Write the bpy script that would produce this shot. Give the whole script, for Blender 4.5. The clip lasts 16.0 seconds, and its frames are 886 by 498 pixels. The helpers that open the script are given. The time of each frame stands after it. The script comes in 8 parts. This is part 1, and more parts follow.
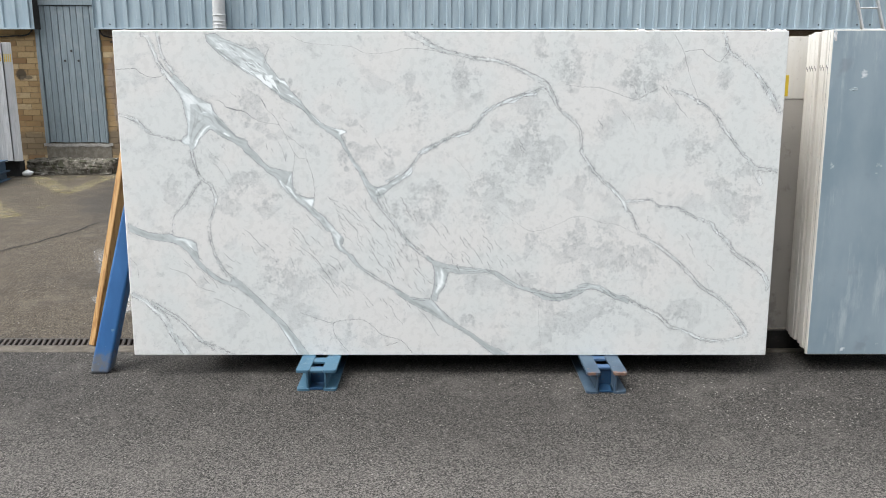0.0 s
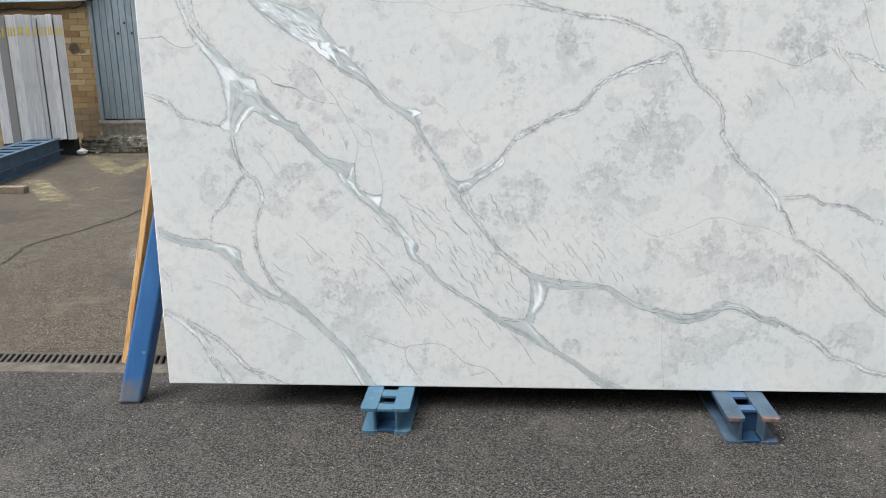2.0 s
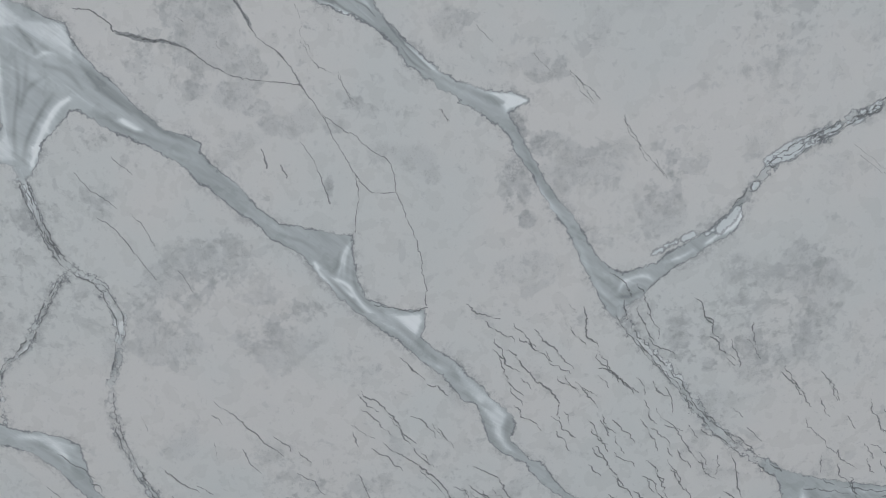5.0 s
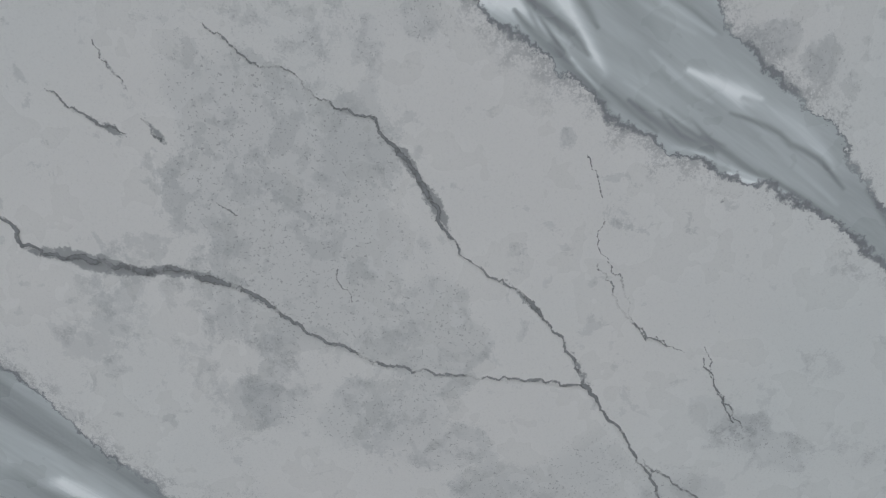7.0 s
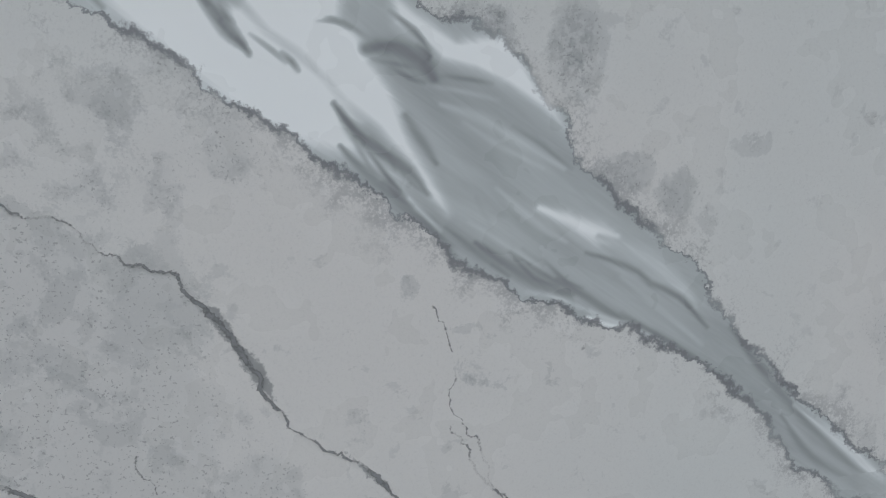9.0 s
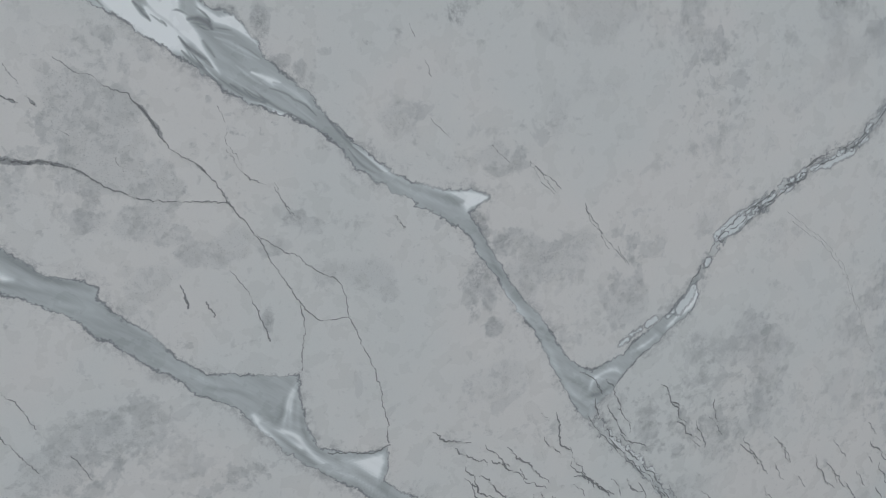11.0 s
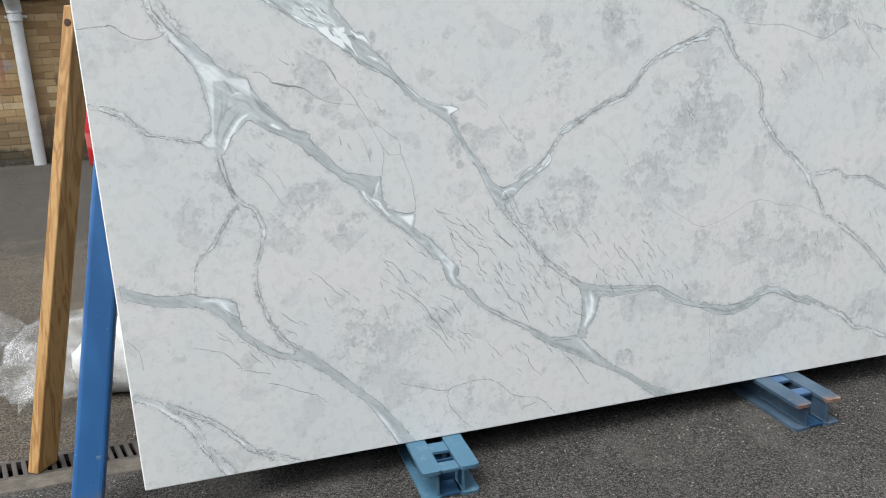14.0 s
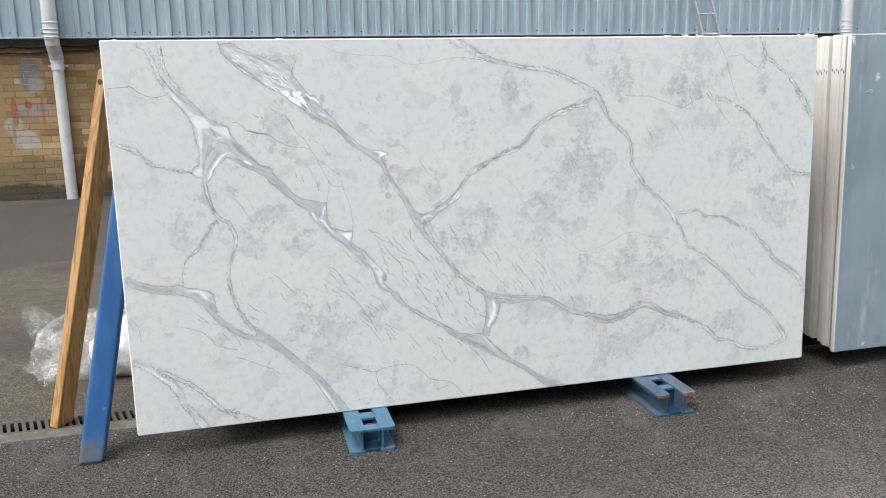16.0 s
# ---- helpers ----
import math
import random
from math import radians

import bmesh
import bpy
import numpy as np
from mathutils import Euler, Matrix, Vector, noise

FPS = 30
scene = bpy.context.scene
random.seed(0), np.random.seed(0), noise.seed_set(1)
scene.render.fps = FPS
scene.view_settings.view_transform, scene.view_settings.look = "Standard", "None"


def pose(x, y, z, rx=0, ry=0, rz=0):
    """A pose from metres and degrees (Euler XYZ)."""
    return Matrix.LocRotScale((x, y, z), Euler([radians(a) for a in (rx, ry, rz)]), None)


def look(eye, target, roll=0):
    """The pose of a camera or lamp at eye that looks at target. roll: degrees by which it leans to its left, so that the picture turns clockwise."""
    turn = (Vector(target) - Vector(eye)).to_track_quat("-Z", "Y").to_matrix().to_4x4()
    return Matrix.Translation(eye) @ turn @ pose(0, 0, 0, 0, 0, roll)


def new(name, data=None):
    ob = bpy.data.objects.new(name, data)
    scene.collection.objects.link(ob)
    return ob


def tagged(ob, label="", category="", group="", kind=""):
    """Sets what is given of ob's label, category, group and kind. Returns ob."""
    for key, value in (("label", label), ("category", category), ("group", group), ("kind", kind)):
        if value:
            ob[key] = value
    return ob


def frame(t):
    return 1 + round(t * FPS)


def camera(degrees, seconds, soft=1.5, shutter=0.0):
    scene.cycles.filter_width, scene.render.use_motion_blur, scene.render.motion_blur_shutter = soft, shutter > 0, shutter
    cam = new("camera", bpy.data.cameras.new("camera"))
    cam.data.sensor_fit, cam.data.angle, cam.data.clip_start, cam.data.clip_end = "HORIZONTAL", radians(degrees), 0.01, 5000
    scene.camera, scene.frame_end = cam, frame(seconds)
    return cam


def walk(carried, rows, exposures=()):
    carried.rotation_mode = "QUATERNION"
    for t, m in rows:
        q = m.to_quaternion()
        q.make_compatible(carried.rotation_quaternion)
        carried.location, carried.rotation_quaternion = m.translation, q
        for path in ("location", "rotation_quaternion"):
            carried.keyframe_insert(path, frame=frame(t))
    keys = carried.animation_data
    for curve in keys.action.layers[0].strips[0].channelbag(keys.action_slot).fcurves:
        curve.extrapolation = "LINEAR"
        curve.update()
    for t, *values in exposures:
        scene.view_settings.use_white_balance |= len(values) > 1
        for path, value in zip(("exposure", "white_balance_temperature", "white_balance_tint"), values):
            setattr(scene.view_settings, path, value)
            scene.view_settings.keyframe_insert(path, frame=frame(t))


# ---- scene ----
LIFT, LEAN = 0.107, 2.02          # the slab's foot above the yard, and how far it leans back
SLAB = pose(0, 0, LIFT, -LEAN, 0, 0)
cam = camera(57.10, 16.0, soft=1.0)
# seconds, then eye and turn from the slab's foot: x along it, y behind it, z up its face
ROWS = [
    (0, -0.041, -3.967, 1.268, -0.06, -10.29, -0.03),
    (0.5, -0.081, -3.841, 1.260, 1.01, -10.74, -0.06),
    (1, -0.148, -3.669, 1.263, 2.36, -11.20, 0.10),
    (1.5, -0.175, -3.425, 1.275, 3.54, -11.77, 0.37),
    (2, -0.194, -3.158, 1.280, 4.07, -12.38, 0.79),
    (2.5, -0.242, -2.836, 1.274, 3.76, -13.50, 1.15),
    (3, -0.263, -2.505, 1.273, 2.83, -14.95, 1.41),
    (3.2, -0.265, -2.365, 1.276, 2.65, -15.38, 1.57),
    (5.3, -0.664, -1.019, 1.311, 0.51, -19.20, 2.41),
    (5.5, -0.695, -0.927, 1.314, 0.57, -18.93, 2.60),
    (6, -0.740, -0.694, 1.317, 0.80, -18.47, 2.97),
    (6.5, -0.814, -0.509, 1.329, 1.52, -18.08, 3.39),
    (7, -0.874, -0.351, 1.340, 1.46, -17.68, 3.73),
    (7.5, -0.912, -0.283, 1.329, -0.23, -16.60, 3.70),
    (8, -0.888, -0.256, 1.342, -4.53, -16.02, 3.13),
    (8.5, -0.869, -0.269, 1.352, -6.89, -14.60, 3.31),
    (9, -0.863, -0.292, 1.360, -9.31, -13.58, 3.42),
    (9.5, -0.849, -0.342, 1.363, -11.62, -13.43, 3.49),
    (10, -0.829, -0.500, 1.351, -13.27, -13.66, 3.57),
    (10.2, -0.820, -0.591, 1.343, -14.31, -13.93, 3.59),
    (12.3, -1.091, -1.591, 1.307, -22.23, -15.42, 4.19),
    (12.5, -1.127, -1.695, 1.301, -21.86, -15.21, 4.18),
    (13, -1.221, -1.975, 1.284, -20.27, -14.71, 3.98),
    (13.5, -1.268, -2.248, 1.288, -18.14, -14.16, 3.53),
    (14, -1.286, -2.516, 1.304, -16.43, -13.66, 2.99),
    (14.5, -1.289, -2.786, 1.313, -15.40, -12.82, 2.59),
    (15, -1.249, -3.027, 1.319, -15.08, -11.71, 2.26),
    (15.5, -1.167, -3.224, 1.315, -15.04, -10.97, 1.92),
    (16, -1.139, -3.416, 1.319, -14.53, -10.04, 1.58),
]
# seconds, stops, white balance and tint: darker and a little cooler close to the slab
EXPOSURES = [(0, -0.11, 6470, 8), (1.8, -0.14, 6450, 8), (2.5, -0.19, 6450, 8), (3.2, -0.29, 6390, 8), (4.2, -0.68, 6330, 9), (5.3, -0.94, 6215, 8), (6.5, -1.04, 6215, 8), (10.2, -1.01, 6215, 8), (12.3, -0.92, 6280, 7), (13.0, -0.65, 6330, 7), (13.6, -0.39, 6340, 7), (14.5, -0.28, 6390, 8), (15.2, -0.23, 6440, 8), (16, -0.16, 6440, 8)]
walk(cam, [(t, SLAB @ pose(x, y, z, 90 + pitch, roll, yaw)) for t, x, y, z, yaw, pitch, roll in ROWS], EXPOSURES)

# ---- light ----
world = bpy.data.worlds.new("overcast")
scene.world = world
world.use_nodes = True
wn = world.node_tree
sky = wn.nodes.new("ShaderNodeTexSky")
sky.sky_type, sky.sun_disc = "NISHITA", False
sky.sun_elevation, sky.sun_rotation = radians(64), radians(246)
sky.air_density, sky.dust_density = 1.0, 4.0
mute = wn.nodes.new("ShaderNodeHueSaturation")
mute.inputs["Saturation"].default_value = 0.24
back = wn.nodes["Background"]
wn.links.new(sky.outputs[0], mute.inputs["Color"])
wn.links.new(mute.outputs[0], back.inputs[0])
back.inputs[1].default_value = 0.45
sun_data = bpy.data.lights.new("sun", "SUN")
sun_data.energy, sun_data.angle, sun_data.color = 2.4, radians(35), (1.0, 1.0, 1.0)
sun = new("sun", sun_data)
sun.matrix_world = look((-4.4, -2.0, 10), (0, 0, 0))


# ---- node and mesh helpers ----
class Shader:
    """A node material under construction."""

    def __init__(self, name, rough=0.6, metal=0.0, spec=0.5):
        self.mat = bpy.data.materials.new(name)
        self.mat.use_nodes = True
        self.tree = self.mat.node_tree
        self.out = self.tree.nodes["Principled BSDF"]
        self.out.inputs["Roughness"].default_value = rough
        self.out.inputs["Metallic"].default_value = metal
        self.out.inputs["Specular IOR Level"].default_value = spec
        self.co = self.tree.nodes.new("ShaderNodeTexCoord").outputs["Object"]

    def put(self, socket, value):
        if isinstance(value, bpy.types.NodeSocket):
            self.tree.links.new(value, socket)
        elif isinstance(value, tuple) and len(value) == 3 and socket.type == "RGBA":
            socket.default_value = (*value, 1)
        else:
            socket.default_value = value

    def math(self, op, a, b=0.0, c=0.0, clamp=False):
        n = self.tree.nodes.new("ShaderNodeMath")
        n.operation, n.use_clamp = op, clamp
        for s, v in zip(n.inputs, (a, b, c)):
            self.put(s, v)
        return n.outputs[0]

    def noise(self, scale, detail=4.0, rough=0.55, co=None, warp=0.0):
        n = self.tree.nodes.new("ShaderNodeTexNoise")
        n.inputs["Scale"].default_value, n.inputs["Detail"].default_value = scale, detail
        n.inputs["Roughness"].default_value, n.inputs["Distortion"].default_value = rough, warp
        self.put(n.inputs["Vector"], co or self.co)
        return n.outputs["Fac"]

    def cells(self, scale, feature="F1", co=None):
        n = self.tree.nodes.new("ShaderNodeTexVoronoi")
        n.feature = feature
        n.inputs["Scale"].default_value = scale
        self.put(n.inputs["Vector"], co or self.co)
        return n.outputs["Distance"], n.outputs["Color"]

    def ramp(self, value, lo, hi, to_lo=0.0, to_hi=1.0):
        n = self.tree.nodes.new("ShaderNodeMapRange")
        n.interpolation_type = "SMOOTHSTEP"
        for s, v in zip(n.inputs, (value, lo, hi, to_lo, to_hi)):
            self.put(s, v)
        return n.outputs[0]

    def mix(self, fac, a, b, blend="MIX"):
        n = self.tree.nodes.new("ShaderNodeMix")
        n.data_type, n.blend_type = "RGBA", blend
        self.put(n.inputs["Factor"], fac)
        self.put(n.inputs[6], a)
        self.put(n.inputs[7], b)
        return n.outputs[2]

    def scaled(self, x, y, z):
        n = self.tree.nodes.new("ShaderNodeMapping")
        n.inputs["Scale"].default_value = (x, y, z)
        self.put(n.inputs["Vector"], self.co)
        return n.outputs[0]

    def attribute(self, name):
        n = self.tree.nodes.new("ShaderNodeAttribute")
        n.attribute_name = name
        return n.outputs["Fac"]

    def random(self):
        return self.tree.nodes.new("ShaderNodeObjectInfo").outputs["Random"]

    def bump(self, height, strength, distance=0.002):
        n = self.tree.nodes.new("ShaderNodeBump")
        n.inputs["Strength"].default_value, n.inputs["Distance"].default_value = strength, distance
        self.put(n.inputs["Height"], height)
        self.tree.links.new(n.outputs[0], self.out.inputs["Normal"])

    def axes(self):
        n = self.tree.nodes.new("ShaderNodeSeparateXYZ")
        self.put(n.inputs[0], self.co)
        return n.outputs

    def color(self, value):
        self.put(self.out.inputs["Base Color"], value)
        return self

    def rough(self, value):
        self.put(self.out.inputs["Roughness"], value)
        return self


def painted(name, base, worn, rough=0.45, wear=0.62, scale=14, metal=0.0, rust=None, grit=180):
    """Paint, metal or plastic with soft stains, fine grain and worn patches."""
    s = Shader(name, rough, metal)
    soft, fine = s.noise(scale, 5), s.noise(grit, 3)
    c = s.mix(s.ramp(soft, 0.35, 0.7), base, tuple(min(1, v * 1.18) for v in base))
    c = s.mix(s.math("MULTIPLY", s.ramp(s.noise(scale * 2.3, 6, 0.7), wear, wear + 0.08), 0.8), c, worn)
    if rust:
        c = s.mix(s.ramp(s.noise(scale * 1.4, 8, 0.75), wear + 0.02, wear + 0.1), c, rust)
    c = s.mix(s.math("MULTIPLY", fine, 0.22), c, (0.03, 0.03, 0.03))
    s.color(c).rough(s.ramp(soft, 0.3, 0.7, rough - 0.1, rough + 0.12))
    s.bump(fine, 0.25, 0.0008)
    return s.mat


def mesh_of(name, bm, mat=None, smooth=False):
    me = bpy.data.meshes.new(name)
    bmesh.ops.recalc_face_normals(bm, faces=bm.faces[:])
    bm.to_mesh(me)
    bm.free()
    if mat:
        me.materials.append(mat)
    if smooth:
        me.polygons.foreach_set("use_smooth", [len(p.vertices) < 5 for p in me.polygons])
    return me


def part(name, bm, material, parent, label="", smooth=False):
    ob = new(name, bm if isinstance(bm, bpy.types.Mesh) else mesh_of(name, bm, material, smooth))
    ob.parent = parent
    if label:
        tagged(ob, label)
    return ob


def thing(name, m, label, category, group="", kind=""):
    ob = new(name)
    ob.empty_display_size = 0.1
    ob.matrix_world = m
    return tagged(ob, label, category, group, kind)


def box(bm, x0, x1, y0, y1, z0, z1, bevel=0.0, segments=2, m=None):
    r = bmesh.ops.create_cube(bm, size=1.0)["verts"]
    bmesh.ops.scale(bm, verts=r, vec=(x1 - x0, y1 - y0, z1 - z0))
    bmesh.ops.translate(bm, verts=r, vec=((x0 + x1) / 2, (y0 + y1) / 2, (z0 + z1) / 2))
    if bevel:
        es = list({e for v in r for e in v.link_edges})
        r = bmesh.ops.bevel(bm, geom=es, offset=bevel, segments=segments, affect="EDGES", profile=0.5)["verts"]
        r = list({v for v in r if v.is_valid})
    if m is not None:
        bmesh.ops.transform(bm, matrix=m, verts=r)
    return bm


def boxed(*a, **k):
    return box(bmesh.new(), *a, **k)


def lathe(profile, steps=24, bm=None):
    """A turned form about z from (radius, height) pairs."""
    bm = bm or bmesh.new()
    rings = [[bm.verts.new((r * math.cos(a), r * math.sin(a), z)) for a in (2 * math.pi * k / steps for k in range(steps))] for r, z in profile]
    for lo, hi in zip(rings, rings[1:]):
        for k in range(steps):
            bm.faces.new((lo[k], lo[(k + 1) % steps], hi[(k + 1) % steps], hi[k]))
    bm.faces.new(rings[0][::-1])
    bm.faces.new(rings[-1])
    return bm


def tube(points, radius, steps=8, bm=None):
    """A round bar along points."""
    bm = bm or bmesh.new()
    pts = [Vector(p) for p in points]
    rings = []
    for i, p in enumerate(pts):
        way = (pts[min(i + 1, len(pts) - 1)] - pts[max(i - 1, 0)]).normalized()
        q = way.to_track_quat("Z", "Y")
        rings.append([bm.verts.new(p + q @ Vector((radius * math.cos(a), radius * math.sin(a), 0))) for a in (2 * math.pi * k / steps for k in range(steps))])
    for lo, hi in zip(rings, rings[1:]):
        for k in range(steps):
            bm.faces.new((lo[k], lo[(k + 1) % steps], hi[(k + 1) % steps], hi[k]))
    bm.faces.new(rings[0][::-1])
    bm.faces.new(rings[-1])
    return bm


# ---- materials ----
def quartz_material():
    s = Shader("veined_quartz", 0.3, 0.0, 0.45)
    vein, along, across = s.attribute("vein"), s.attribute("along"), s.attribute("across")
    cloud, tone, solid = s.attribute("cloud"), s.attribute("tone"), s.attribute("solid")
    dark, chip = s.attribute("dark"), s.attribute("chip")
    mid = s.math("SUBTRACT", s.noise(55, 4, 0.6), 0.5)
    fine = s.math("SUBTRACT", s.noise(240, 5, 0.68), 0.5)
    grain = s.noise(1100, 2, 0.6)
    dust = s.math("SUBTRACT", grain, 0.5)
    crumb = s.math("SUBTRACT", s.noise(105, 4, 0.6), 0.5)
    wander = s.math("SUBTRACT", s.noise(24, 3, 0.55), 0.5)

    def plus(a, *terms):
        for noise_out, amount in terms:
            a = s.math("ADD", a, s.math("MULTIPLY", noise_out, amount))
        return a

    # ground colour, faintly warm and cool by turns
    c = s.mix(s.ramp(s.noise(2.6, 3), 0.40, 0.60), (0.686, 0.686, 0.673), (0.649, 0.674, 0.667))
    c = s.mix(s.math("MULTIPLY", s.ramp(grain, 0.45, 0.75), 0.10), c, (0.40, 0.41, 0.41))
    # clouding: a soft veil, crisper patches, dotted cores
    stray = s.math("SUBTRACT", s.noise(6.5, 4, 0.6, warp=0.5), 0.5)
    cloud = s.math("MAXIMUM", 0.0, plus(cloud, (s.math("MULTIPLY", stray, s.ramp(cloud, 0.03, 0.40)), 1.5)))
    depth = s.math("MULTIPLY", s.math("POWER", cloud, 0.7), s.ramp(s.noise(22, 4, 0.6), 0.34, 0.64, 0.65, 1.15))
    big = plus(s.noise(7, 4, 0.52, warp=0.5), (s.math("SUBTRACT", depth, 0.58), 0.16), (fine, 0.03), (dust, 0.03))
    c = s.mix(s.math("MULTIPLY", s.ramp(big, 0.485, 0.575), 0.30), c, (0.462, 0.484, 0.488))
    border = s.ramp(s.math("ABSOLUTE", s.math("SUBTRACT", big, 0.535)), 0.055, 0.0)
    some = s.ramp(s.noise(6, 3), 0.35, 0.65, 0.40, 0.85)
    for scale, rise, amount in ((17, 0.13, 0.40), (36, 0.13, 0.46), (88, 0.11, 0.35)):
        lump = plus(s.noise(scale, 6, 0.60, warp=0.35), (s.math("SUBTRACT", depth, 0.66), rise), (border, 0.055), (dust, 0.07), (fine, 0.06))
        c = s.mix(s.math("MULTIPLY", s.math("MULTIPLY", s.ramp(lump, 0.545, 0.588), some), amount), c, (0.385, 0.408, 0.414))
    core = s.math("MULTIPLY", s.ramp(lump, 0.60, 0.70), s.ramp(grain, 0.34, 0.58))
    c = s.mix(s.math("MULTIPLY", core, s.ramp(cloud, 0.85, 1.15, 0.28, 0.75)), c, (0.25, 0.262, 0.27))
    dense = s.math("MULTIPLY", s.ramp(plus(cloud, (mid, 0.9), (fine, 0.8)), 0.90, 1.10), s.ramp(s.noise(330, 4, 0.65), 0.44, 0.56))
    c = s.mix(s.math("MULTIPLY", dense, 0.36), c, (0.27, 0.283, 0.297))
    pepper = s.math("MULTIPLY", s.ramp(s.noise(800, 2, 0.6), 0.62, 0.67), s.ramp(big, 0.47, 0.57, 0.15, 1.0))
    c = s.mix(s.math("MULTIPLY", pepper, 0.65), c, (0.30, 0.31, 0.315))
    # the veins' edge, and dusting beside it
    loose = s.math("SUBTRACT", 1.0, solid)
    d = plus(vein, (mid, s.ramp(solid, 0.0, 0.8, 0.026, 0.013)), (fine, 0.009), (dust, 0.003), (crumb, s.ramp(solid, 0.0, 0.8, 0.030, 0.006)), (s.math("MULTIPLY", wander, loose), 0.016))
    near = s.math("MULTIPLY", s.ramp(d, 0.016, 0.0), s.ramp(plus(s.noise(85, 6, 0.72), (s.noise(11, 2), 0.55), (dust, 0.5)), 0.74, 0.94))
    c = s.mix(s.math("MULTIPLY", near, 0.65), c, (0.33, 0.345, 0.355))
    body = s.ramp(d, 0.0008, -0.0010)
    # body of the veins, streaked along their run
    flow = s.tree.nodes.new("ShaderNodeCombineXYZ")
    s.put(flow.inputs[0], s.math("MULTIPLY", along, 9.0))
    s.put(flow.inputs[1], s.math("MULTIPLY", across, 46.0))
    run = s.math("SUBTRACT", s.noise(1.0, 3, 0.5, flow.outputs[0], 1.0), 0.5)
    flow2 = s.tree.nodes.new("ShaderNodeCombineXYZ")
    s.put(flow2.inputs[0], s.math("MULTIPLY", along, 26.0))
    s.put(flow2.inputs[1], s.math("MULTIPLY", across, 230.0))
    s.put(flow2.inputs[2], 4.7)
    thread = s.noise(1.0, 3, 0.55, flow2.outputs[0], 1.4)
    calm = s.ramp(tone, 0.45, 0.9, 1.0, 0.22)
    shade = plus(tone, (s.math("MULTIPLY", run, calm), s.ramp(solid, 0.0, 1.0, 3.2, 1.3)), (s.math("MULTIPLY", s.math("SUBTRACT", thread, 0.5), calm), s.ramp(solid, 0.0, 1.0, 1.2, 0.5)), (loose, 0.35))
    shade = s.math("ADD", s.math("MULTIPLY", shade, 0.5), 0.5)
    ramp = s.tree.nodes.new("ShaderNodeValToRGB")
    keys = ((0.0, (0.25, 0.264, 0.28)), (0.25, (0.350, 0.378, 0.385)), (0.5, (0.472, 0.512, 0.518)), (0.70, (0.570, 0.615, 0.622)), (0.82, (0.69, 0.735, 0.745)), (0.93, (0.89, 0.93, 0.94)))
    while len(ramp.color_ramp.elements) < len(keys):
        ramp.color_ramp.elements.new(0.5)
    for e, (at, col) in zip(ramp.color_ramp.elements, keys):
        e.position, e.color = at, (*col, 1)
    s.put(ramp.inputs[0], shade)
    full = s.math("MAXIMUM", solid, s.ramp(s.noise(7, 3), 0.36, 0.62, 0.15, 0.68))
    c = s.mix(s.math("MULTIPLY", body, full), c, ramp.outputs[0])
    # pale chips with dark outlines
    k = plus(chip, (mid, 0.014), (fine, 0.010), (wander, 0.006))
    c = s.mix(s.math("MULTIPLY", s.ramp(k, 0.0010, -0.0012), 0.92), c, (0.72, 0.765, 0.775))
    ring = s.math("MULTIPLY", s.ramp(s.math("ABSOLUTE", s.math("SUBTRACT", k, 0.0006)), 0.0024, 0.0005), s.ramp(s.noise(40, 3), 0.30, 0.46))
    c = s.mix(s.math("MULTIPLY", ring, 0.6), c, (0.20, 0.215, 0.235))
    # broken dark rims, thick and thin by turns
    thick = s.ramp(s.noise(26, 3), 0.36, 0.66, 0.0007, 0.0026)
    rim = s.math("MULTIPLY", s.ramp(s.math("DIVIDE", s.math("ABSOLUTE", s.math("ADD", d, 0.0004)), thick), 1.2, 0.1), s.ramp(s.noise(17, 4), 0.36, 0.52, 0.30, 1.0))
    c = s.mix(s.math("MULTIPLY", rim, 0.88), c, (0.205, 0.215, 0.232))
    # dark mineral fillings of the thin lines
    q = plus(dark, (mid, 0.006), (fine, 0.007), (dust, 0.003))
    c = s.mix(s.math("MULTIPLY", s.ramp(q, 0.0, -0.0014), 0.9), c, s.mix(s.noise(160, 4), (0.245, 0.256, 0.262), (0.36, 0.372, 0.378)))
    s.color(c).rough(s.ramp(s.noise(30, 3), 0.3, 0.7, 0.24, 0.34))
    return s.mat


QUARTZ = quartz_material()


def thread_material():
    """Dark mineral thread, broken where it thins out."""
    s = Shader("dark_mineral_thread", 0.4)
    s.color(s.mix(s.noise(160, 3), (0.175, 0.183, 0.19), (0.29, 0.302, 0.31)))
    gap = s.tree.nodes.new("ShaderNodeBsdfTransparent")
    blend = s.tree.nodes.new("ShaderNodeMixShader")
    dusty = s.math("ADD", s.attribute("depth"), s.math("MULTIPLY", s.math("SUBTRACT", s.noise(1000, 2, 0.6), 0.5), 1.5))
    s.put(blend.inputs[0], s.math("MULTIPLY", s.ramp(dusty, 0.22, 0.85), s.ramp(s.noise(60, 4, 0.65), 0.38, 0.54, 0.15, 1.0)))
    s.tree.links.new(gap.outputs[0], blend.inputs[1])
    s.tree.links.new(s.out.outputs[0], blend.inputs[2])
    s.tree.links.new(blend.outputs[0], s.tree.nodes["Material Output"].inputs[0])
    return s.mat


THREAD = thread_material()


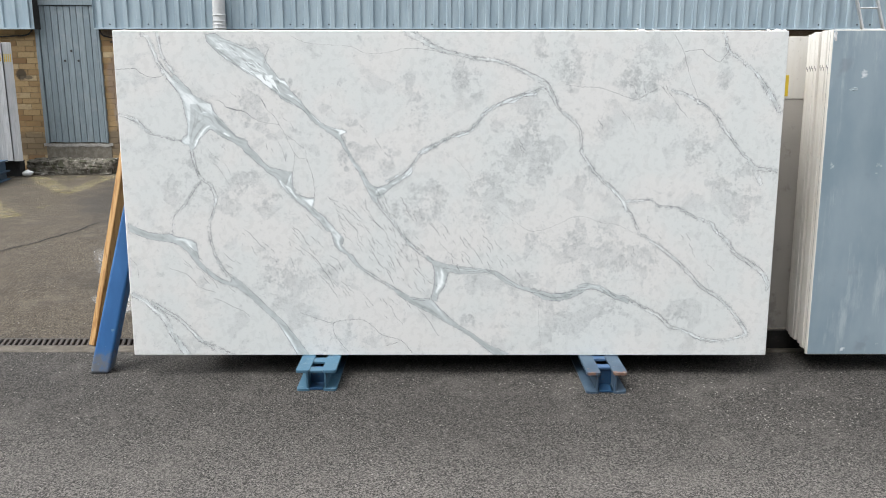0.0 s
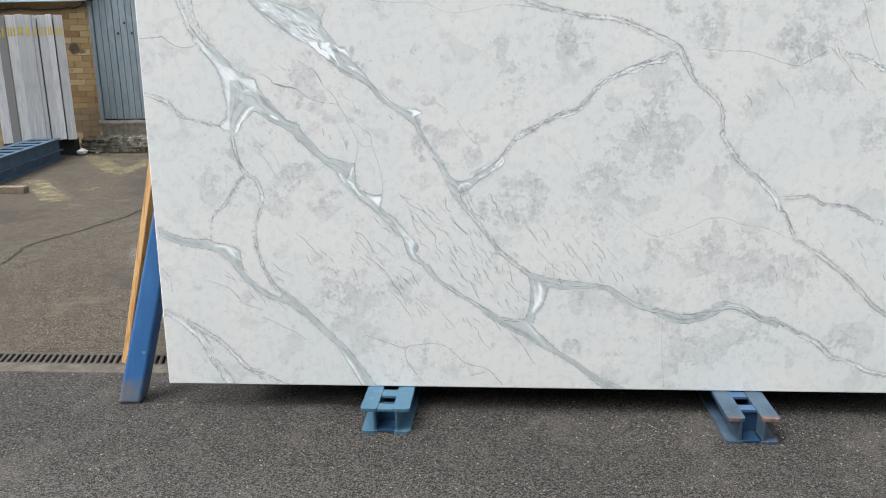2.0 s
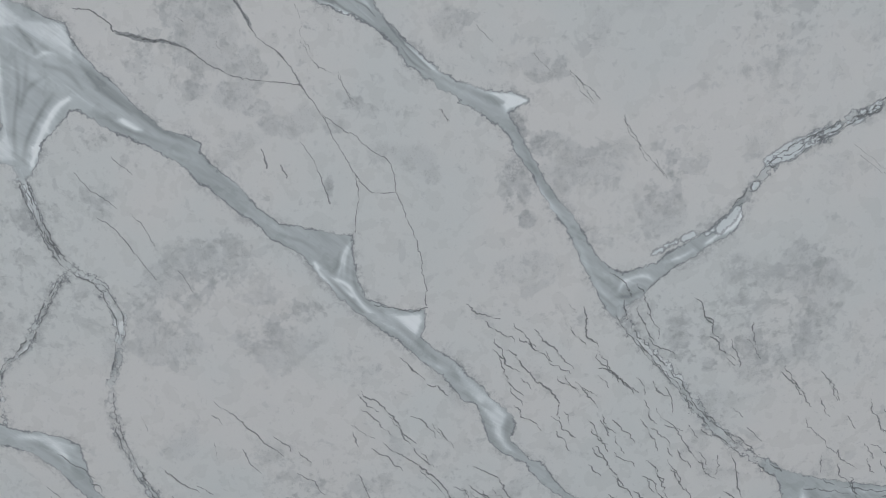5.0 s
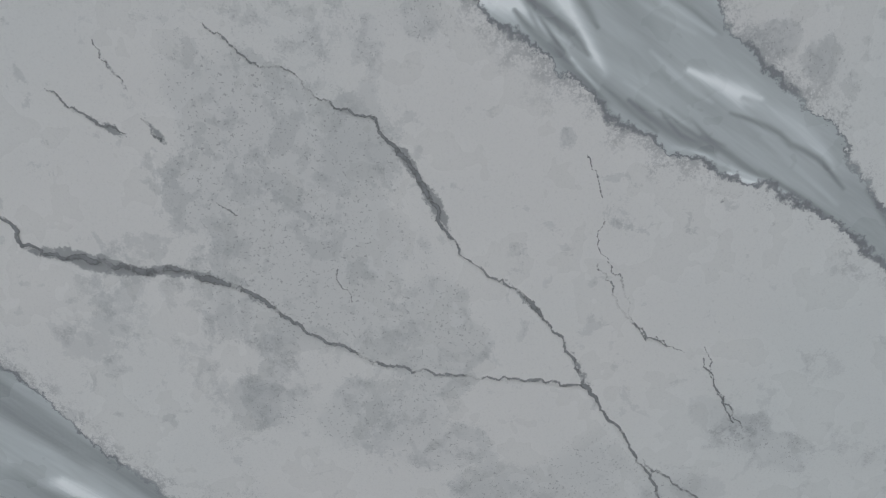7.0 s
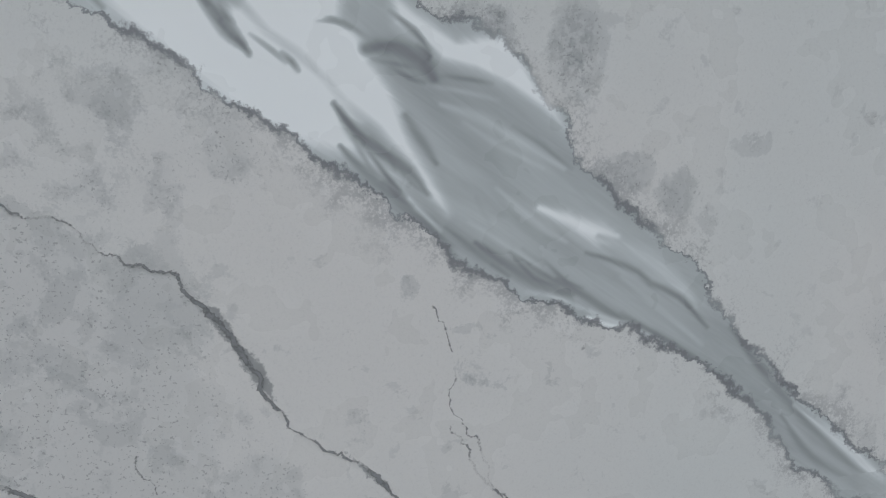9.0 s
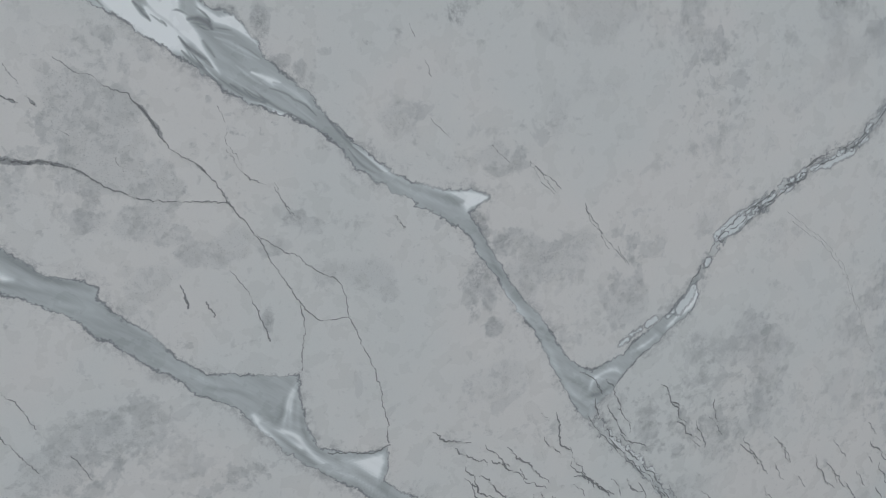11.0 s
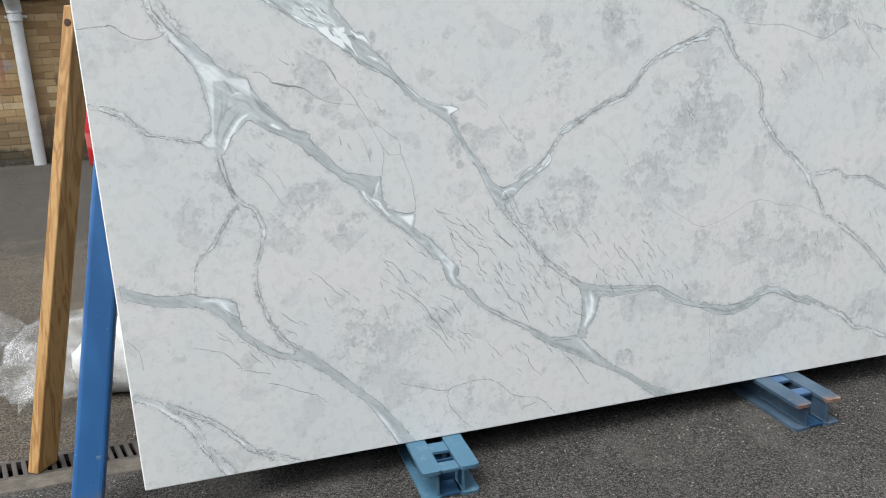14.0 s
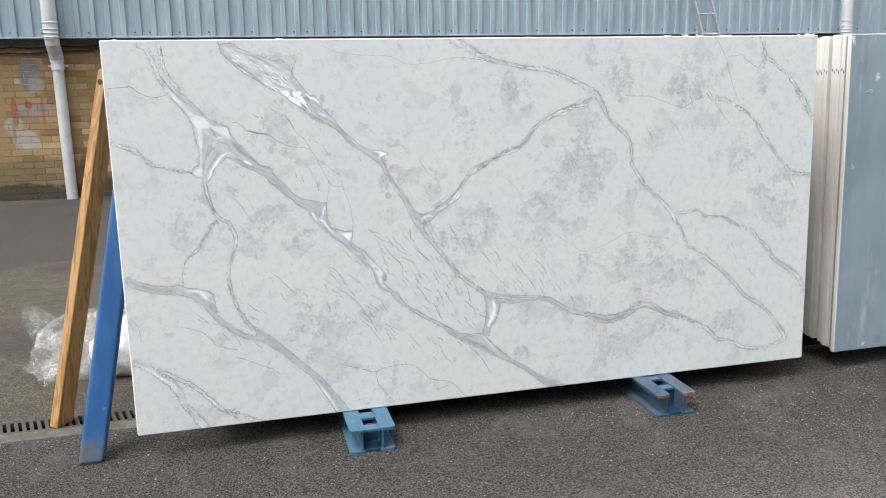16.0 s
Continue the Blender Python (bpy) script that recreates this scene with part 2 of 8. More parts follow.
def stone_edge_material():
    s = Shader("sawn_stone_edge", 0.55)
    a = s.noise(4, 4, co=s.scaled(3, 3, 0.5))
    c = s.mix(s.ramp(a, 0.35, 0.65), (0.56, 0.535, 0.485), (0.67, 0.65, 0.61))
    c = s.mix(s.ramp(s.noise(60, 5), 0.6, 0.75), c, (0.44, 0.415, 0.37))
    c = s.mix(s.math("MULTIPLY", s.random(), 0.35), c, (0.56, 0.53, 0.48))
    s.color(c)
    s.bump(s.noise(120, 3), 0.2, 0.001)
    return s.mat


def blue_grey_face_material():
    s = Shader("dusty_blue_grey_slab", 0.42)
    a = s.noise(2.2, 5, co=s.scaled(1.6, 1, 0.7))
    c = s.mix(s.ramp(a, 0.3, 0.7), (0.185, 0.248, 0.290), (0.262, 0.326, 0.368))
    c = s.mix(s.math("MULTIPLY", s.ramp(s.noise(3.2, 7, 0.7, s.scaled(3, 1, 0.5)), 0.52, 0.72), 0.5), c, (0.47, 0.51, 0.54))
    c = s.mix(s.ramp(s.noise(9, 4), 0.70, 0.76), c, (0.60, 0.63, 0.65))
    c = s.mix(s.math("MULTIPLY", s.ramp(s.noise(6, 4), 0.62, 0.72), 0.4), c, (0.17, 0.19, 0.21))
    s.color(c).rough(s.ramp(a, 0.3, 0.7, 0.34, 0.55))
    s.bump(s.noise(70, 3), 0.12, 0.001)
    return s.mat


def ground_material():
    s = Shader("yard_asphalt", 0.9, spec=0.3)
    x, y, z = s.axes()
    grit, tone = s.cells(185)
    fleck, tone2 = s.cells(48)
    coarse, wide = s.noise(7, 5), s.noise(0.7, 4)
    sep = s.tree.nodes.new("ShaderNodeSeparateColor")
    s.put(sep.inputs[0], tone)
    lot = sep.outputs[0]
    sep2 = s.tree.nodes.new("ShaderNodeSeparateColor")
    s.put(sep2.inputs[0], tone2)
    chips = s.math("MULTIPLY", s.ramp(sep2.outputs[1], 0.88, 0.92), s.ramp(fleck, 0.20, 0.10))
    rub = s.noise(85, 7, 0.80)
    small, tone3 = s.cells(330)
    sep3 = s.tree.nodes.new("ShaderNodeSeparateColor")
    s.put(sep3.inputs[0], tone3)
    mixed = s.math("ADD", s.math("MULTIPLY", lot, 0.50), s.math("MULTIPLY", sep3.outputs[0], 0.16))
    mixed = s.math("ADD", mixed, s.math("MULTIPLY", s.math("SUBTRACT", rub, 0.5), 1.6))
    gaps = s.ramp(grit, 0.44, 0.62)
    pits = s.ramp(s.noise(42, 5, 0.75), 0.57, 0.65)
    # rolled asphalt; the shade towards the slab is put into its colour
    shade_fade = s.math("MULTIPLY", s.ramp(s.math("ADD", y, s.math("MULTIPLY", wide, 0.9)), 0.15, -1.25), 0.92)
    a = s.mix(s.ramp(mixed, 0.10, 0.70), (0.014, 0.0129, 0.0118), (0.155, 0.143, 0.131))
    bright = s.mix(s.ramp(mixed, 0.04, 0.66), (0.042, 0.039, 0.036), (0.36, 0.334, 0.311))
    a = s.mix(shade_fade, a, bright)
    a = s.mix(s.math("MULTIPLY", s.ramp(coarse, 0.4, 0.75), 0.20), a, (0.12, 0.111, 0.102))
    a = s.mix(s.math("MULTIPLY", s.ramp(s.noise(1.3, 6, 0.65), 0.52, 0.70), 0.22), a, (0.062, 0.058, 0.053))
    a = s.mix(s.math("MULTIPLY", s.ramp(s.noise(2.4, 6, 0.7), 0.50, 0.66), 0.30), a, (0.20, 0.184, 0.167))
    a = s.mix(s.math("MULTIPLY", s.ramp(s.noise(21, 6, 0.72), 0.54, 0.66), 0.28), a, (0.050, 0.046, 0.042))
    a = s.mix(s.math("MULTIPLY", pits, 0.35), a, (0.012, 0.0112, 0.0104))
    a = s.mix(s.math("MULTIPLY", gaps, 0.25), a, (0.014, 0.013, 0.012))
    salt = s.ramp(sep3.outputs[1], 0.94, 0.97)
    a = s.mix(s.math("MULTIPLY", salt, 0.5), a, (0.36, 0.335, 0.31))
    a = s.mix(s.math("MULTIPLY", chips, 0.8), a, (0.42, 0.395, 0.37))
    # old browned yard, stained, with pale grit and darker bald patches
    b = s.mix(s.ramp(mixed, 0.06, 0.72), (0.027, 0.022, 0.016), (0.250, 0.208, 0.157))
    b = s.mix(s.math("MULTIPLY", s.ramp(s.noise(10, 6, 0.7), 0.47, 0.62), 0.50), b, (0.060, 0.049, 0.037))
    b = s.mix(s.math("MULTIPLY", chips, 0.8), b, (0.42, 0.38, 0.33))
    b = s.mix(s.math("MULTIPLY", s.ramp(s.noise(1.6, 6, 0.65), 0.45, 0.7), 0.45), b, (0.080, 0.070, 0.060))
    b = s.mix(s.math("MULTIPLY", s.ramp(s.noise(3.1, 7, 0.7), 0.52, 0.66), 0.50), b, (0.185, 0.154, 0.114))
    b = s.mix(s.math("MULTIPLY", s.ramp(s.noise(0.9, 6, 0.7), 0.52, 0.64), 0.6), b, (0.050, 0.043, 0.036))
    b = s.mix(s.math("MULTIPLY", salt, 0.5), b, (0.36, 0.325, 0.28))
    b = s.mix(s.math("MULTIPLY", pits, 0.4), b, (0.018, 0.016, 0.013))
    b = s.mix(s.math("MULTIPLY", gaps, 0.2), b, (0.020, 0.017, 0.014))
    # a darker ragged oval of yard by the wall
    rx, ry = s.math("DIVIDE", s.math("SUBTRACT", x, -2.6), 2.0), s.math("DIVIDE", s.math("SUBTRACT", y, 6.6), 2.6)
    dark_oval = s.math("ADD", s.math("ADD", s.math("MULTIPLY", rx, rx), s.math("MULTIPLY", ry, ry)), s.math("MULTIPLY", s.math("SUBTRACT", s.noise(2.2, 6, 0.65), 0.5), 1.6))
    b = s.mix(s.math("MULTIPLY", s.ramp(dark_oval, 1.15, 0.75), 0.72), b, s.mix(rub, (0.028, 0.026, 0.024), (0.085, 0.078, 0.07)))
    seam = s.math("ADD", y, s.math("MULTIPLY", s.math("SUBTRACT", s.noise(6, 4), 0.5), 0.03))
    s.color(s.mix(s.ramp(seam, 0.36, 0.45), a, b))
    h = s.math("ADD", s.math("MULTIPLY", s.ramp(grit, 0.0, 0.6, 0.9, 0.0), 0.7), s.math("MULTIPLY", rub, 1.3))
    s.bump(h, 1.0, 0.012)
    return s.mat


def brick_material(mortar=False):
    s = Shader("sandy_mortar" if mortar else "buff_brick", 0.85, spec=0.25)
    w = s.tree.nodes.new("ShaderNodeNewGeometry").outputs["Position"]
    if mortar:
        c = s.mix(s.ramp(s.noise(9, 6, 0.7, w), 0.36, 0.66), (0.195, 0.145, 0.085), (0.33, 0.255, 0.155))
        c = s.mix(s.math("MULTIPLY", s.ramp(s.noise(60, 4, 0.7, w), 0.56, 0.66), 0.6), c, (0.12, 0.088, 0.05))
    else:
        r = s.random()
        c = s.mix(r, (0.275, 0.182, 0.088), (0.40, 0.288, 0.152))
        c = s.mix(s.ramp(s.math("FRACT", s.math("MULTIPLY", r, 7.31)), 0.66, 0.92), c, (0.235, 0.145, 0.072))
        c = s.mix(s.ramp(s.math("FRACT", s.math("MULTIPLY", r, 13.7)), 0.86, 0.95), c, (0.46, 0.36, 0.22))
        c = s.mix(s.math("MULTIPLY", s.ramp(s.noise(28, 6, 0.7, w), 0.45, 0.72), 0.5), c, (0.24, 0.155, 0.075))
        c = s.mix(s.math("MULTIPLY", s.ramp(s.noise(5, 6, 0.65, w), 0.50, 0.68), 0.35), c, (0.20, 0.135, 0.075))
    xyz = s.tree.nodes.new("ShaderNodeSeparateXYZ")
    s.put(xyz.inputs[0], w)

    def patch(cx, cz, rx, rz, tint, strength, ragged=1.5):
        # an old stain with a shape of its own
        dx = s.math("DIVIDE", s.math("SUBTRACT", xyz.outputs[0], cx), rx)
        dz = s.math("DIVIDE", s.math("SUBTRACT", xyz.outputs[2], cz), rz)
        q = s.math("ADD", s.math("POWER", s.math("ABSOLUTE", dx), 2.0), s.math("POWER", s.math("ABSOLUTE", dz), 2.0))
        q = s.math("ADD", q, s.math("MULTIPLY", s.math("SUBTRACT", s.noise(10, 6, 0.65, w), 0.5), ragged))
        return s.mix(s.math("MULTIPLY", s.ramp(q, 1.3, 0.5), strength), c, tint)

    c = patch(-3.66, 1.67, 0.14, 0.22, (0.42, 0.42, 0.42) if mortar else (0.175, 0.172, 0.178), 1.0, 0.9)
    c = patch(-3.60, 1.53, 0.10, 0.14, (0.36, 0.34, 0.31), 0.55)
    c = patch(-3.64, 1.21, 0.24, 0.09, (0.27, 0.245, 0.235), 0.75)
    c = patch(-3.93, 1.00, 0.12, 0.13, (0.37, 0.345, 0.31), 0.7)
    c = patch(-3.80, 0.80, 0.17, 0.14, (0.37, 0.35, 0.325), 0.85)
    c = patch(-3.90, 1.18, 0.040, 0.22, (0.28, 0.10, 0.065), 0.8)
    c = patch(-3.93, 0.93, 0.022, 0.16, (0.26, 0.12, 0.08), 0.6)
    c = patch(-3.55, 1.16, 0.026, 0.24, (0.28, 0.115, 0.07), 0.75)
    c = patch(-3.72, 1.27, 0.05, 0.055, (0.26, 0.075, 0.05), 0.85)
    c = patch(-3.62, 1.40, 0.05, 0.035, (0.24, 0.12, 0.06), 0.6)
    c = patch(-3.62, 0.98, 0.09, 0.07, (0.33, 0.19, 0.10), 0.5)
    c = patch(-6.405, 1.465, 0.08, 0.09, (0.05, 0.045, 0.04), 0.85)
    c = patch(-6.30, 1.42, 0.07, 0.03, (0.06, 0.05, 0.045), 0.7)
    c = patch(-4.96, 1.35, 0.16, 0.42, (0.22, 0.165, 0.125), 0.8)
    c = patch(-4.95, 0.85, 0.10, 0.22, (0.27, 0.235, 0.20), 0.7)
    c = patch(-6.35, 0.42, 0.32, 0.20, (0.16, 0.125, 0.085), 0.7)
    c = patch(-5.0, 0.45, 0.22, 0.22, (0.15, 0.125, 0.095), 0.75)
    c = patch(-3.7, 0.36, 0.9, 0.20, (0.17, 0.125, 0.072), 0.75)
    c = patch(-3.95, 0.09, 0.7, 0.14, (0.05, 0.044, 0.03), 0.9)
    c = patch(-2.8, 0.12, 0.6, 0.16, (0.06, 0.05, 0.035), 0.9)
    c = patch(-3.1, 0.40, 0.07, 0.22, (0.11, 0.085, 0.055), 0.7)
    c = patch(-2.95, 1.02, 0.05, 0.07, (0.12, 0.10, 0.08), 0.6)
    s.color(c)
    s.bump(s.noise(60, 5, co=w), 0.5, 0.004)
    return s.mat


def timber_material():
    s = Shader("sawn_pine", 0.6)
    long = s.scaled(1.0, 1.0, 0.07)
    swirl = s.noise(20, 3, 0.5, long, 0.5)
    rings = s.math("PINGPONG", s.math("MULTIPLY", swirl, 9.0), 1.0)
    c = s.mix(s.ramp(rings, 0.25, 0.95), (0.42, 0.25, 0.095), (0.27, 0.135, 0.04))
    c = s.mix(s.math("MULTIPLY", s.ramp(s.noise(150, 3, 0.6, long), 0.45, 0.7), 0.35), c, (0.24, 0.12, 0.036))
    c = s.mix(s.math("MULTIPLY", s.ramp(s.noise(6, 4), 0.6, 0.75), 0.4), c, (0.20, 0.11, 0.05))
    s.color(c)
    s.bump(s.noise(90, 4, 0.6, long), 0.2, 0.0012)
    return s.mat


def cladding_material():
    s = Shader("blue_grey_sheet", 0.5)
    run = s.noise(3.0, 6, 0.65, s.scaled(2.5, 1, 0.35))
    c = s.mix(s.ramp(run, 0.35, 0.68), (0.25, 0.322, 0.37), (0.325, 0.40, 0.445))
    c = s.mix(s.math("MULTIPLY", s.ramp(s.noise(14, 6, 0.7, s.scaled(1, 1, 0.5)), 0.56, 0.75), 0.4), c, (0.22, 0.255, 0.28))
    s.color(c).rough(s.ramp(run, 0.3, 0.7, 0.4, 0.6))
    return s.mat


def concrete_material(name="rough_concrete", lo=(0.13, 0.115, 0.10), hi=(0.30, 0.275, 0.245)):
    s = Shader(name, 0.92, spec=0.2)
    c = s.mix(s.ramp(s.noise(14, 7, 0.7), 0.35, 0.68), lo, hi)
    c = s.mix(s.math("MULTIPLY", s.ramp(s.noise(70, 4, 0.7), 0.55, 0.7), 0.6), c, tuple(v * 0.5 for v in lo))
    s.color(c)
    s.bump(s.noise(50, 6, 0.7), 0.8, 0.008)
    return s.mat


def clear_film_material():
    s = Shader("clear_polythene", 0.24, spec=0.5)
    s.color(s.mix(s.ramp(s.noise(20, 4), 0.4, 0.7), (0.66, 0.67, 0.67), (0.82, 0.82, 0.82)))
    crease = s.ramp(s.math("ABSOLUTE", s.math("SUBTRACT", s.noise(11, 3, 0.55, warp=0.6), 0.5)), 0.020, 0.0)
    fine = s.ramp(s.math("ABSOLUTE", s.math("SUBTRACT", s.noise(23, 3, 0.5, warp=0.5), 0.5)), 0.014, 0.0)
    haze = s.ramp(s.noise(7, 4, 0.55), 0.40, 0.66, 0.05, 0.28)
    cover = s.math("ADD", haze, s.math("MULTIPLY", s.math("MAXIMUM", crease, s.math("MULTIPLY", fine, 0.3)), 0.20), clamp=True)
    through_light = s.tree.nodes.new("ShaderNodeBsdfTransparent")
    blend = s.tree.nodes.new("ShaderNodeMixShader")
    s.put(blend.inputs[0], cover)
    s.tree.links.new(through_light.outputs[0], blend.inputs[1])
    s.tree.links.new(s.out.outputs[0], blend.inputs[2])
    s.tree.links.new(blend.outputs[0], s.tree.nodes["Material Output"].inputs[0])
    return s.mat


def worn_yellow_material():
    s = Shader("worn_yellow_paint", 0.85)
    s.color(s.mix(s.noise(30, 4), (0.25, 0.21, 0.10), (0.34, 0.295, 0.17)))
    hole = s.tree.nodes.new("ShaderNodeBsdfTransparent")
    blend = s.tree.nodes.new("ShaderNodeMixShader")
    s.put(blend.inputs[0], s.ramp(s.math("ADD", s.noise(7, 7, 0.75), s.math("MULTIPLY", s.noise(90, 3), 0.3)), 0.57, 0.75, 0.0, 0.62))
    s.tree.links.new(hole.outputs[0], blend.inputs[1])
    s.tree.links.new(s.out.outputs[0], blend.inputs[2])
    s.tree.links.new(blend.outputs[0], s.tree.nodes["Material Output"].inputs[0])
    return s.mat


EDGE = stone_edge_material()
BLUE_GREY = blue_grey_face_material()
GROUND = ground_material()
BRICK = brick_material()
TIMBER = timber_material()
CLADDING = cladding_material()
CONCRETE = concrete_material()
KERB = concrete_material("drain_kerb_concrete", (0.072, 0.063, 0.052), (0.125, 0.110, 0.092))
MORTAR = brick_material(True)
FILM = clear_film_material()
YELLOW_WORN = worn_yellow_material()
BLUE_WORN = painted("scuffed_blue_enamel", (0.043, 0.112, 0.172), (0.10, 0.165, 0.215), 0.55, 0.56, 9)


def rusty_material():
    s = Shader("rusty_blue_enamel", 0.55)
    x, y, z = s.axes()
    c = s.mix(s.ramp(s.noise(9, 5), 0.35, 0.7), (0.030, 0.055, 0.088), (0.055, 0.088, 0.125))
    c = s.mix(s.ramp(s.noise(30, 6, 0.7), 0.60, 0.68), c, (0.10, 0.12, 0.14))
    tip = s.math("ADD", s.math("MULTIPLY", y, -3.5), s.math("MULTIPLY", z, 3.0))
    worn = s.math("ADD", s.noise(26, 6, 0.7), tip)
    c = s.mix(s.ramp(worn, 0.70, 0.84), c, (0.15, 0.085, 0.06))
    c = s.mix(s.ramp(worn, 0.86, 0.96), c, (0.22, 0.17, 0.14))
    s.color(c)
    s.bump(s.noise(120, 4), 0.3, 0.001)
    return s.mat


BLUE_RUST = rusty_material()
RIB_BLUE = painted("rubbed_blue_enamel", (0.040, 0.090, 0.18), (0.09, 0.13, 0.18), 0.5, 0.6, 9)
BLUE_DARK = painted("dark_blue_enamel", (0.010, 0.046, 0.105), (0.05, 0.06, 0.065), 0.5, 0.6, 8)


def door_material():
    s = Shader("grey_blue_door_paint", 0.7, spec=0.3)
    w = s.tree.nodes.new("ShaderNodeNewGeometry").outputs["Position"]
    long = s.tree.nodes.new("ShaderNodeMapping")
    long.inputs["Scale"].default_value = (1.0, 1.0, 0.08)
    s.put(long.inputs["Vector"], w)
    c = s.mix(s.random(), (0.185, 0.23, 0.258), (0.235, 0.282, 0.308))
    c = s.mix(s.math("MULTIPLY", s.ramp(s.noise(45, 6, 0.7, long.outputs[0]), 0.42, 0.66), 0.55), c, (0.115, 0.142, 0.16))
    c = s.mix(s.math("MULTIPLY", s.ramp(s.noise(5, 6, 0.7, w), 0.52, 0.70), 0.45), c, (0.29, 0.315, 0.325))
    c = s.mix(s.math("MULTIPLY", s.ramp(s.noise(24, 7, 0.75, w), 0.62, 0.68), 0.7), c, (0.13, 0.115, 0.095))
    s.color(c)
    s.bump(s.noise(60, 4, 0.6, long.outputs[0]), 0.35, 0.002)
    return s.mat


DOOR = door_material()
PIPE = painted("weathered_white_plastic", (0.52, 0.53, 0.53), (0.42, 0.42, 0.41), 0.5, 0.6, 5)
IRON = painted("cast_iron_grating", (0.042, 0.034, 0.029), (0.075, 0.055, 0.04), 0.7, 0.55, 20)
BLACK = painted("black_rubber", (0.012, 0.012, 0.012), (0.03, 0.03, 0.03), 0.7, 0.6, 20)
# black dirt, used too where shade in gaps is put into the colour
DIRT_AND_SHADE = painted("black_dirt_and_shade", (0.012, 0.011, 0.010), (0.03, 0.026, 0.022), 0.95, 0.55, 12)
DAMP = painted("damp_grime", (0.045, 0.038, 0.030), (0.10, 0.085, 0.065), 0.95, 0.5, 14)
RED = painted("red_enamel", (0.42, 0.012, 0.018), (0.30, 0.02, 0.02), 0.35, 0.7, 10)
WHITE = painted("white_sack", (0.60, 0.60, 0.585), (0.50, 0.50, 0.48), 0.5, 0.6, 10)
ALUMINIUM = painted("dull_aluminium", (0.62, 0.63, 0.63), (0.5, 0.5, 0.5), 0.42, 0.6, 12, metal=0.6)


def sawn_stack_material():
    s = Shader("sawn_grey_stone", 0.5)
    run = s.scaled(1.0, 1.0, 0.06)
    tone = s.random()
    c = s.mix(tone, (0.40, 0.41, 0.415), (0.62, 0.625, 0.625))
    c = s.mix(s.math("MULTIPLY", s.ramp(s.noise(60, 5, 0.65, run), 0.42, 0.66), 0.5), c, (0.30, 0.305, 0.31))
    c = s.mix(s.math("MULTIPLY", s.ramp(s.noise(26, 4, 0.6, run), 0.58, 0.70), 0.6), c, (0.68, 0.68, 0.67))
    c = s.mix(s.math("MULTIPLY", s.ramp(s.noise(22, 7, 0.75), 0.60, 0.70), 0.6), c, (0.21, 0.21, 0.205))
    s.color(c)
    s.bump(s.noise(140, 3), 0.25, 0.001)
    return s.mat


GREY_STONE = sawn_stack_material()
DARK_STONE = painted("dark_granite_edge", (0.20, 0.20, 0.20), (0.36, 0.35, 0.33), 0.45, 0.5, 40)
YELLOW = painted("yellow_sticker", (0.62, 0.44, 0.03), (0.52, 0.40, 0.07), 0.5, 0.65, 20)
FOAM = painted("white_foam", (0.80, 0.80, 0.79), (0.7, 0.7, 0.68), 0.8, 0.65, 40)
STONE_CHIP = painted("pale_stone_chip", (0.34, 0.32, 0.29), (0.22, 0.2, 0.18), 0.85, 0.5, 60)
OLD_TIMBER = painted("weathered_timber", (0.16, 0.12, 0.085), (0.24, 0.2, 0.16), 0.8, 0.5, 18)

# ---- the slab's pattern: strokes in centimetres up and along the face, widths in millimetres ----
WIDTH, HEIGHT, THICK = 3.2, 1.597, 0.020
VEINS, LINES, PALE = [], [], []


def smooth_run(points, step=0.004, wobble=0.0, seed=0):
    """A smooth curve through (x, y, width) points, with a small natural wander."""
    p = np.array([(a / 100, b / 100, c / 2000) for a, b, c in points])
    p = np.vstack([2 * p[0] - p[1], p, 2 * p[-1] - p[-2]])
    out = []
    for a, b, c, d in zip(p, p[1:], p[2:], p[3:]):
        n = max(2, int(np.hypot(*(c - b)[:2]) / step))
        t = np.linspace(0, 1, n, endpoint=False)[:, None]
        out.append(0.5 * (2 * b + (c - a) * t + (2 * a - 5 * b + 4 * c - d) * t ** 2 + (3 * b - a - 3 * c + d) * t ** 3))
    run = np.vstack([*out, p[-2:-1]])
    run[:, 2] = np.maximum(run[:, 2], 0.0002)
    if wobble:
        for i, q in enumerate(run):
            for k, amp in ((35, 1.0), (110, 0.95), (310, 0.8)):
                v = noise.noise_vector((q[0] * k, q[1] * k, seed * 3.7))
                run[i, 0] += v[0] * wobble * amp
                run[i, 1] += v[1] * wobble * amp
    return run


def vein(*points):
    VEINS.append(smooth_run([(x, y, w * 0.64) for x, y, w in points], 0.005, 0.0016, len(VEINS)))


def hairline(*points, scale=0.45):
    LINES.append(smooth_run([(x, y, scale * w ** 0.74) for x, y, w in points], 0.0020, 0.0025, 40 + len(LINES)))


AREAS, TONES, CLOUDS = [], [], []


def vein_area(*points):
    """The outline of a broad stretch of vein."""
    AREAS.append(("vein", np.array(points) / 100))


def dark_area(*points):
    """The outline of a dark mineral filling."""
    AREAS.append(("dark", np.array(points) / 100))


def pale_area(tone, *points):
    """The outline of a soft white part within a vein."""
    AREAS.append((tone, np.array(points) / 100))


def streak(tone, *points):
    """A soft lighter or darker streak within a vein, from -1, dark, to 1, white."""
    TONES.append((tone, smooth_run(points, 0.005)))


def bleach(*points):
    streak(0.7, *points)


def crack(*points):
    LINES.append(smooth_run(points, 0.0018, 0.0032, 400 + len(LINES)))


def chip(*points):
    """A pale cell with a dark outline."""
    PALE.append(smooth_run(points, 0.003))


def clouds(*ovals):
    CLOUDS.extend(ovals)


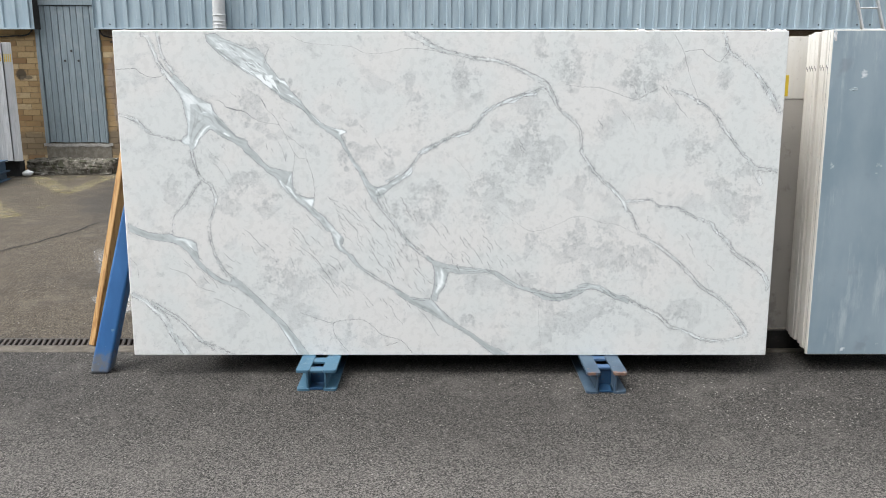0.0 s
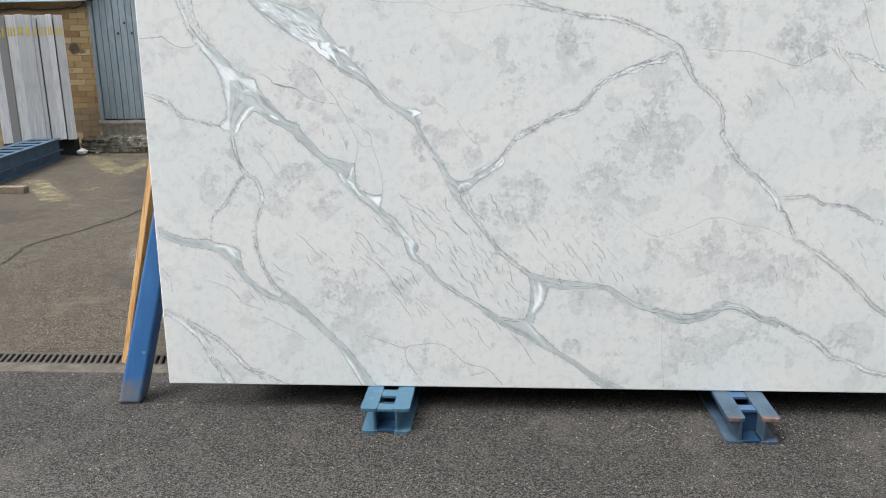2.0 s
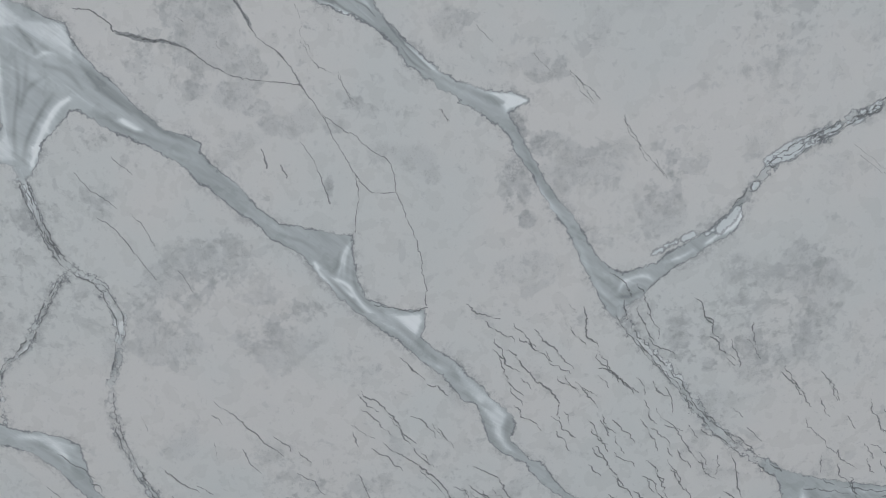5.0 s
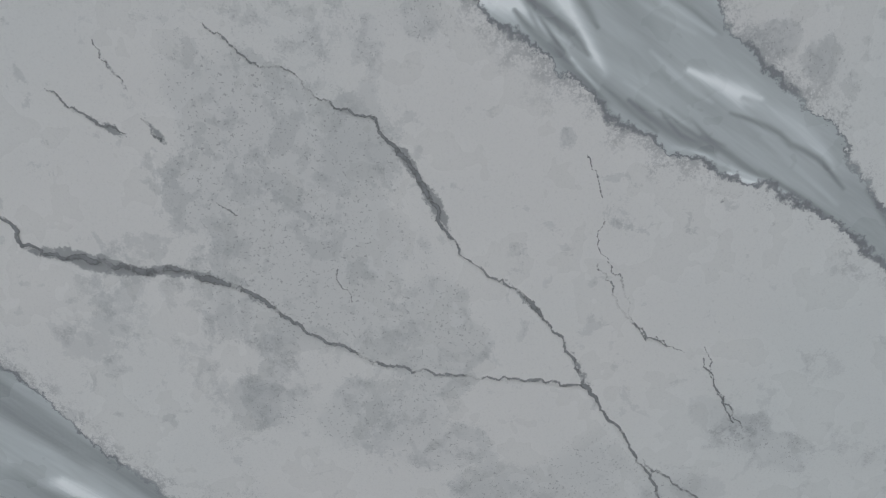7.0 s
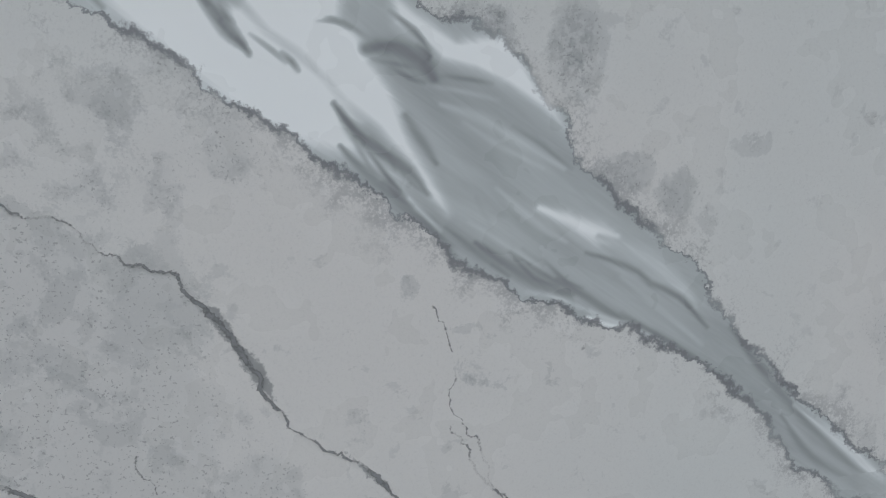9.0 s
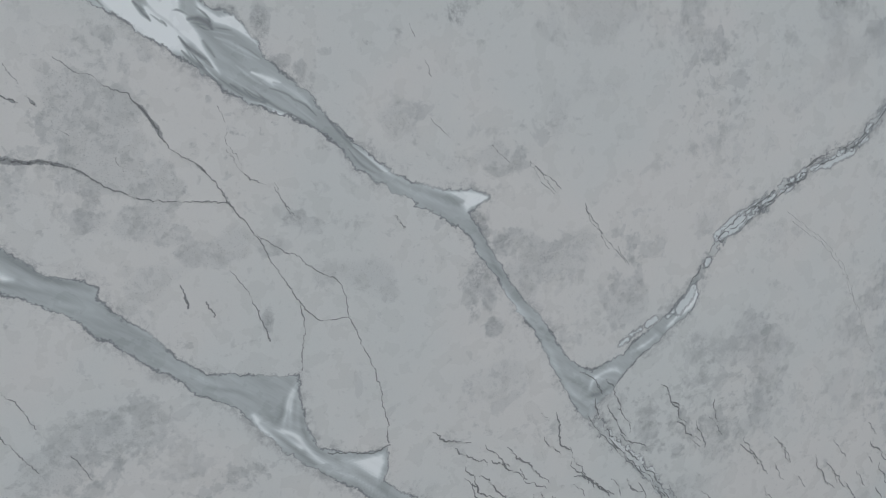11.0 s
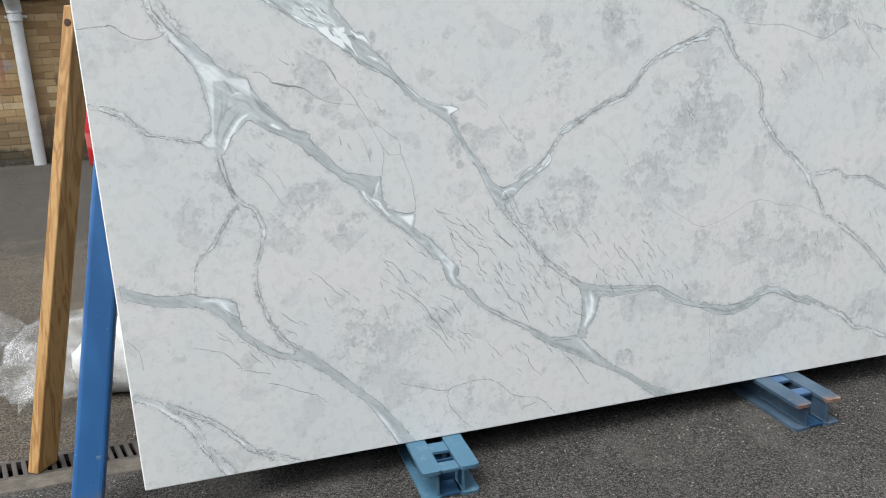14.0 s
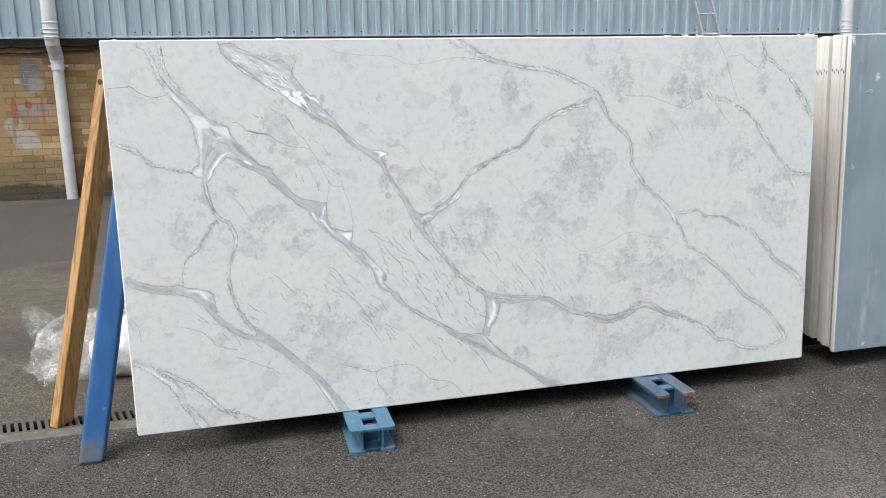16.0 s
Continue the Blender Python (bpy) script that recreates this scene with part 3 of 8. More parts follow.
def bead_run(*points):
    """Pale cells strung along a vein, each with its own outline."""
    run = smooth_run(points, 0.004)
    g, at = random.Random(len(points)), 3
    while at < len(run) - 6:
        n = g.choice((2, 3, 3, 4, 6, 9, 13))
        (ax, ay, aw), (bx, by, bw) = run[at], run[min(at + n, len(run) - 1)]
        side = g.uniform(-0.45, 0.45)
        wx, wy = bx - ax, by - ay
        size = math.hypot(wx, wy) or 1e-9
        ox, oy = -wy / size * aw * side, wx / size * aw * side
        wide = 1000 * aw * g.uniform(0.45, 1.3)
        PALE.append(smooth_run([((ax + ox) * 100, (ay + oy) * 100, wide * 0.4), ((ax + bx) * 50 + ox * 100, (ay + by) * 50 + oy * 100, wide), ((bx + ox) * 100, (by + oy) * 100, wide * 0.3)], 0.003))
        cx, cy, hx, hy = (ax + bx) / 2 + ox, (ay + by) / 2 + oy, wx / 2 * 1.15, wy / 2 * 1.15
        tall, start = wide * 0.00058, g.uniform(0, 6.28)
        LINES.append(np.array([(cx + hx * math.cos(a) - wy / size * tall * math.sin(a) + g.gauss(0, 0.0006), cy + hy * math.cos(a) + wx / size * tall * math.sin(a) + g.gauss(0, 0.0009), g.uniform(0.0002, 0.0011)) for a in np.linspace(start, start + g.uniform(2.5, 6.0), 16)]))
        at += n + g.choice((0, 1, 2, 4, 7))


def pale_run(*points):
    streak(0.6, *points)


vein((-125.6, 105.3, 22.7), (-125.1, 100.8, 18.8), (-124.2, 96.2, 16.9), (-122.9, 92.3, 19.3), (-121, 89.3, 21.8), (-117.5, 86.9, 17.7), (-115.5, 82.9, 22.5), (-114.8, 79.2, 25), (-116, 74.5, 16), (-118, 68.7, 13.8), (-118.8, 63.9, 14), (-118.1, 58.6, 15.3), (-116.5, 52.3, 15.6), (-113.5, 45.4, 18.5), (-110.1, 41, 22.6), (-105.7, 37.7, 25.7))
vein((-121, 89.3, 13.1), (-123.3, 86.8, 8.7), (-125.4, 83.7, 9.8), (-128.1, 80.1, 10.9), (-130, 76.9, 15.2), (-132.1, 74.9, 10.9), (-134.5, 73.1, 9.8), (-136.2, 69.8, 8.7), (-136.8, 65.7, 8.8), (-136.9, 62.7, 11))
vein((-158.5, 31.5, 34.4), (-153.3, 28.5, 31.6), (-149.3, 24.8, 34.5), (-145.3, 21.5, 46.1), (-142.2, 16.9, 43.4), (-140.2, 11.6, 37.7), (-136.8, 6.2, 43.7), (-133.1, 0.3, 49.7))
vein((-149.7, 27.7, 20.1), (-143.7, 23.9, 25.9), (-138.3, 20.4, 26), (-133.4, 16.3, 26), (-128.8, 11, 26.1), (-124.8, 7.1, 29.1), (-119.2, 4.2, 29.2), (-113.6, 1.8, 29.2), (-109.4, -0, 23.4))
vein((-159, 120.4, 18.9), (-154.8, 119.1, 21.6), (-150.3, 116.9, 21.6), (-147.8, 114.2, 16.3), (-144.4, 111.5, 13.6), (-139.9, 110.2, 10.9), (-135.8, 109.1, 10.9), (-131, 108, 10.9), (-127.2, 107.5, 16.3))
vein((-36.8, 83.2, 31), (-35.7, 77.5, 22.9), (-31.5, 71.9, 20.5), (-26.5, 65.9, 24), (-21.3, 58.9, 27.7), (-16.6, 54.2, 22), (-11, 49.9, 22.5), (-6.7, 46.9, 29.4))
vein((-21.3, 92.6, 23.1), (-18.1, 96.9, 17.3), (-14.9, 101.3, 20.2), (-10.9, 103.9, 26.1), (-6.1, 106.6, 20.4), (-1.3, 109.2, 19.1), (3.6, 111.5, 17.8), (9.3, 113.2, 18), (13.5, 117.3, 16.5), (16, 120.5, 18), (21, 123.9, 24.2), (26.1, 126.3, 24.4), (32.1, 128.9, 24.6), (39.1, 130.5, 21.9))
vein((-20.3, 158.7, 47.3), (-15, 156.3, 47.4), (-10.7, 153.7, 39.6), (-5.3, 151.1, 29.1), (0.6, 149.3, 23.8), (7.3, 148, 21.2), (14, 146.7, 23.9), (20.7, 145.9, 23.9), (26.1, 144.6, 23.9), (31.5, 142.5, 23.9), (36.9, 139.6, 29.3), (42.4, 137, 34.7), (45.4, 134.6, 40.1), (48.8, 129.3, 32.2), (51.6, 124, 21.5), (55, 120.8, 18.9))
vein((55, 120.8, 18.9), (59.1, 117.3, 18.9), (62.5, 113.2, 19), (63.2, 107.8, 19.1), (63.7, 102.4, 19.1), (66.5, 98.3, 19.2), (69.5, 93.4, 22), (73.7, 89.2, 19.3), (78, 85.9, 22.1), (81.4, 82.3, 27.7), (84.6, 79, 36.1), (86.2, 74.8, 25.1), (89.1, 72, 13.9), (91.2, 67, 14), (93.7, 62.2, 16.8))
vein((93.7, 62.2, 16.8), (98.5, 59.3, 19.7), (103.7, 55.6, 25.4), (110.1, 50.8, 25.5), (114.6, 46.5, 25.5), (119.6, 41.6, 25.6), (124.4, 36.4, 22.9), (129.4, 33, 20), (133.8, 30.4, 22.9), (138.3, 26.3, 23), (142.3, 21.9, 23.1), (146, 16.9, 26), (148.6, 13.1, 26.1), (149.3, 10.4, 20.3))
vein((44.4, 133, 21.4), (41.1, 132, 18.7), (35.8, 130.1, 24.1), (30.4, 128, 24.2))
vein((86, 78.4, 22.2), (92.1, 79, 16.7), (98.2, 79, 13.9), (101.9, 76.5, 13.9), (107.5, 75.7, 11.1), (111.7, 75.4, 13.9), (115.4, 73.4, 13.9), (120.3, 70.6, 14), (125.4, 68.9, 16.8), (128.8, 67.5, 25.2), (130.7, 64.2, 22.4), (134.8, 60.8, 22.5), (138.7, 56.5, 25.4), (140.9, 52.8, 25.4), (146.1, 49.4, 28.3), (151.2, 46, 34.1), (155.6, 42.2, 34.2), (157.9, 37.9, 25.7), (157.9, 33.6, 14.3))
vein((106, 132, 16.1), (110.7, 130.7, 21.4), (115.7, 128.5, 18.8), (119.9, 126.4, 16.1), (124.1, 123.5, 16.2), (127.8, 120, 21.6), (130.8, 115.4, 24.4), (133.8, 111.4, 19), (137.4, 107.3, 19.1), (140.4, 103, 19.1), (144.8, 98.9, 19.2), (147.8, 95, 33), (152.5, 94.2, 24.7), (158.6, 93.7, 24.8))
vein((147.8, 94.2, 33), (149.4, 90.9, 30.3), (151.4, 87.1, 22.1))
vein((129.4, 159.5, 23.7), (130.8, 154.3, 18.5), (132.4, 150.4, 18.5), (137, 146.8, 18.6), (140.9, 143.9, 18.6), (144.9, 140.7, 18.6), (148.4, 136.5, 24), (151.4, 132, 37.5), (155, 127.2, 34.9), (158.1, 121.9, 27))
vein((-6.7, 46.9, 42.5), (-0.8, 45.7, 26.6), (6.2, 44.1, 16.9), (13.4, 43.8, 15.5), (20.8, 43.4, 17.6), (26.5, 40.3, 17.9), (34.3, 35.9, 22), (44.4, 32.9, 30.2), (51.6, 31.1, 30.7), (58.9, 31.8, 23.4), (66.2, 34.6, 19.7), (72.8, 34.8, 20), (79.7, 31.6, 20.4), (87.9, 28.9, 20.8))
vein((64.3, 35.6, 22.9), (68.5, 37, 20), (72.8, 35.3, 20), (78.5, 33, 20), (82.9, 30.1, 25.8), (87.1, 30.4, 20.1), (92.9, 27.4, 17.2), (97.3, 24.8, 23), (103.1, 21.6, 31.7), (107.5, 18.1, 28.9), (111.4, 14.6, 26.1), (116.3, 13.7, 20.3), (120.7, 11.6, 20.3), (125.1, 9.2, 26.2), (132.3, 7.8, 20.4), (139.5, 7.8, 17.5), (145.1, 9.5, 17.4), (149.3, 11, 17.4))
vein((-9.9, 28.4, 16.8), (-15, 29.1, 14.9), (-20.9, 30.1, 16.3))
vein_area((-135, 60.9), (-130.6, 60.2), (-126.6, 58.4), (-125.1, 54.5), (-125.3, 50), (-128.8, 52.3), (-131.7, 56.9))
bead_run((-18.1, 96.9, 17.3), (-14.9, 101.3, 20.2), (-10.9, 103.9, 26.1), (-6.1, 106.6, 20.4), (-1.3, 109.2, 19.1), (3.6, 111.5, 17.8), (9.3, 113.2, 18), (13.5, 117.3, 16.5), (16, 120.5, 18), (21, 123.9, 24.2), (26.1, 126.3, 24.4), (32.1, 128.9, 24.6), (39.1, 130.5, 21.9))
hairline((-113.4, 127.3, 3.7), (-111.5, 127.3, 4.3), (-110.1, 126.4, 5.6), (-108.8, 125.4, 8.7), (-107.4, 123.8, 5), (-104, 123, 10.1), (-99.7, 122.1, 8.8), (-97, 120.4, 5.1), (-94.7, 118.5, 3.8), (-91.9, 117.3, 3.2), (-88.2, 116.3, 3.2), (-82.8, 115.7, 3.2))
hairline((-98.5, 133.5, 1.8), (-97.6, 132.7, 1.7), (-96.5, 131.9, 2.3), (-94.7, 131, 1.5), (-93.3, 129.8, 1.7), (-91.8, 129, 3.1), (-91.1, 127.9, 3.6), (-90.2, 126.4, 6.5), (-89.3, 125, 6.2), (-88.5, 123.1, 2.6), (-87.2, 121.6, 2.2), (-85.8, 120.7, 4.8), (-84.9, 119.7, 5.4), (-84.1, 118.8, 2.7), (-82.8, 115.7, 4.7))
hairline((-82.8, 115.7, 5.2), (-81.5, 113.9, 3.3), (-80.2, 111.7, 4), (-78.1, 106.7, 2.7), (-75.9, 102.2, 2.8), (-75.9, 97.7, 2.8), (-76.7, 93.3, 2.9))
hairline((-80.1, 111.3, 2.6), (-77, 108.9, 2.7), (-73.2, 106.1, 2.7), (-70.9, 104.3, 3.4), (-69.9, 101.8, 2.8), (-69.9, 99.2, 3.5), (-68.5, 95.2, 2.9), (-67.1, 90.7, 2.9), (-66.5, 86, 3), (-66.3, 80.6, 3.8))
hairline((-75.9, 102.2, 2.8), (-74.5, 100.2, 2.8), (-72.1, 99.3, 2.8), (-69.9, 99.2, 2.8))
hairline((-74.8, 81.4, 3.8), (-71.5, 80.6, 3.8), (-68.7, 79.9, 4.6), (-66.3, 80.8, 3.8))
hairline((-75.6, 157.3, 2.1), (-71.6, 155, 2.4), (-63.7, 153.4, 2.1), (-55.7, 152.9, 1.8), (-47.6, 152.4, 2.4), (-42.3, 149.8, 2.4), (-37, 149, 2.4), (-28.9, 149.8, 2.4), (-22.2, 151.4, 2.4), (-15.5, 151.4, 2.9), (-7.5, 150.3, 5.3), (-2.1, 149, 5.3))
hairline((-2.1, 102.4, 1.1), (4.8, 96.9, 1.4), (9, 91.4, 1.4), (11.2, 85.9, 1.1))
hairline((21.5, 76.2, 1.7), (27.1, 71.4, 2.2), (32.7, 67.8, 2.5), (38.4, 64.1, 2.8), (44, 64.1, 2.8), (49.5, 65.8, 2.8), (55, 68.1, 2.5), (59.1, 70.3, 2.5), (66, 70.9, 2.5), (73.1, 68.4, 2.5), (80.1, 67.5, 2.2), (85.7, 65.5, 2.2), (90, 63, 2))
hairline((106, 157.7, 4.2), (109, 153, 4.8), (111, 149.1, 4.2), (112.7, 143.1, 4.3), (115.3, 136, 2.7), (118.4, 128.8, 3.8))
hairline((111, 149.9, 3.2), (118.5, 150.9, 4.2), (120.7, 149.4, 6.4), (124, 147.3, 5.3), (127.4, 145.2, 4.2), (129.4, 146.8, 5.3), (131.9, 150.4, 5.3))
hairline((54.6, 134.6, 3.2), (62.7, 133.6, 4.3), (70.8, 133.3, 4.3), (79, 130.7, 4.3), (88.6, 127.7, 5.4), (93.9, 130.1, 6.4), (99.2, 133.1, 5.4))
hairline((-75.7, 22.7, 2.9), (-70.1, 20.4, 4), (-63.1, 18, 4.6), (-58.9, 16.9, 5.2), (-54.6, 18.3, 4.6), (-44.6, 18.6, 4.6), (-39, 15.1, 4.6), (-34.8, 11, 5.8), (-30.5, 9.5, 5.8), (-26.2, 8.6, 5.2), (-22, 5.1, 6.4), (-19.1, 1.2, 5.8))
hairline((-58.9, 16.9, 4.6), (-58.4, 11.6, 4.6), (-54.8, 5.6, 4.7), (-51.2, 2.1, 4.7))
hairline((-32.3, 5.1, 4.7), (-26.5, 6.8, 5.8))
hairline((-159.4, 141.4, 4.3), (-154, 141.9, 5.3), (-150, 141.9, 8), (-147, 139.3, 5.9), (-142.2, 137.9, 5.3), (-138.1, 138.5, 5.3), (-135.6, 140.3, 5.3))
hairline((-88.6, 144.6, 3.2), (-87.9, 148.2, 4.2), (-85.7, 151.9, 3.2))
hairline((44.7, 30.6, 1.4), (44.3, 20.4, 1.7), (45.7, 8.6, 1.7), (45.9, 0.9, 1.5))
hairline((-139.6, 45, 3.4), (-131.4, 42.1, 5.1), (-127.4, 37.8, 5.7))
hairline((-127.5, 36.4, 3.4), (-122.8, 34.4, 5.1), (-117.2, 32.6, 4))
hairline((-118.5, 29.7, 3.4), (-113.8, 28, 5.2), (-109.6, 25.6, 4.6), (-104.1, 23.3, 4.6), (-100, 19.8, 3.5))
hairline((-158.9, 50.7, 3.4), (-155.8, 46.4, 4), (-155.1, 40.1, 2.8))
hairline((-82.6, 126.7, 0.8), (-82.2, 126.1, 1), (-81.8, 125, 0.8))
hairline((-82, 124.1, 0.6), (-82, 122.5, 0.9), (-81.7, 121.5, 1.3), (-81.2, 120.8, 1.3), (-80.5, 119.2, 1.3), (-79.8, 118.1, 1.1))
hairline((-79.4, 118.1, 0.7), (-78.8, 117.6, 1.1), (-78.1, 117.2, 0.7))
hairline((-77.3, 117.3, 0.7), (-77, 116.2, 0.9), (-76.4, 114.9, 1.2), (-75.7, 113.4, 2.4))
hairline((-105.7, 131.1, 1), (-105.1, 130.5, 1.9), (-104.5, 130, 1.9), (-103.7, 129.5, 3.5), (-103, 129.1, 3.2), (-102.5, 128.7, 1.2))
hairline((-103.1, 132.8, 1.1), (-102.8, 132, 1.7), (-102.1, 130.9, 1))
hairline((-101.6, 129.7, 1.6), (-101.3, 129.1, 2.8), (-101, 128.3, 1.6))
hairline((-98.9, 125.8, 0.8), (-98.2, 125.1, 0.8))
hairline((-94.1, 122.2, 0.9), (-93.4, 120.7, 1.1))
hairline((-59.1, 134.3, 1.1), (-58.8, 132.9, 1.5))
hairline((-57.6, 130.1, 1.2), (-57, 127.9, 2))
hairline((-57.4, 123, 1.2), (-55.7, 120.8, 1.7), (-55.4, 120.2, 0.8))
hairline((-49.4, 118.8, 1.3), (-48.8, 117.7, 1.8), (-47.1, 116.2, 1.8))
hairline((-44.2, 115.8, 1.4), (-42.7, 113.2, 1.9), (-41, 111.4, 1.4))
hairline((-63, 111.5, 1.3), (-61.9, 109.6, 1.7))
hairline((-44.2, 116.2, 1.9), (-42.5, 113.8, 1.9), (-40.7, 111.6, 1.3))
hairline((-36.5, 109.7, 2), (-35.9, 107.3, 2.7), (-34.4, 105.2, 2.7), (-32.9, 102.7, 1.4))
hairline((-31.6, 102.7, 2), (-29.8, 100, 1.4))
hairline((-82, 121.9, 1.3), (-80.2, 118.4, 2.6), (-78.9, 117.4, 1.3))
hairline((-77.1, 117, 1.3), (-76.3, 114.7, 2.6), (-75.4, 113, 2.6))
hairline((-83.7, 107.6, 2), (-81.9, 104.8, 2.7), (-80.8, 101.6, 2.8), (-79.9, 97.9, 5.7))
hairline((-89.4, 106.7, 4.8), (-88.8, 103.7, 5.5))
hairline((-86.7, 104.3, 5.5), (-85.9, 101.9, 4.9))
hairline((-63.1, 111.5, 2), (-61.8, 109.6, 2.7))
hairline((-117.7, 104.2, 2.1), (-115.8, 101.6, 2.1), (-113.7, 100.1, 2.8), (-112.2, 98.5, 2.1))
hairline((-115.3, 97.2, 2.2), (-112.6, 94.4, 3.6), (-110.6, 91.7, 4.4), (-108.2, 86.7, 2.3))
hairline((-110.3, 97.7, 2.1), (-108.6, 95.4, 2.9), (-107.3, 92.3, 2.2))
hairline((-111.5, 106.4, 2.1), (-109, 103.3, 2.1))
hairline((-104.3, 88.3, 2.2), (-102.4, 84.3, 2.3))
hairline((-43.7, 115.6, 2.6), (-39.9, 111.9, 2.6))
hairline((-36.6, 109, 2.7), (-33.3, 104.1, 2.7), (-30.3, 100.5, 2.1))
hairline((-3, 104, 0.9), (1, 100.8, 0.8), (3.4, 99.1, 1.1), (6.4, 95.9, 0.8), (8.4, 93.5, 1.1), (9.3, 90.2, 0.8), (10.9, 87.4, 1.1), (13.1, 82.4, 0.8), (15.2, 77.9, 0.7))
pale_run((-121.6, 88.2, 18.1), (-118, 86.5, 7.6), (-115.8, 82.4, 7), (-115.3, 79.1, 6.3))
bleach((-6.6, 42.7, 14.8), (-5.7, 36.8, 23.4), (-6.9, 32.6, 11.7))
bleach((-134.9, 59.7, 10.1), (-130.8, 59.2, 15.9), (-126.8, 57.2, 11.5))
bleach((148.7, 93.7, 19.3), (150.6, 90.1, 24.8), (151.3, 87.3, 16.6))
bleach((106.6, 131.5, 9.4), (111.5, 130.9, 9.4))
bleach((113.8, 128.8, 10.7), (118.8, 126.7, 10.8))
bleach((129.7, 115.4, 8.1), (132.7, 111.7, 8.1))
bleach((146.7, 15.1, 14.5), (149.2, 11.6, 17.4))
pale_run((-85.2, 12.2, 11.6), (-81.4, 6.8, 14.6), (-78.1, 1.5, 17.5))
pale_run((-155.4, 28, 11.5), (-148, 23.3, 11.5), (-143.5, 18, 14.4))
bleach((-132.9, 15.4, 8.7), (-128.9, 10.7, 11.6))
bleach((-156.4, 119.6, 8.1), (-152.1, 118.3, 10.8), (-149.5, 116.6, 8.1))
bleach((-144.7, 157, 13.1), (-138.3, 157.3, 15.8))
bleach((-18.7, 157.6, 13.2), (-14.2, 154.8, 15.8))
bleach((29, 127.2, 10.7), (38.5, 129.8, 13.4))
bleach((82.3, 80.9, 11.1), (85.6, 74.2, 16.7))
bleach((147.7, 134.7, 10.7), (154, 127.2, 16.1))
bleach((98.8, 23.4, 11.5), (104.6, 20.4, 11.5))
bleach((22.3, 123.4, 10.8), (24.5, 125.6, 10.8))


# the broad vein that widens into a white fan
vein_area((-88.8, 139.2), (-85.7, 139.1), (-83.2, 138.4), (-82.5, 137.8), (-82.2, 137.4), (-81.6, 136.9), (-81.1, 136.5), (-80.4, 136.4), (-79.7, 136.5), (-79.2, 136.5), (-78.9, 136), (-78.5, 135.3), (-78.1, 134.6), (-77.7, 133.9), (-77.1, 133.5), (-77, 132.8), (-76.6, 132.1), (-76.4, 131.6), (-82.9, 130), (-83.6, 130.3), (-84, 130.8), (-84.5, 131.4), (-84.9, 131.9), (-85.4, 132.4), (-85.9, 132.6), (-86.5, 133), (-87.1, 133.4), (-87.4, 133.8), (-88, 134.1), (-88.6, 134.5), (-89.1, 134.8), (-89.7, 135.4), (-90.3, 136.1), (-90.8, 136.5), (-91.4, 137), (-91.8, 137.5), (-92.3, 138), (-92.7, 138.5), (-93.9, 139.6))
vein_area((-78.5, 135.3), (-78.1, 134.6), (-77.7, 133.9), (-77.1, 133.5), (-77, 132.8), (-76.6, 132.1), (-76.4, 131.6), (-75.7, 131), (-75.3, 130.5), (-75, 130), (-74.3, 129.5), (-73.7, 128.9), (-72.9, 128.2), (-72.3, 127.6), (-71.8, 127), (-71.4, 126.4), (-71.1, 125.7), (-70.4, 124.9), (-69.9, 124.2), (-69.4, 123.5), (-73.2, 124), (-74.1, 124.5), (-74.8, 125), (-75.6, 124.9), (-76.3, 125.3), (-77, 125.7), (-77.6, 126.1), (-78.4, 126.3), (-79, 126.6), (-79.4, 127.1), (-79.6, 127.5), (-80.4, 127.6), (-81, 128), (-81.6, 128.4), (-81.9, 128.9), (-82.4, 129.6), (-82.9, 130), (-83.6, 130.3), (-84, 130.8), (-84.5, 131.4), (-84.9, 131.9), (-85.4, 132.4))
vein_area((-72.9, 128.2), (-72.3, 127.6), (-71.8, 127), (-71.4, 126.4), (-71.1, 125.7), (-70.4, 124.9), (-69.9, 124.2), (-69.4, 123.5), (-68.6, 122.7), (-68, 121.8), (-67.3, 121.2), (-66.5, 120.5), (-65.6, 119.6), (-64.8, 118.7), (-63.9, 118), (-62.9, 117.2), (-64.6, 115.5), (-65.2, 116.1), (-65.8, 116.8), (-66.6, 117.4), (-67.4, 118.1), (-68, 118.9), (-68.3, 119.7), (-68.7, 120.5), (-69.3, 121.2), (-70.1, 121.7), (-70.7, 122.2), (-71.5, 122.8), (-72.4, 123.5), (-73.2, 124), (-74.1, 124.5), (-74.8, 125), (-75.6, 124.9), (-76.3, 125.3))
vein_area((-70.1, 124.4), (-68.8, 122.7), (-67.5, 121.2), (-66, 119.7), (-64.7, 118.1), (-63.3, 117.1), (-61.6, 116.3), (-60.4, 115.5), (-59.1, 115.1), (-58.2, 114.6), (-56.5, 114), (-54.5, 113.6), (-52.5, 113.5), (-51.1, 112.9), (-50, 112.1), (-50.6, 111.7), (-51.7, 111.2), (-53.1, 110.5), (-55.1, 108.6), (-56, 109.9), (-57.4, 110.8), (-59.1, 111.9), (-60.4, 113), (-61.7, 113.8), (-62.9, 114.2), (-63.5, 115.1), (-64.3, 115.8), (-65.5, 116.4), (-66.3, 117.1), (-67.5, 118.1), (-68.2, 119.4), (-68.7, 120.4), (-69.7, 121.5), (-70.9, 122.4), (-72.2, 123.3))
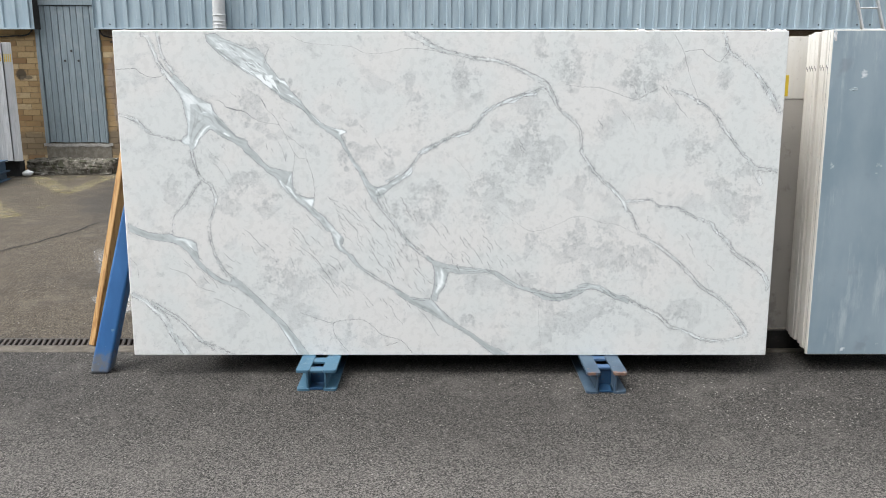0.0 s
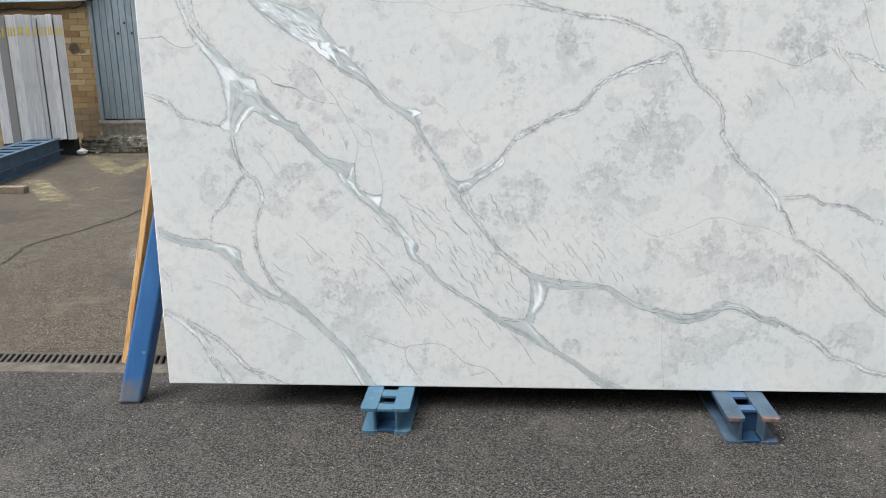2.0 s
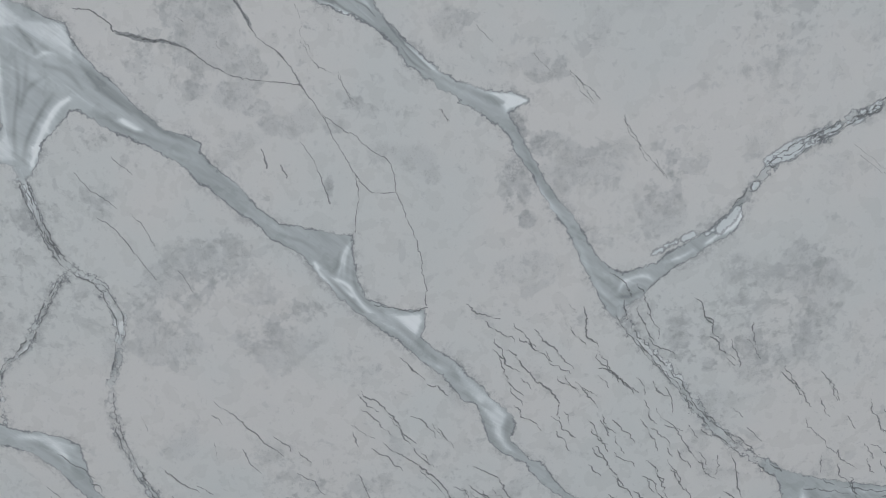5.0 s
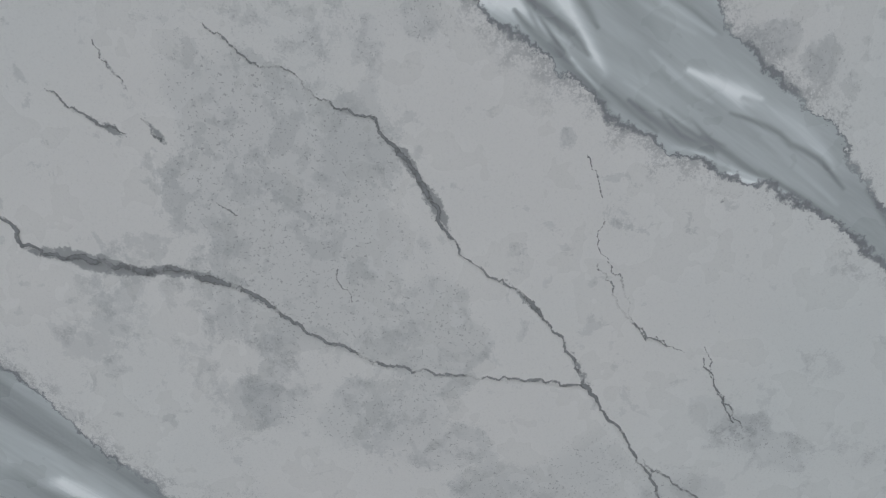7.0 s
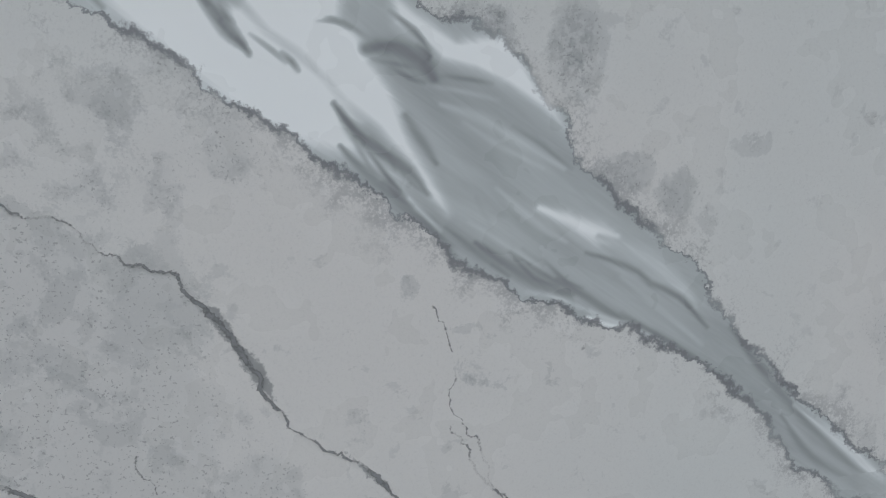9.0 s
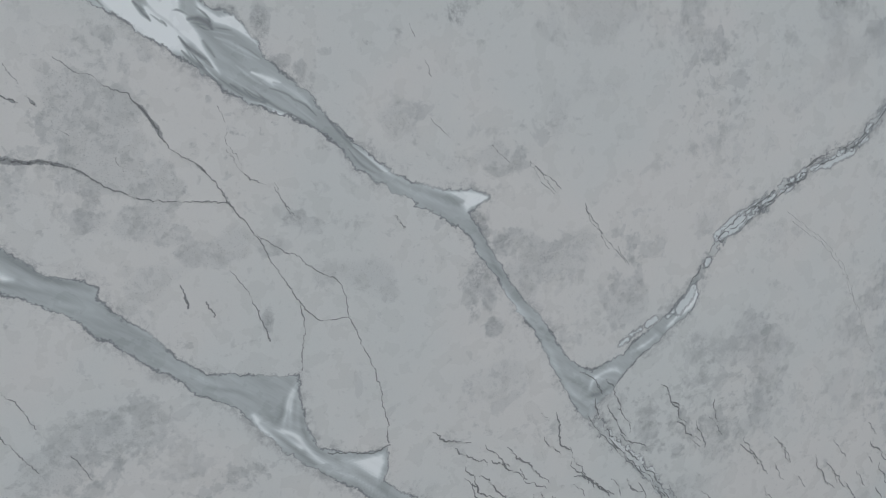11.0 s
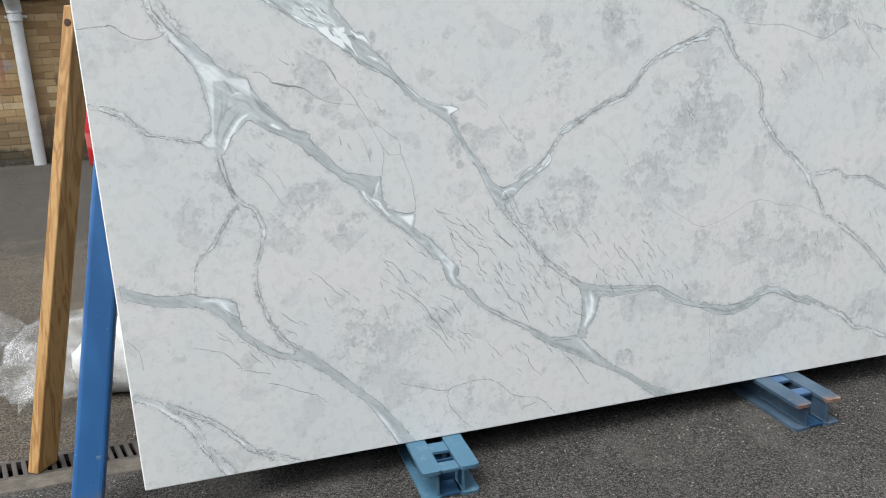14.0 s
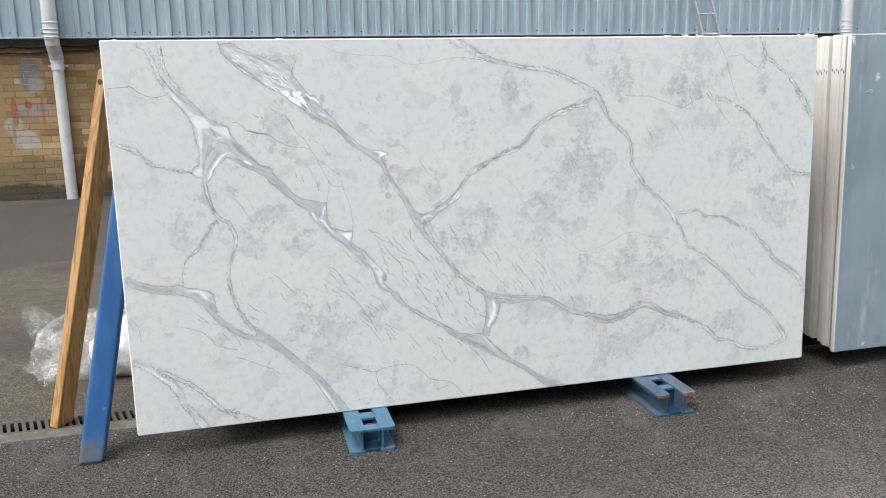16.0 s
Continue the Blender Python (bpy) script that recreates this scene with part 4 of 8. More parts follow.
vein_area((-58.3, 114.5), (-54.4, 112.8), (-53, 110.1), (-51.9, 108.2), (-50.8, 106.1), (-49.6, 103.6), (-48.5, 101.6), (-47.3, 99.5), (-45.6, 97.1), (-43.8, 95), (-42.6, 92.9), (-41.3, 90.4), (-40, 88.2), (-38.6, 86.9), (-41.2, 86), (-42, 88.6), (-43, 91.1), (-43.9, 92.9), (-45.4, 94.8), (-47.1, 96.6), (-48.6, 98.7), (-49.7, 101), (-51.1, 103.1), (-52.5, 105.3), (-53.4, 107.5), (-55, 109.2), (-55.7, 110), (-57.8, 111.1), (-60.3, 112.3))
vein_area((-46.7, 98.6), (-44.9, 96), (-43.4, 93.4), (-41.9, 90.7), (-40.1, 88.4), (-38.2, 86.4), (-36, 85.3), (-33.3, 86.2), (-30.9, 86.8), (-28.6, 88.7), (-26, 90.1), (-23.5, 91.8), (-21.6, 93.2), (-20.1, 94.6), (-18.7, 96), (-18.4, 93.5), (-19.6, 91.2), (-21.2, 90.2), (-23.2, 89.4), (-25.1, 87.6), (-27.7, 86.2), (-29.7, 84.7), (-31.6, 82.8), (-33.2, 80.9), (-35.6, 79.6), (-37.3, 78), (-38.9, 80.1), (-40.5, 83.3), (-41.7, 85.7), (-42.8, 88.5), (-44, 91.2), (-45.2, 93.5), (-47.3, 96.1))
vein_area((-92.2, 151.9), (-88.3, 147.7), (-87.4, 144.5), (-85.3, 141.8), (-83.7, 139.9), (-82.2, 137.6), (-79.8, 136.8), (-78.3, 134.1), (-76.7, 131.3), (-80.5, 128.1), (-83.4, 130.3), (-86.7, 133.1), (-89.9, 135.8), (-93, 138.4), (-95.8, 139.3), (-99.5, 141.2), (-101.6, 143.6), (-104, 145.2), (-106.3, 145.6), (-107.2, 149.1))
vein_area((-116.3, 158), (-111.5, 158.2), (-107.9, 156.1), (-100.5, 153.1), (-93.1, 150.2), (-88.7, 147.3), (-89, 135.7), (-93.5, 138.1), (-99.7, 141.8), (-105.3, 145.4), (-109.7, 148.4), (-113.1, 151.8), (-115.5, 154.7))
# its white fan, grey flow and dark streaks
pale_area(0.42, (-115.3, 157.1), (-107.9, 155.6), (-100.5, 152.7), (-93.1, 149.7), (-89.2, 146.8), (-89.5, 136.6), (-93.5, 138.8), (-99.6, 142.5), (-105.3, 146.2), (-109.7, 149.1), (-113, 152.5))
pale_area(0.62, (-100.7, 145.4), (-96.2, 143.7), (-90.7, 139.7), (-85.8, 135.1), (-83.3, 131.6), (-86.3, 132.8), (-91.1, 135.7), (-95.3, 139.1), (-98.5, 141.2))
pale_area(0.98, (-93.1, 139.2), (-92.1, 138), (-90.8, 136.7), (-89.1, 135), (-87, 133.6), (-85.4, 132.9), (-85, 133), (-85.5, 134.1), (-86.8, 135.6), (-88.2, 136.3), (-89, 137.1), (-89.5, 138), (-89.9, 139.1))
pale_area(0.98, (-88.8, 139), (-88.2, 137.9), (-87.5, 137), (-86.6, 136.3), (-85.7, 135.3), (-85.1, 134.5), (-84, 133.5), (-83, 132.1), (-82.2, 130.9), (-81.7, 130.2), (-82.2, 131.6), (-82.9, 133), (-83.2, 134), (-83.6, 135), (-84.1, 135.8), (-84.2, 136.5), (-85, 137.4), (-84.9, 138.9))
pale_area(0.98, (-83.2, 138.2), (-82.4, 137.4), (-81.6, 136.8), (-81, 136.4), (-79.9, 136.4), (-79.2, 136.5), (-78.9, 135.9), (-78.2, 134.7), (-77.4, 133.7), (-77.1, 132.9), (-78, 133.8), (-79.2, 134.7), (-80.4, 135.3), (-81.6, 135.7), (-82.2, 136.3), (-83.1, 137.1))
pale_area(0.98, (-88.2, 136.3), (-88.8, 137.3), (-88.7, 138.1), (-88.2, 137.9), (-87.5, 137), (-86.6, 136.3), (-85.7, 135.3), (-85.1, 134.5), (-84.6, 133.8), (-85.4, 133.9), (-86.8, 135.6))
streak(-0.75, (-89.6, 138.4, 2.8), (-89.2, 137.8, 3.9), (-88.8, 137.2, 4.6), (-88.5, 136.8, 3.3), (-88.2, 136.4, 1.1))
streak(0.7, (-89.3, 137.9, 0.4), (-89.1, 137.6, 0.4))
streak(0.6, (-88.9, 137.4, 0.4), (-88.6, 137, 0.4))
streak(-0.95, (-89, 138, 0.4), (-88.8, 137.6, 1.2), (-88.6, 137.4, 0.4))
streak(-0.95, (-88.7, 137, 0.4), (-88.3, 136.7, 0.4))
streak(-0.15, (-88.1, 137, 0.5), (-87.4, 136.4, 1.5), (-87, 136, 0.5))
streak(-0.7, (-87.1, 136.3, 0.6), (-86.8, 136, 1.7), (-86.6, 135.7, 0.6))
streak(-0.6, (-85.5, 137.4, 0.6), (-85.2, 137.3, 1.7), (-84.7, 137, 0.6))
streak(-0.8, (-85.5, 134.5, 1.3), (-84.8, 133.4, 3.8), (-83.9, 132.6, 3.9), (-83, 131.9, 3.9), (-82.4, 131, 1.4))
streak(-0.55, (-85.4, 133, 1.6), (-84.7, 132.1, 4.1), (-83.6, 131, 5.4), (-82.6, 129.9, 5.6), (-81.8, 128.9, 5.3))
streak(0.7, (-83.5, 131.5, 0.9), (-82.8, 130.5, 2.8), (-82, 129.6, 1))
streak(-0.9, (-84.6, 133, 0.6), (-83.7, 131.6, 1.9), (-83.2, 131, 0.7))
streak(-0.75, (-84.2, 136.3, 4.6), (-83.3, 136.3, 5.8), (-82.3, 135.8, 6.7), (-81.9, 135.1, 4))
streak(-0.45, (-85.8, 137.3, 0.8), (-84.9, 137.2, 2.2), (-84.1, 136.6, 0.8))
streak(-0.6, (-83.3, 137.5, 0.9), (-82.5, 136.8, 2.7), (-82, 136.1, 1))
streak(-0.65, (-83, 133.9, 2.8), (-82.5, 133, 4.1), (-82, 132.1, 2.1))
streak(-0.7, (-79.9, 133.5, 0.7), (-79.2, 133.1, 0.7))
streak(-0.4, (-79.1, 133.2, 0.9), (-78, 132.4, 2.6), (-76.9, 131.5, 0.9))
streak(0.45, (-81.7, 134.2, 1.4), (-80.3, 133.6, 4.2), (-78.6, 132.5, 4.3), (-77.2, 131.5, 1.6))
streak(0.35, (-80.9, 133.5, 0.9), (-79.7, 132.6, 2.5), (-78, 131.6, 0.9))
streak(0.4, (-79.8, 131, 1.2), (-78.3, 129.5, 3.6), (-77.2, 128.7, 1.3))
streak(0.85, (-78.2, 130.1, 3.6), (-77, 129.5, 6.9), (-75.9, 128.9, 9.3), (-75.2, 128.7, 3.8))
streak(0.35, (-75.9, 128.8, 2.5), (-74.5, 128.1, 7.2), (-72.9, 126.9, 7.4), (-71.9, 125.6, 2.7))
streak(-0.85, (-76.4, 128.2, 0.9), (-75.4, 127.8, 2.6), (-74.3, 127.2, 2.7), (-73.8, 126.7, 2.7), (-72.6, 126, 2.8), (-71.4, 124.6, 1))
streak(-0.7, (-80.7, 129, 2.2), (-79.5, 128, 5), (-78.4, 127.2, 5.6), (-77, 126.6, 2.9))
streak(-0.75, (-79.4, 128.7, 1.2), (-78.2, 127.6, 3.5), (-76.8, 126.7, 3.6), (-75.5, 125.7, 3.7), (-73.8, 124.6, 3.8), (-71.9, 123.2, 3.9), (-70.4, 122, 1.4))
streak(-0.5, (-81.8, 129.7, 1.2), (-80.5, 128.5, 3.6), (-79.5, 127.6, 1.3))
streak(0.3, (-80.9, 129.8, 0.8), (-79.4, 128.7, 2.3), (-77.7, 127.4, 0.8))
streak(0.9, (-76.4, 125.6, 1.9), (-75.5, 125.1, 4.9), (-74.7, 125.1, 2.5))
streak(0.45, (-78.8, 126.9, 0.7), (-77.3, 126.4, 2.1), (-75.9, 125.6, 2.2), (-74.3, 124.8, 2.3), (-72.6, 123.8, 0.8))
streak(-0.4, (-80.6, 130.7, 0.5), (-80.1, 129.6, 0.5))
streak(0.3, (-75, 127.1, 1.2), (-73.6, 125.8, 3.5), (-71.6, 123.9, 1.3))
streak(-0.5, (-70.4, 124.5, 1.3), (-68.9, 122.4, 3.8), (-67, 120.1, 4), (-64.7, 117.7, 4.2), (-63, 116.5, 1.5))
streak(0.5, (-67.5, 121.1, 1.4), (-65.3, 119, 4.1), (-63.6, 117.2, 4.3), (-62.8, 116.6, 1.5))
streak(0.25, (-68, 120.4, 1.6), (-66.4, 118.3, 4.7), (-64.9, 116.8, 1.7))
streak(0.7, (-67.4, 120.7, 1.3), (-65.2, 118.6, 3.8), (-63.3, 116.8, 3.9), (-60.4, 115.2, 4), (-58.2, 114.3, 1.4))
streak(-0.5, (-68, 120.3, 1.4), (-66.5, 118.2, 4.2), (-64.1, 116.4, 4.3), (-61.6, 114.6, 1.6))
streak(0.3, (-63.7, 116, 1.8), (-61.2, 114.6, 5.4), (-58.2, 112.9, 5.6), (-55.6, 111.6, 2))
pale_area(0.9, (-58.7, 114.7), (-56.5, 113.8), (-52.9, 113.4), (-50.6, 112.6), (-50.1, 112.1), (-51.5, 111.4), (-52.9, 111), (-53.5, 110.5), (-54.5, 111.5), (-53.9, 112), (-55.6, 113.1), (-57.4, 114))
streak(-0.7, (-55.6, 112.8, 1), (-54.4, 111.6, 2.9), (-53.7, 110.9, 1))
streak(-0.6, (-58.2, 113.6, 0.8), (-55.6, 112.8, 2.4), (-54, 112, 0.8))
streak(-0.45, (-53, 109.4, 1.7), (-51.3, 106.4, 4.9), (-49.9, 103, 5.1), (-48.1, 100.1, 1.8))
streak(0.4, (-54.4, 108.4, 1.7), (-52.3, 105, 5), (-50.3, 101.6, 1.8))
streak(0.75, (-49.5, 100.8, 1.8), (-48, 97.8, 5.2), (-45.7, 95.1, 1.9))
streak(0.4, (-44.5, 93, 1.7), (-42.3, 89.2, 5), (-41.2, 86, 1.8))
streak(0.55, (-49.5, 99.8, 2), (-47, 96.1, 5.9), (-44.4, 93.1, 2.1))
streak(0.35, (-42.9, 89.6, 2.4), (-40.6, 84.9, 7), (-38.4, 81.3, 2.5))
streak(0.75, (-36.5, 82.2, 3.6), (-35.6, 83.9, 10.3), (-32.8, 84.7, 10.3), (-31.4, 83.9, 3.6))
streak(-0.6, (-37, 81.3, 2.8), (-34.9, 81.4, 8), (-32.6, 82.4, 2.8))
streak(0.5, (-35.9, 83.1, 1.9), (-33.8, 83.7, 5.5), (-32, 83, 2))
streak(0.7, (-29.7, 86.8, 2.7), (-27.2, 87.6, 7.8), (-25.3, 88.7, 2.7))
streak(0.8, (-23.6, 89.6, 6.2), (-22.6, 90.3, 9.3), (-22, 90.9, 6.2))
streak(0.95, (-21.7, 91, 7.8), (-19.8, 92.3, 15.5), (-18.5, 94.2, 12.3))
streak(0.5, (-35.4, 76.7, 2), (-32.3, 73.2, 5.8), (-27.4, 67.5, 6), (-22.4, 62.5, 2.2))
streak(-0.95, (-85.3, 134.3, 0.5), (-84.9, 133.6, 1.4), (-84.4, 133.1, 0.5))
streak(-0.9, (-84.3, 133.2, 0.5), (-83.7, 132.5, 1.4), (-83.5, 132, 0.5))
streak(-0.85, (-84.9, 133.2, 0.4), (-84.5, 132.3, 1.2), (-84, 131.5, 0.4))
streak(-0.95, (-83.9, 131.6, 0.4), (-83.5, 131, 1.3), (-83, 130.6, 0.4))
streak(-0.85, (-83.5, 132.2, 0.4), (-82.8, 131.3, 1.3), (-82.3, 130.9, 0.4))
streak(-0.8, (-83.1, 130.6, 0.5), (-82.4, 129.8, 1.5), (-81.9, 129.2, 0.5))
streak(-0.9, (-80.5, 128.8, 0.5), (-79.8, 128.1, 0.5))
streak(-0.95, (-79.4, 128.5, 0.6), (-78.5, 127.4, 1.9), (-77.6, 127, 0.7))
streak(-0.8, (-78.9, 128.6, 0.5), (-78.1, 127.9, 0.5))
streak(-0.9, (-78.1, 128.1, 0.6), (-77.2, 127.1, 1.7), (-76.6, 126.8, 0.6))
streak(-0.85, (-80.1, 128.1, 0.6), (-79.5, 127.6, 0.6))
streak(-0.7, (-77.6, 126.7, 0.5), (-76.4, 126, 0.5))
streak(-0.85, (-75, 125.6, 0.6), (-73.6, 124.6, 1.8), (-71.9, 123.4, 0.6))
streak(-0.7, (-76.2, 125.2, 0.5), (-75, 124.9, 0.5))
streak(-0.85, (-89.3, 138.1, 0.6), (-88.9, 137.3, 0.6))
streak(-0.98, (-88.4, 136.7, 0.3), (-88.2, 136.3, 0.3))
streak(-0.9, (-84.1, 136.2, 0.6), (-83.4, 136.4, 1.7), (-82.8, 136.2, 0.6))
streak(-0.95, (-82.4, 136.3, 0.6), (-82, 135.9, 1.8), (-82.2, 135.7, 0.6))
streak(-0.8, (-83.4, 135.6, 0.5), (-82.8, 135.2, 1.6), (-82.3, 135, 0.6))
streak(-0.7, (-84, 135.9, 0.4), (-83.2, 135.7, 1.2), (-82.5, 135.5, 0.4))
streak(0.6, (-84.7, 132.5, 0.4), (-84.1, 131.7, 0.4))
streak(-0.6, (-81.6, 135.2, 0.6), (-80.6, 135, 1.8), (-79.8, 134.8, 0.6))
streak(0.5, (-82.1, 134.9, 0.6), (-80.9, 134.6, 1.6), (-79.6, 134.2, 0.6))
# its head by the top edge, white and green-grey streaks
streak(0.5, (-112.5, 153.7, 5.1), (-106.8, 151.3, 14.5), (-100.6, 149.3, 14.5), (-93.2, 145.4, 5.1))
streak(0.45, (-105.5, 153.6, 4.2), (-98.5, 151.2, 12.1), (-91.9, 147.8, 4.2))
streak(0.6, (-101.3, 144, 5.9), (-97.4, 140.8, 17), (-93, 138.6, 6))
streak(0.6, (-109.7, 148.4, 5.9), (-107.7, 147.4, 16.9), (-105.3, 146.7, 5.9))
streak(-0.55, (-113.5, 153, 2.2), (-108.7, 149.3, 6.3), (-103.3, 145.2, 6.3), (-98.4, 140.8, 2.2))
streak(-0.55, (-108.4, 154.9, 2), (-100.5, 151.9, 5.8), (-91.9, 146.8, 2))
streak(-0.5, (-103.6, 149.8, 2.2), (-98.2, 146.1, 6.3), (-92.8, 142.5, 2.2))
streak(-0.4, (-111.6, 151.8, 1.9), (-110.2, 148.4, 5.3), (-106.3, 145.5, 1.9))
streak(0.5, (-92.3, 146.3, 5.6), (-89.6, 142.5, 16.2), (-86.9, 138.4, 5.7))
streak(-0.6, (-100.9, 143.5, 2.8), (-98.1, 141.8, 8), (-95.6, 139.5, 2.8))
streak(0.85, (-100.4, 143.2, 2.8), (-96.5, 140.8, 8), (-93.3, 139, 2.8))
streak(0.75, (-95.2, 145.9, 2.8), (-92.6, 142.9, 8), (-89.9, 138.9, 2.8))
streak(-0.6, (-98.5, 145.7, 1.7), (-95.5, 142.4, 4.8), (-92.8, 140.6, 1.7))
streak(-0.7, (-110.4, 149.8, 1.2), (-108.9, 149.1, 3.5), (-108.7, 148.8, 1.2))
streak(-0.6, (-108.5, 152, 1.3), (-107.3, 151.3, 3.6), (-107.1, 151.3, 1.3))
streak(0.9, (-95.9, 140.8, 2.5), (-94.4, 140.3, 7), (-93.7, 139.1, 2.5))
streak(1.0, (-97.8, 145.2, 2), (-96.5, 144.7, 5.7), (-96, 144.4, 2))
streak(0.8, (-91.6, 142, 1.8), (-89.6, 140.8, 5.1), (-87.7, 139.6, 1.8))
streak(-0.6, (-105.3, 152, 1), (-104.8, 151.5, 2.9), (-104.6, 150.8, 1))
streak(0.9, (-98.6, 149.3, 2), (-97.9, 149, 5.8), (-97.7, 148.3, 2))
streak(1.0, (-110, 152.2, 1.5), (-108.8, 151, 4.4), (-108.4, 150.5, 1.5))
streak(0.8, (-105, 152.9, 1.8), (-103, 151.7, 5.2), (-102.1, 150, 1.8))
streak(-0.5, (-105, 146.4, 1.2), (-104, 146.2, 3.6), (-102, 145.2, 1.2))
streak(-0.6, (-106.4, 148.6, 0.9), (-105.7, 148.6, 2.7), (-104, 147.6, 0.9))
streak(1.0, (-99.4, 142.8, 2.7), (-98.9, 142.3, 7.8), (-97.9, 142, 2.7))
streak(0.6, (-101.8, 151.7, 2.9), (-100.8, 151, 8.2), (-99.8, 150, 2.9))
streak(0.7, (-93.8, 142.5, 1.7), (-93.6, 142, 5), (-92.9, 142, 1.7))
streak(-0.9, (-110.9, 156.1, 1.2), (-109.2, 154.9, 3.5), (-107.7, 154.4, 1.2))
streak(-0.9, (-104.1, 145.4, 1.3), (-103.1, 144.2, 3.6), (-101.6, 143.3, 1.3))
streak(0.7, (-96.9, 147.6, 1.6), (-95.2, 145.9, 4.7), (-94.2, 145.4, 1.6))
streak(0.7, (-88.3, 144.2, 1.6), (-86.5, 142.7, 4.6), (-86.1, 141.5, 1.6))
streak(0.7, (-109.5, 153.2, 1.5), (-108.6, 151.5, 4.4), (-106.6, 150.5, 1.5))
streak(-0.5, (-104.3, 152.2, 1.1), (-103.3, 151, 3.1), (-101.4, 149.8, 1.1))
streak(0.8, (-92.6, 143, 2.8), (-92.4, 141.8, 8), (-91.1, 141.3, 2.8))
streak(0.7, (-112, 153.9, 1.7), (-110.5, 153, 4.7), (-109.3, 152.7, 1.7))
streak(0.9, (-110.7, 153.9, 2.9), (-109, 153.2, 8.2), (-107.6, 151.7, 2.9))
streak(-0.6, (-110.3, 151.3, 0.9), (-108.4, 150.3, 2.6), (-107.2, 148.6, 0.9))
streak(-0.5, (-102.7, 146.6, 1.1), (-101.5, 145.7, 3.1), (-99.8, 144.5, 1.1))
streak(0.7, (-96.8, 144.2, 2.5), (-95.8, 143, 7.1), (-95.6, 142.5, 2.5))
streak(1.0, (-97, 145.7, 2.7), (-96, 144.7, 7.8), (-94.5, 144.2, 2.7))
streak(0.9, (-99.5, 145.4, 1.7), (-98.8, 145.4, 5), (-97.3, 144.4, 1.7))
streak(-0.6, (-95.9, 140.6, 1.1), (-94.2, 139.8, 3), (-92.7, 138.1, 1.1))
streak(0.8, (-93, 145.2, 2.7), (-91.5, 143.5, 7.7), (-90.1, 142.7, 2.7))
streak(0.7, (-103.9, 149.6, 3), (-102.2, 148.3, 8.7), (-100.2, 147.6, 3))
streak(-0.7, (-92.7, 140.8, 1.1), (-91.7, 140.5, 3.2), (-89.9, 139.6, 1.1))
streak(-0.6, (-96.8, 145.4, 1.4), (-95.8, 144.2, 3.9), (-93.8, 143.7, 1.4))
streak(0.7, (-91.1, 142, 2.7), (-89.9, 141, 7.8), (-89.6, 141, 2.7))
streak(0.9, (-111.8, 151.8, 3), (-110.3, 151.3, 8.5), (-109.1, 150.8, 3))
streak(0.7, (-107.6, 151.3, 3), (-107.6, 151.5, 8.7), (-106.6, 150.8, 3))
streak(-0.9, (-105.3, 152.7, 1.1), (-103.3, 151.2, 3.2), (-102.1, 150.3, 1.1))
streak(-0.8, (-96.2, 146.1, 0.9), (-94.7, 145.9, 2.7), (-93.5, 144.9, 0.9))
streak(0.9, (-101.4, 149.3, 2.1), (-99.9, 147.6, 6), (-99.2, 147.1, 2.1))
streak(-0.9, (-91.7, 144.9, 1.3), (-91, 143.7, 3.7), (-89.8, 142.7, 1.3))
# the long vein that crosses the slab below it
vein_area((-116, 124.4), (-113.7, 121.9), (-112.1, 119.9), (-110.5, 118), (-108.8, 116.4), (-107.7, 114.6), (-106, 112.7), (-104.4, 111.5), (-103.6, 110.2), (-101.4, 109.4), (-99.4, 108.9), (-98, 107.7), (-98.4, 106.4), (-97.1, 104.9), (-96, 103.5), (-94.1, 102.2), (-93.2, 101), (-92, 99.2), (-90.9, 97.7), (-89.1, 96.2), (-90.2, 94.1), (-91.2, 95), (-92.9, 96.3), (-94.9, 97.9), (-96.5, 99.7), (-97.9, 101.1), (-99.7, 102.2), (-100.7, 104), (-102.6, 105.5), (-104.5, 106.7), (-106.4, 107.8), (-108.3, 108.9), (-110.2, 109.6), (-112, 110.8), (-113.8, 112.2), (-115.6, 113.4), (-118.2, 115.3))
vein_area((-93.2, 101), (-92, 99.2), (-90.9, 97.7), (-89.1, 96.2), (-87.9, 95.2), (-85.8, 94.8), (-82.6, 94), (-79.4, 93.2), (-76.9, 93), (-77.2, 91.4), (-77.1, 88.9), (-76.7, 85.6), (-75.5, 82.3), (-79.8, 82.2), (-81, 84.5), (-82.6, 86.2), (-83.8, 88.2), (-85.1, 90.1), (-87.1, 91.5), (-89.2, 92.5), (-90.6, 94), (-90.7, 95), (-92.9, 96.3), (-95.6, 98.7))
vein_area((-82.3, 91.2), (-78.1, 92.2), (-76.8, 92.2), (-77.4, 89.9), (-77.7, 87.2), (-77.1, 84.8), (-75.5, 82.3), (-73.7, 81.1), (-70.9, 80.4), (-68, 80.3), (-66.7, 80.4), (-66.7, 78.3), (-67.5, 76.3), (-67.8, 74.6), (-66.7, 72.9), (-64.5, 71.5), (-62.3, 69.7), (-60.1, 67), (-57.9, 63.6), (-60.9, 63.7), (-62.4, 65.8), (-64.2, 68.5), (-66.8, 70.7), (-68.9, 73), (-71.1, 75.2), (-73.6, 76.9), (-75.6, 78.9), (-77.7, 80.4), (-79.1, 82.1), (-80.7, 84.6), (-82.4, 86.2), (-82.9, 88.2), (-84.6, 89.8), (-86.6, 91.4))
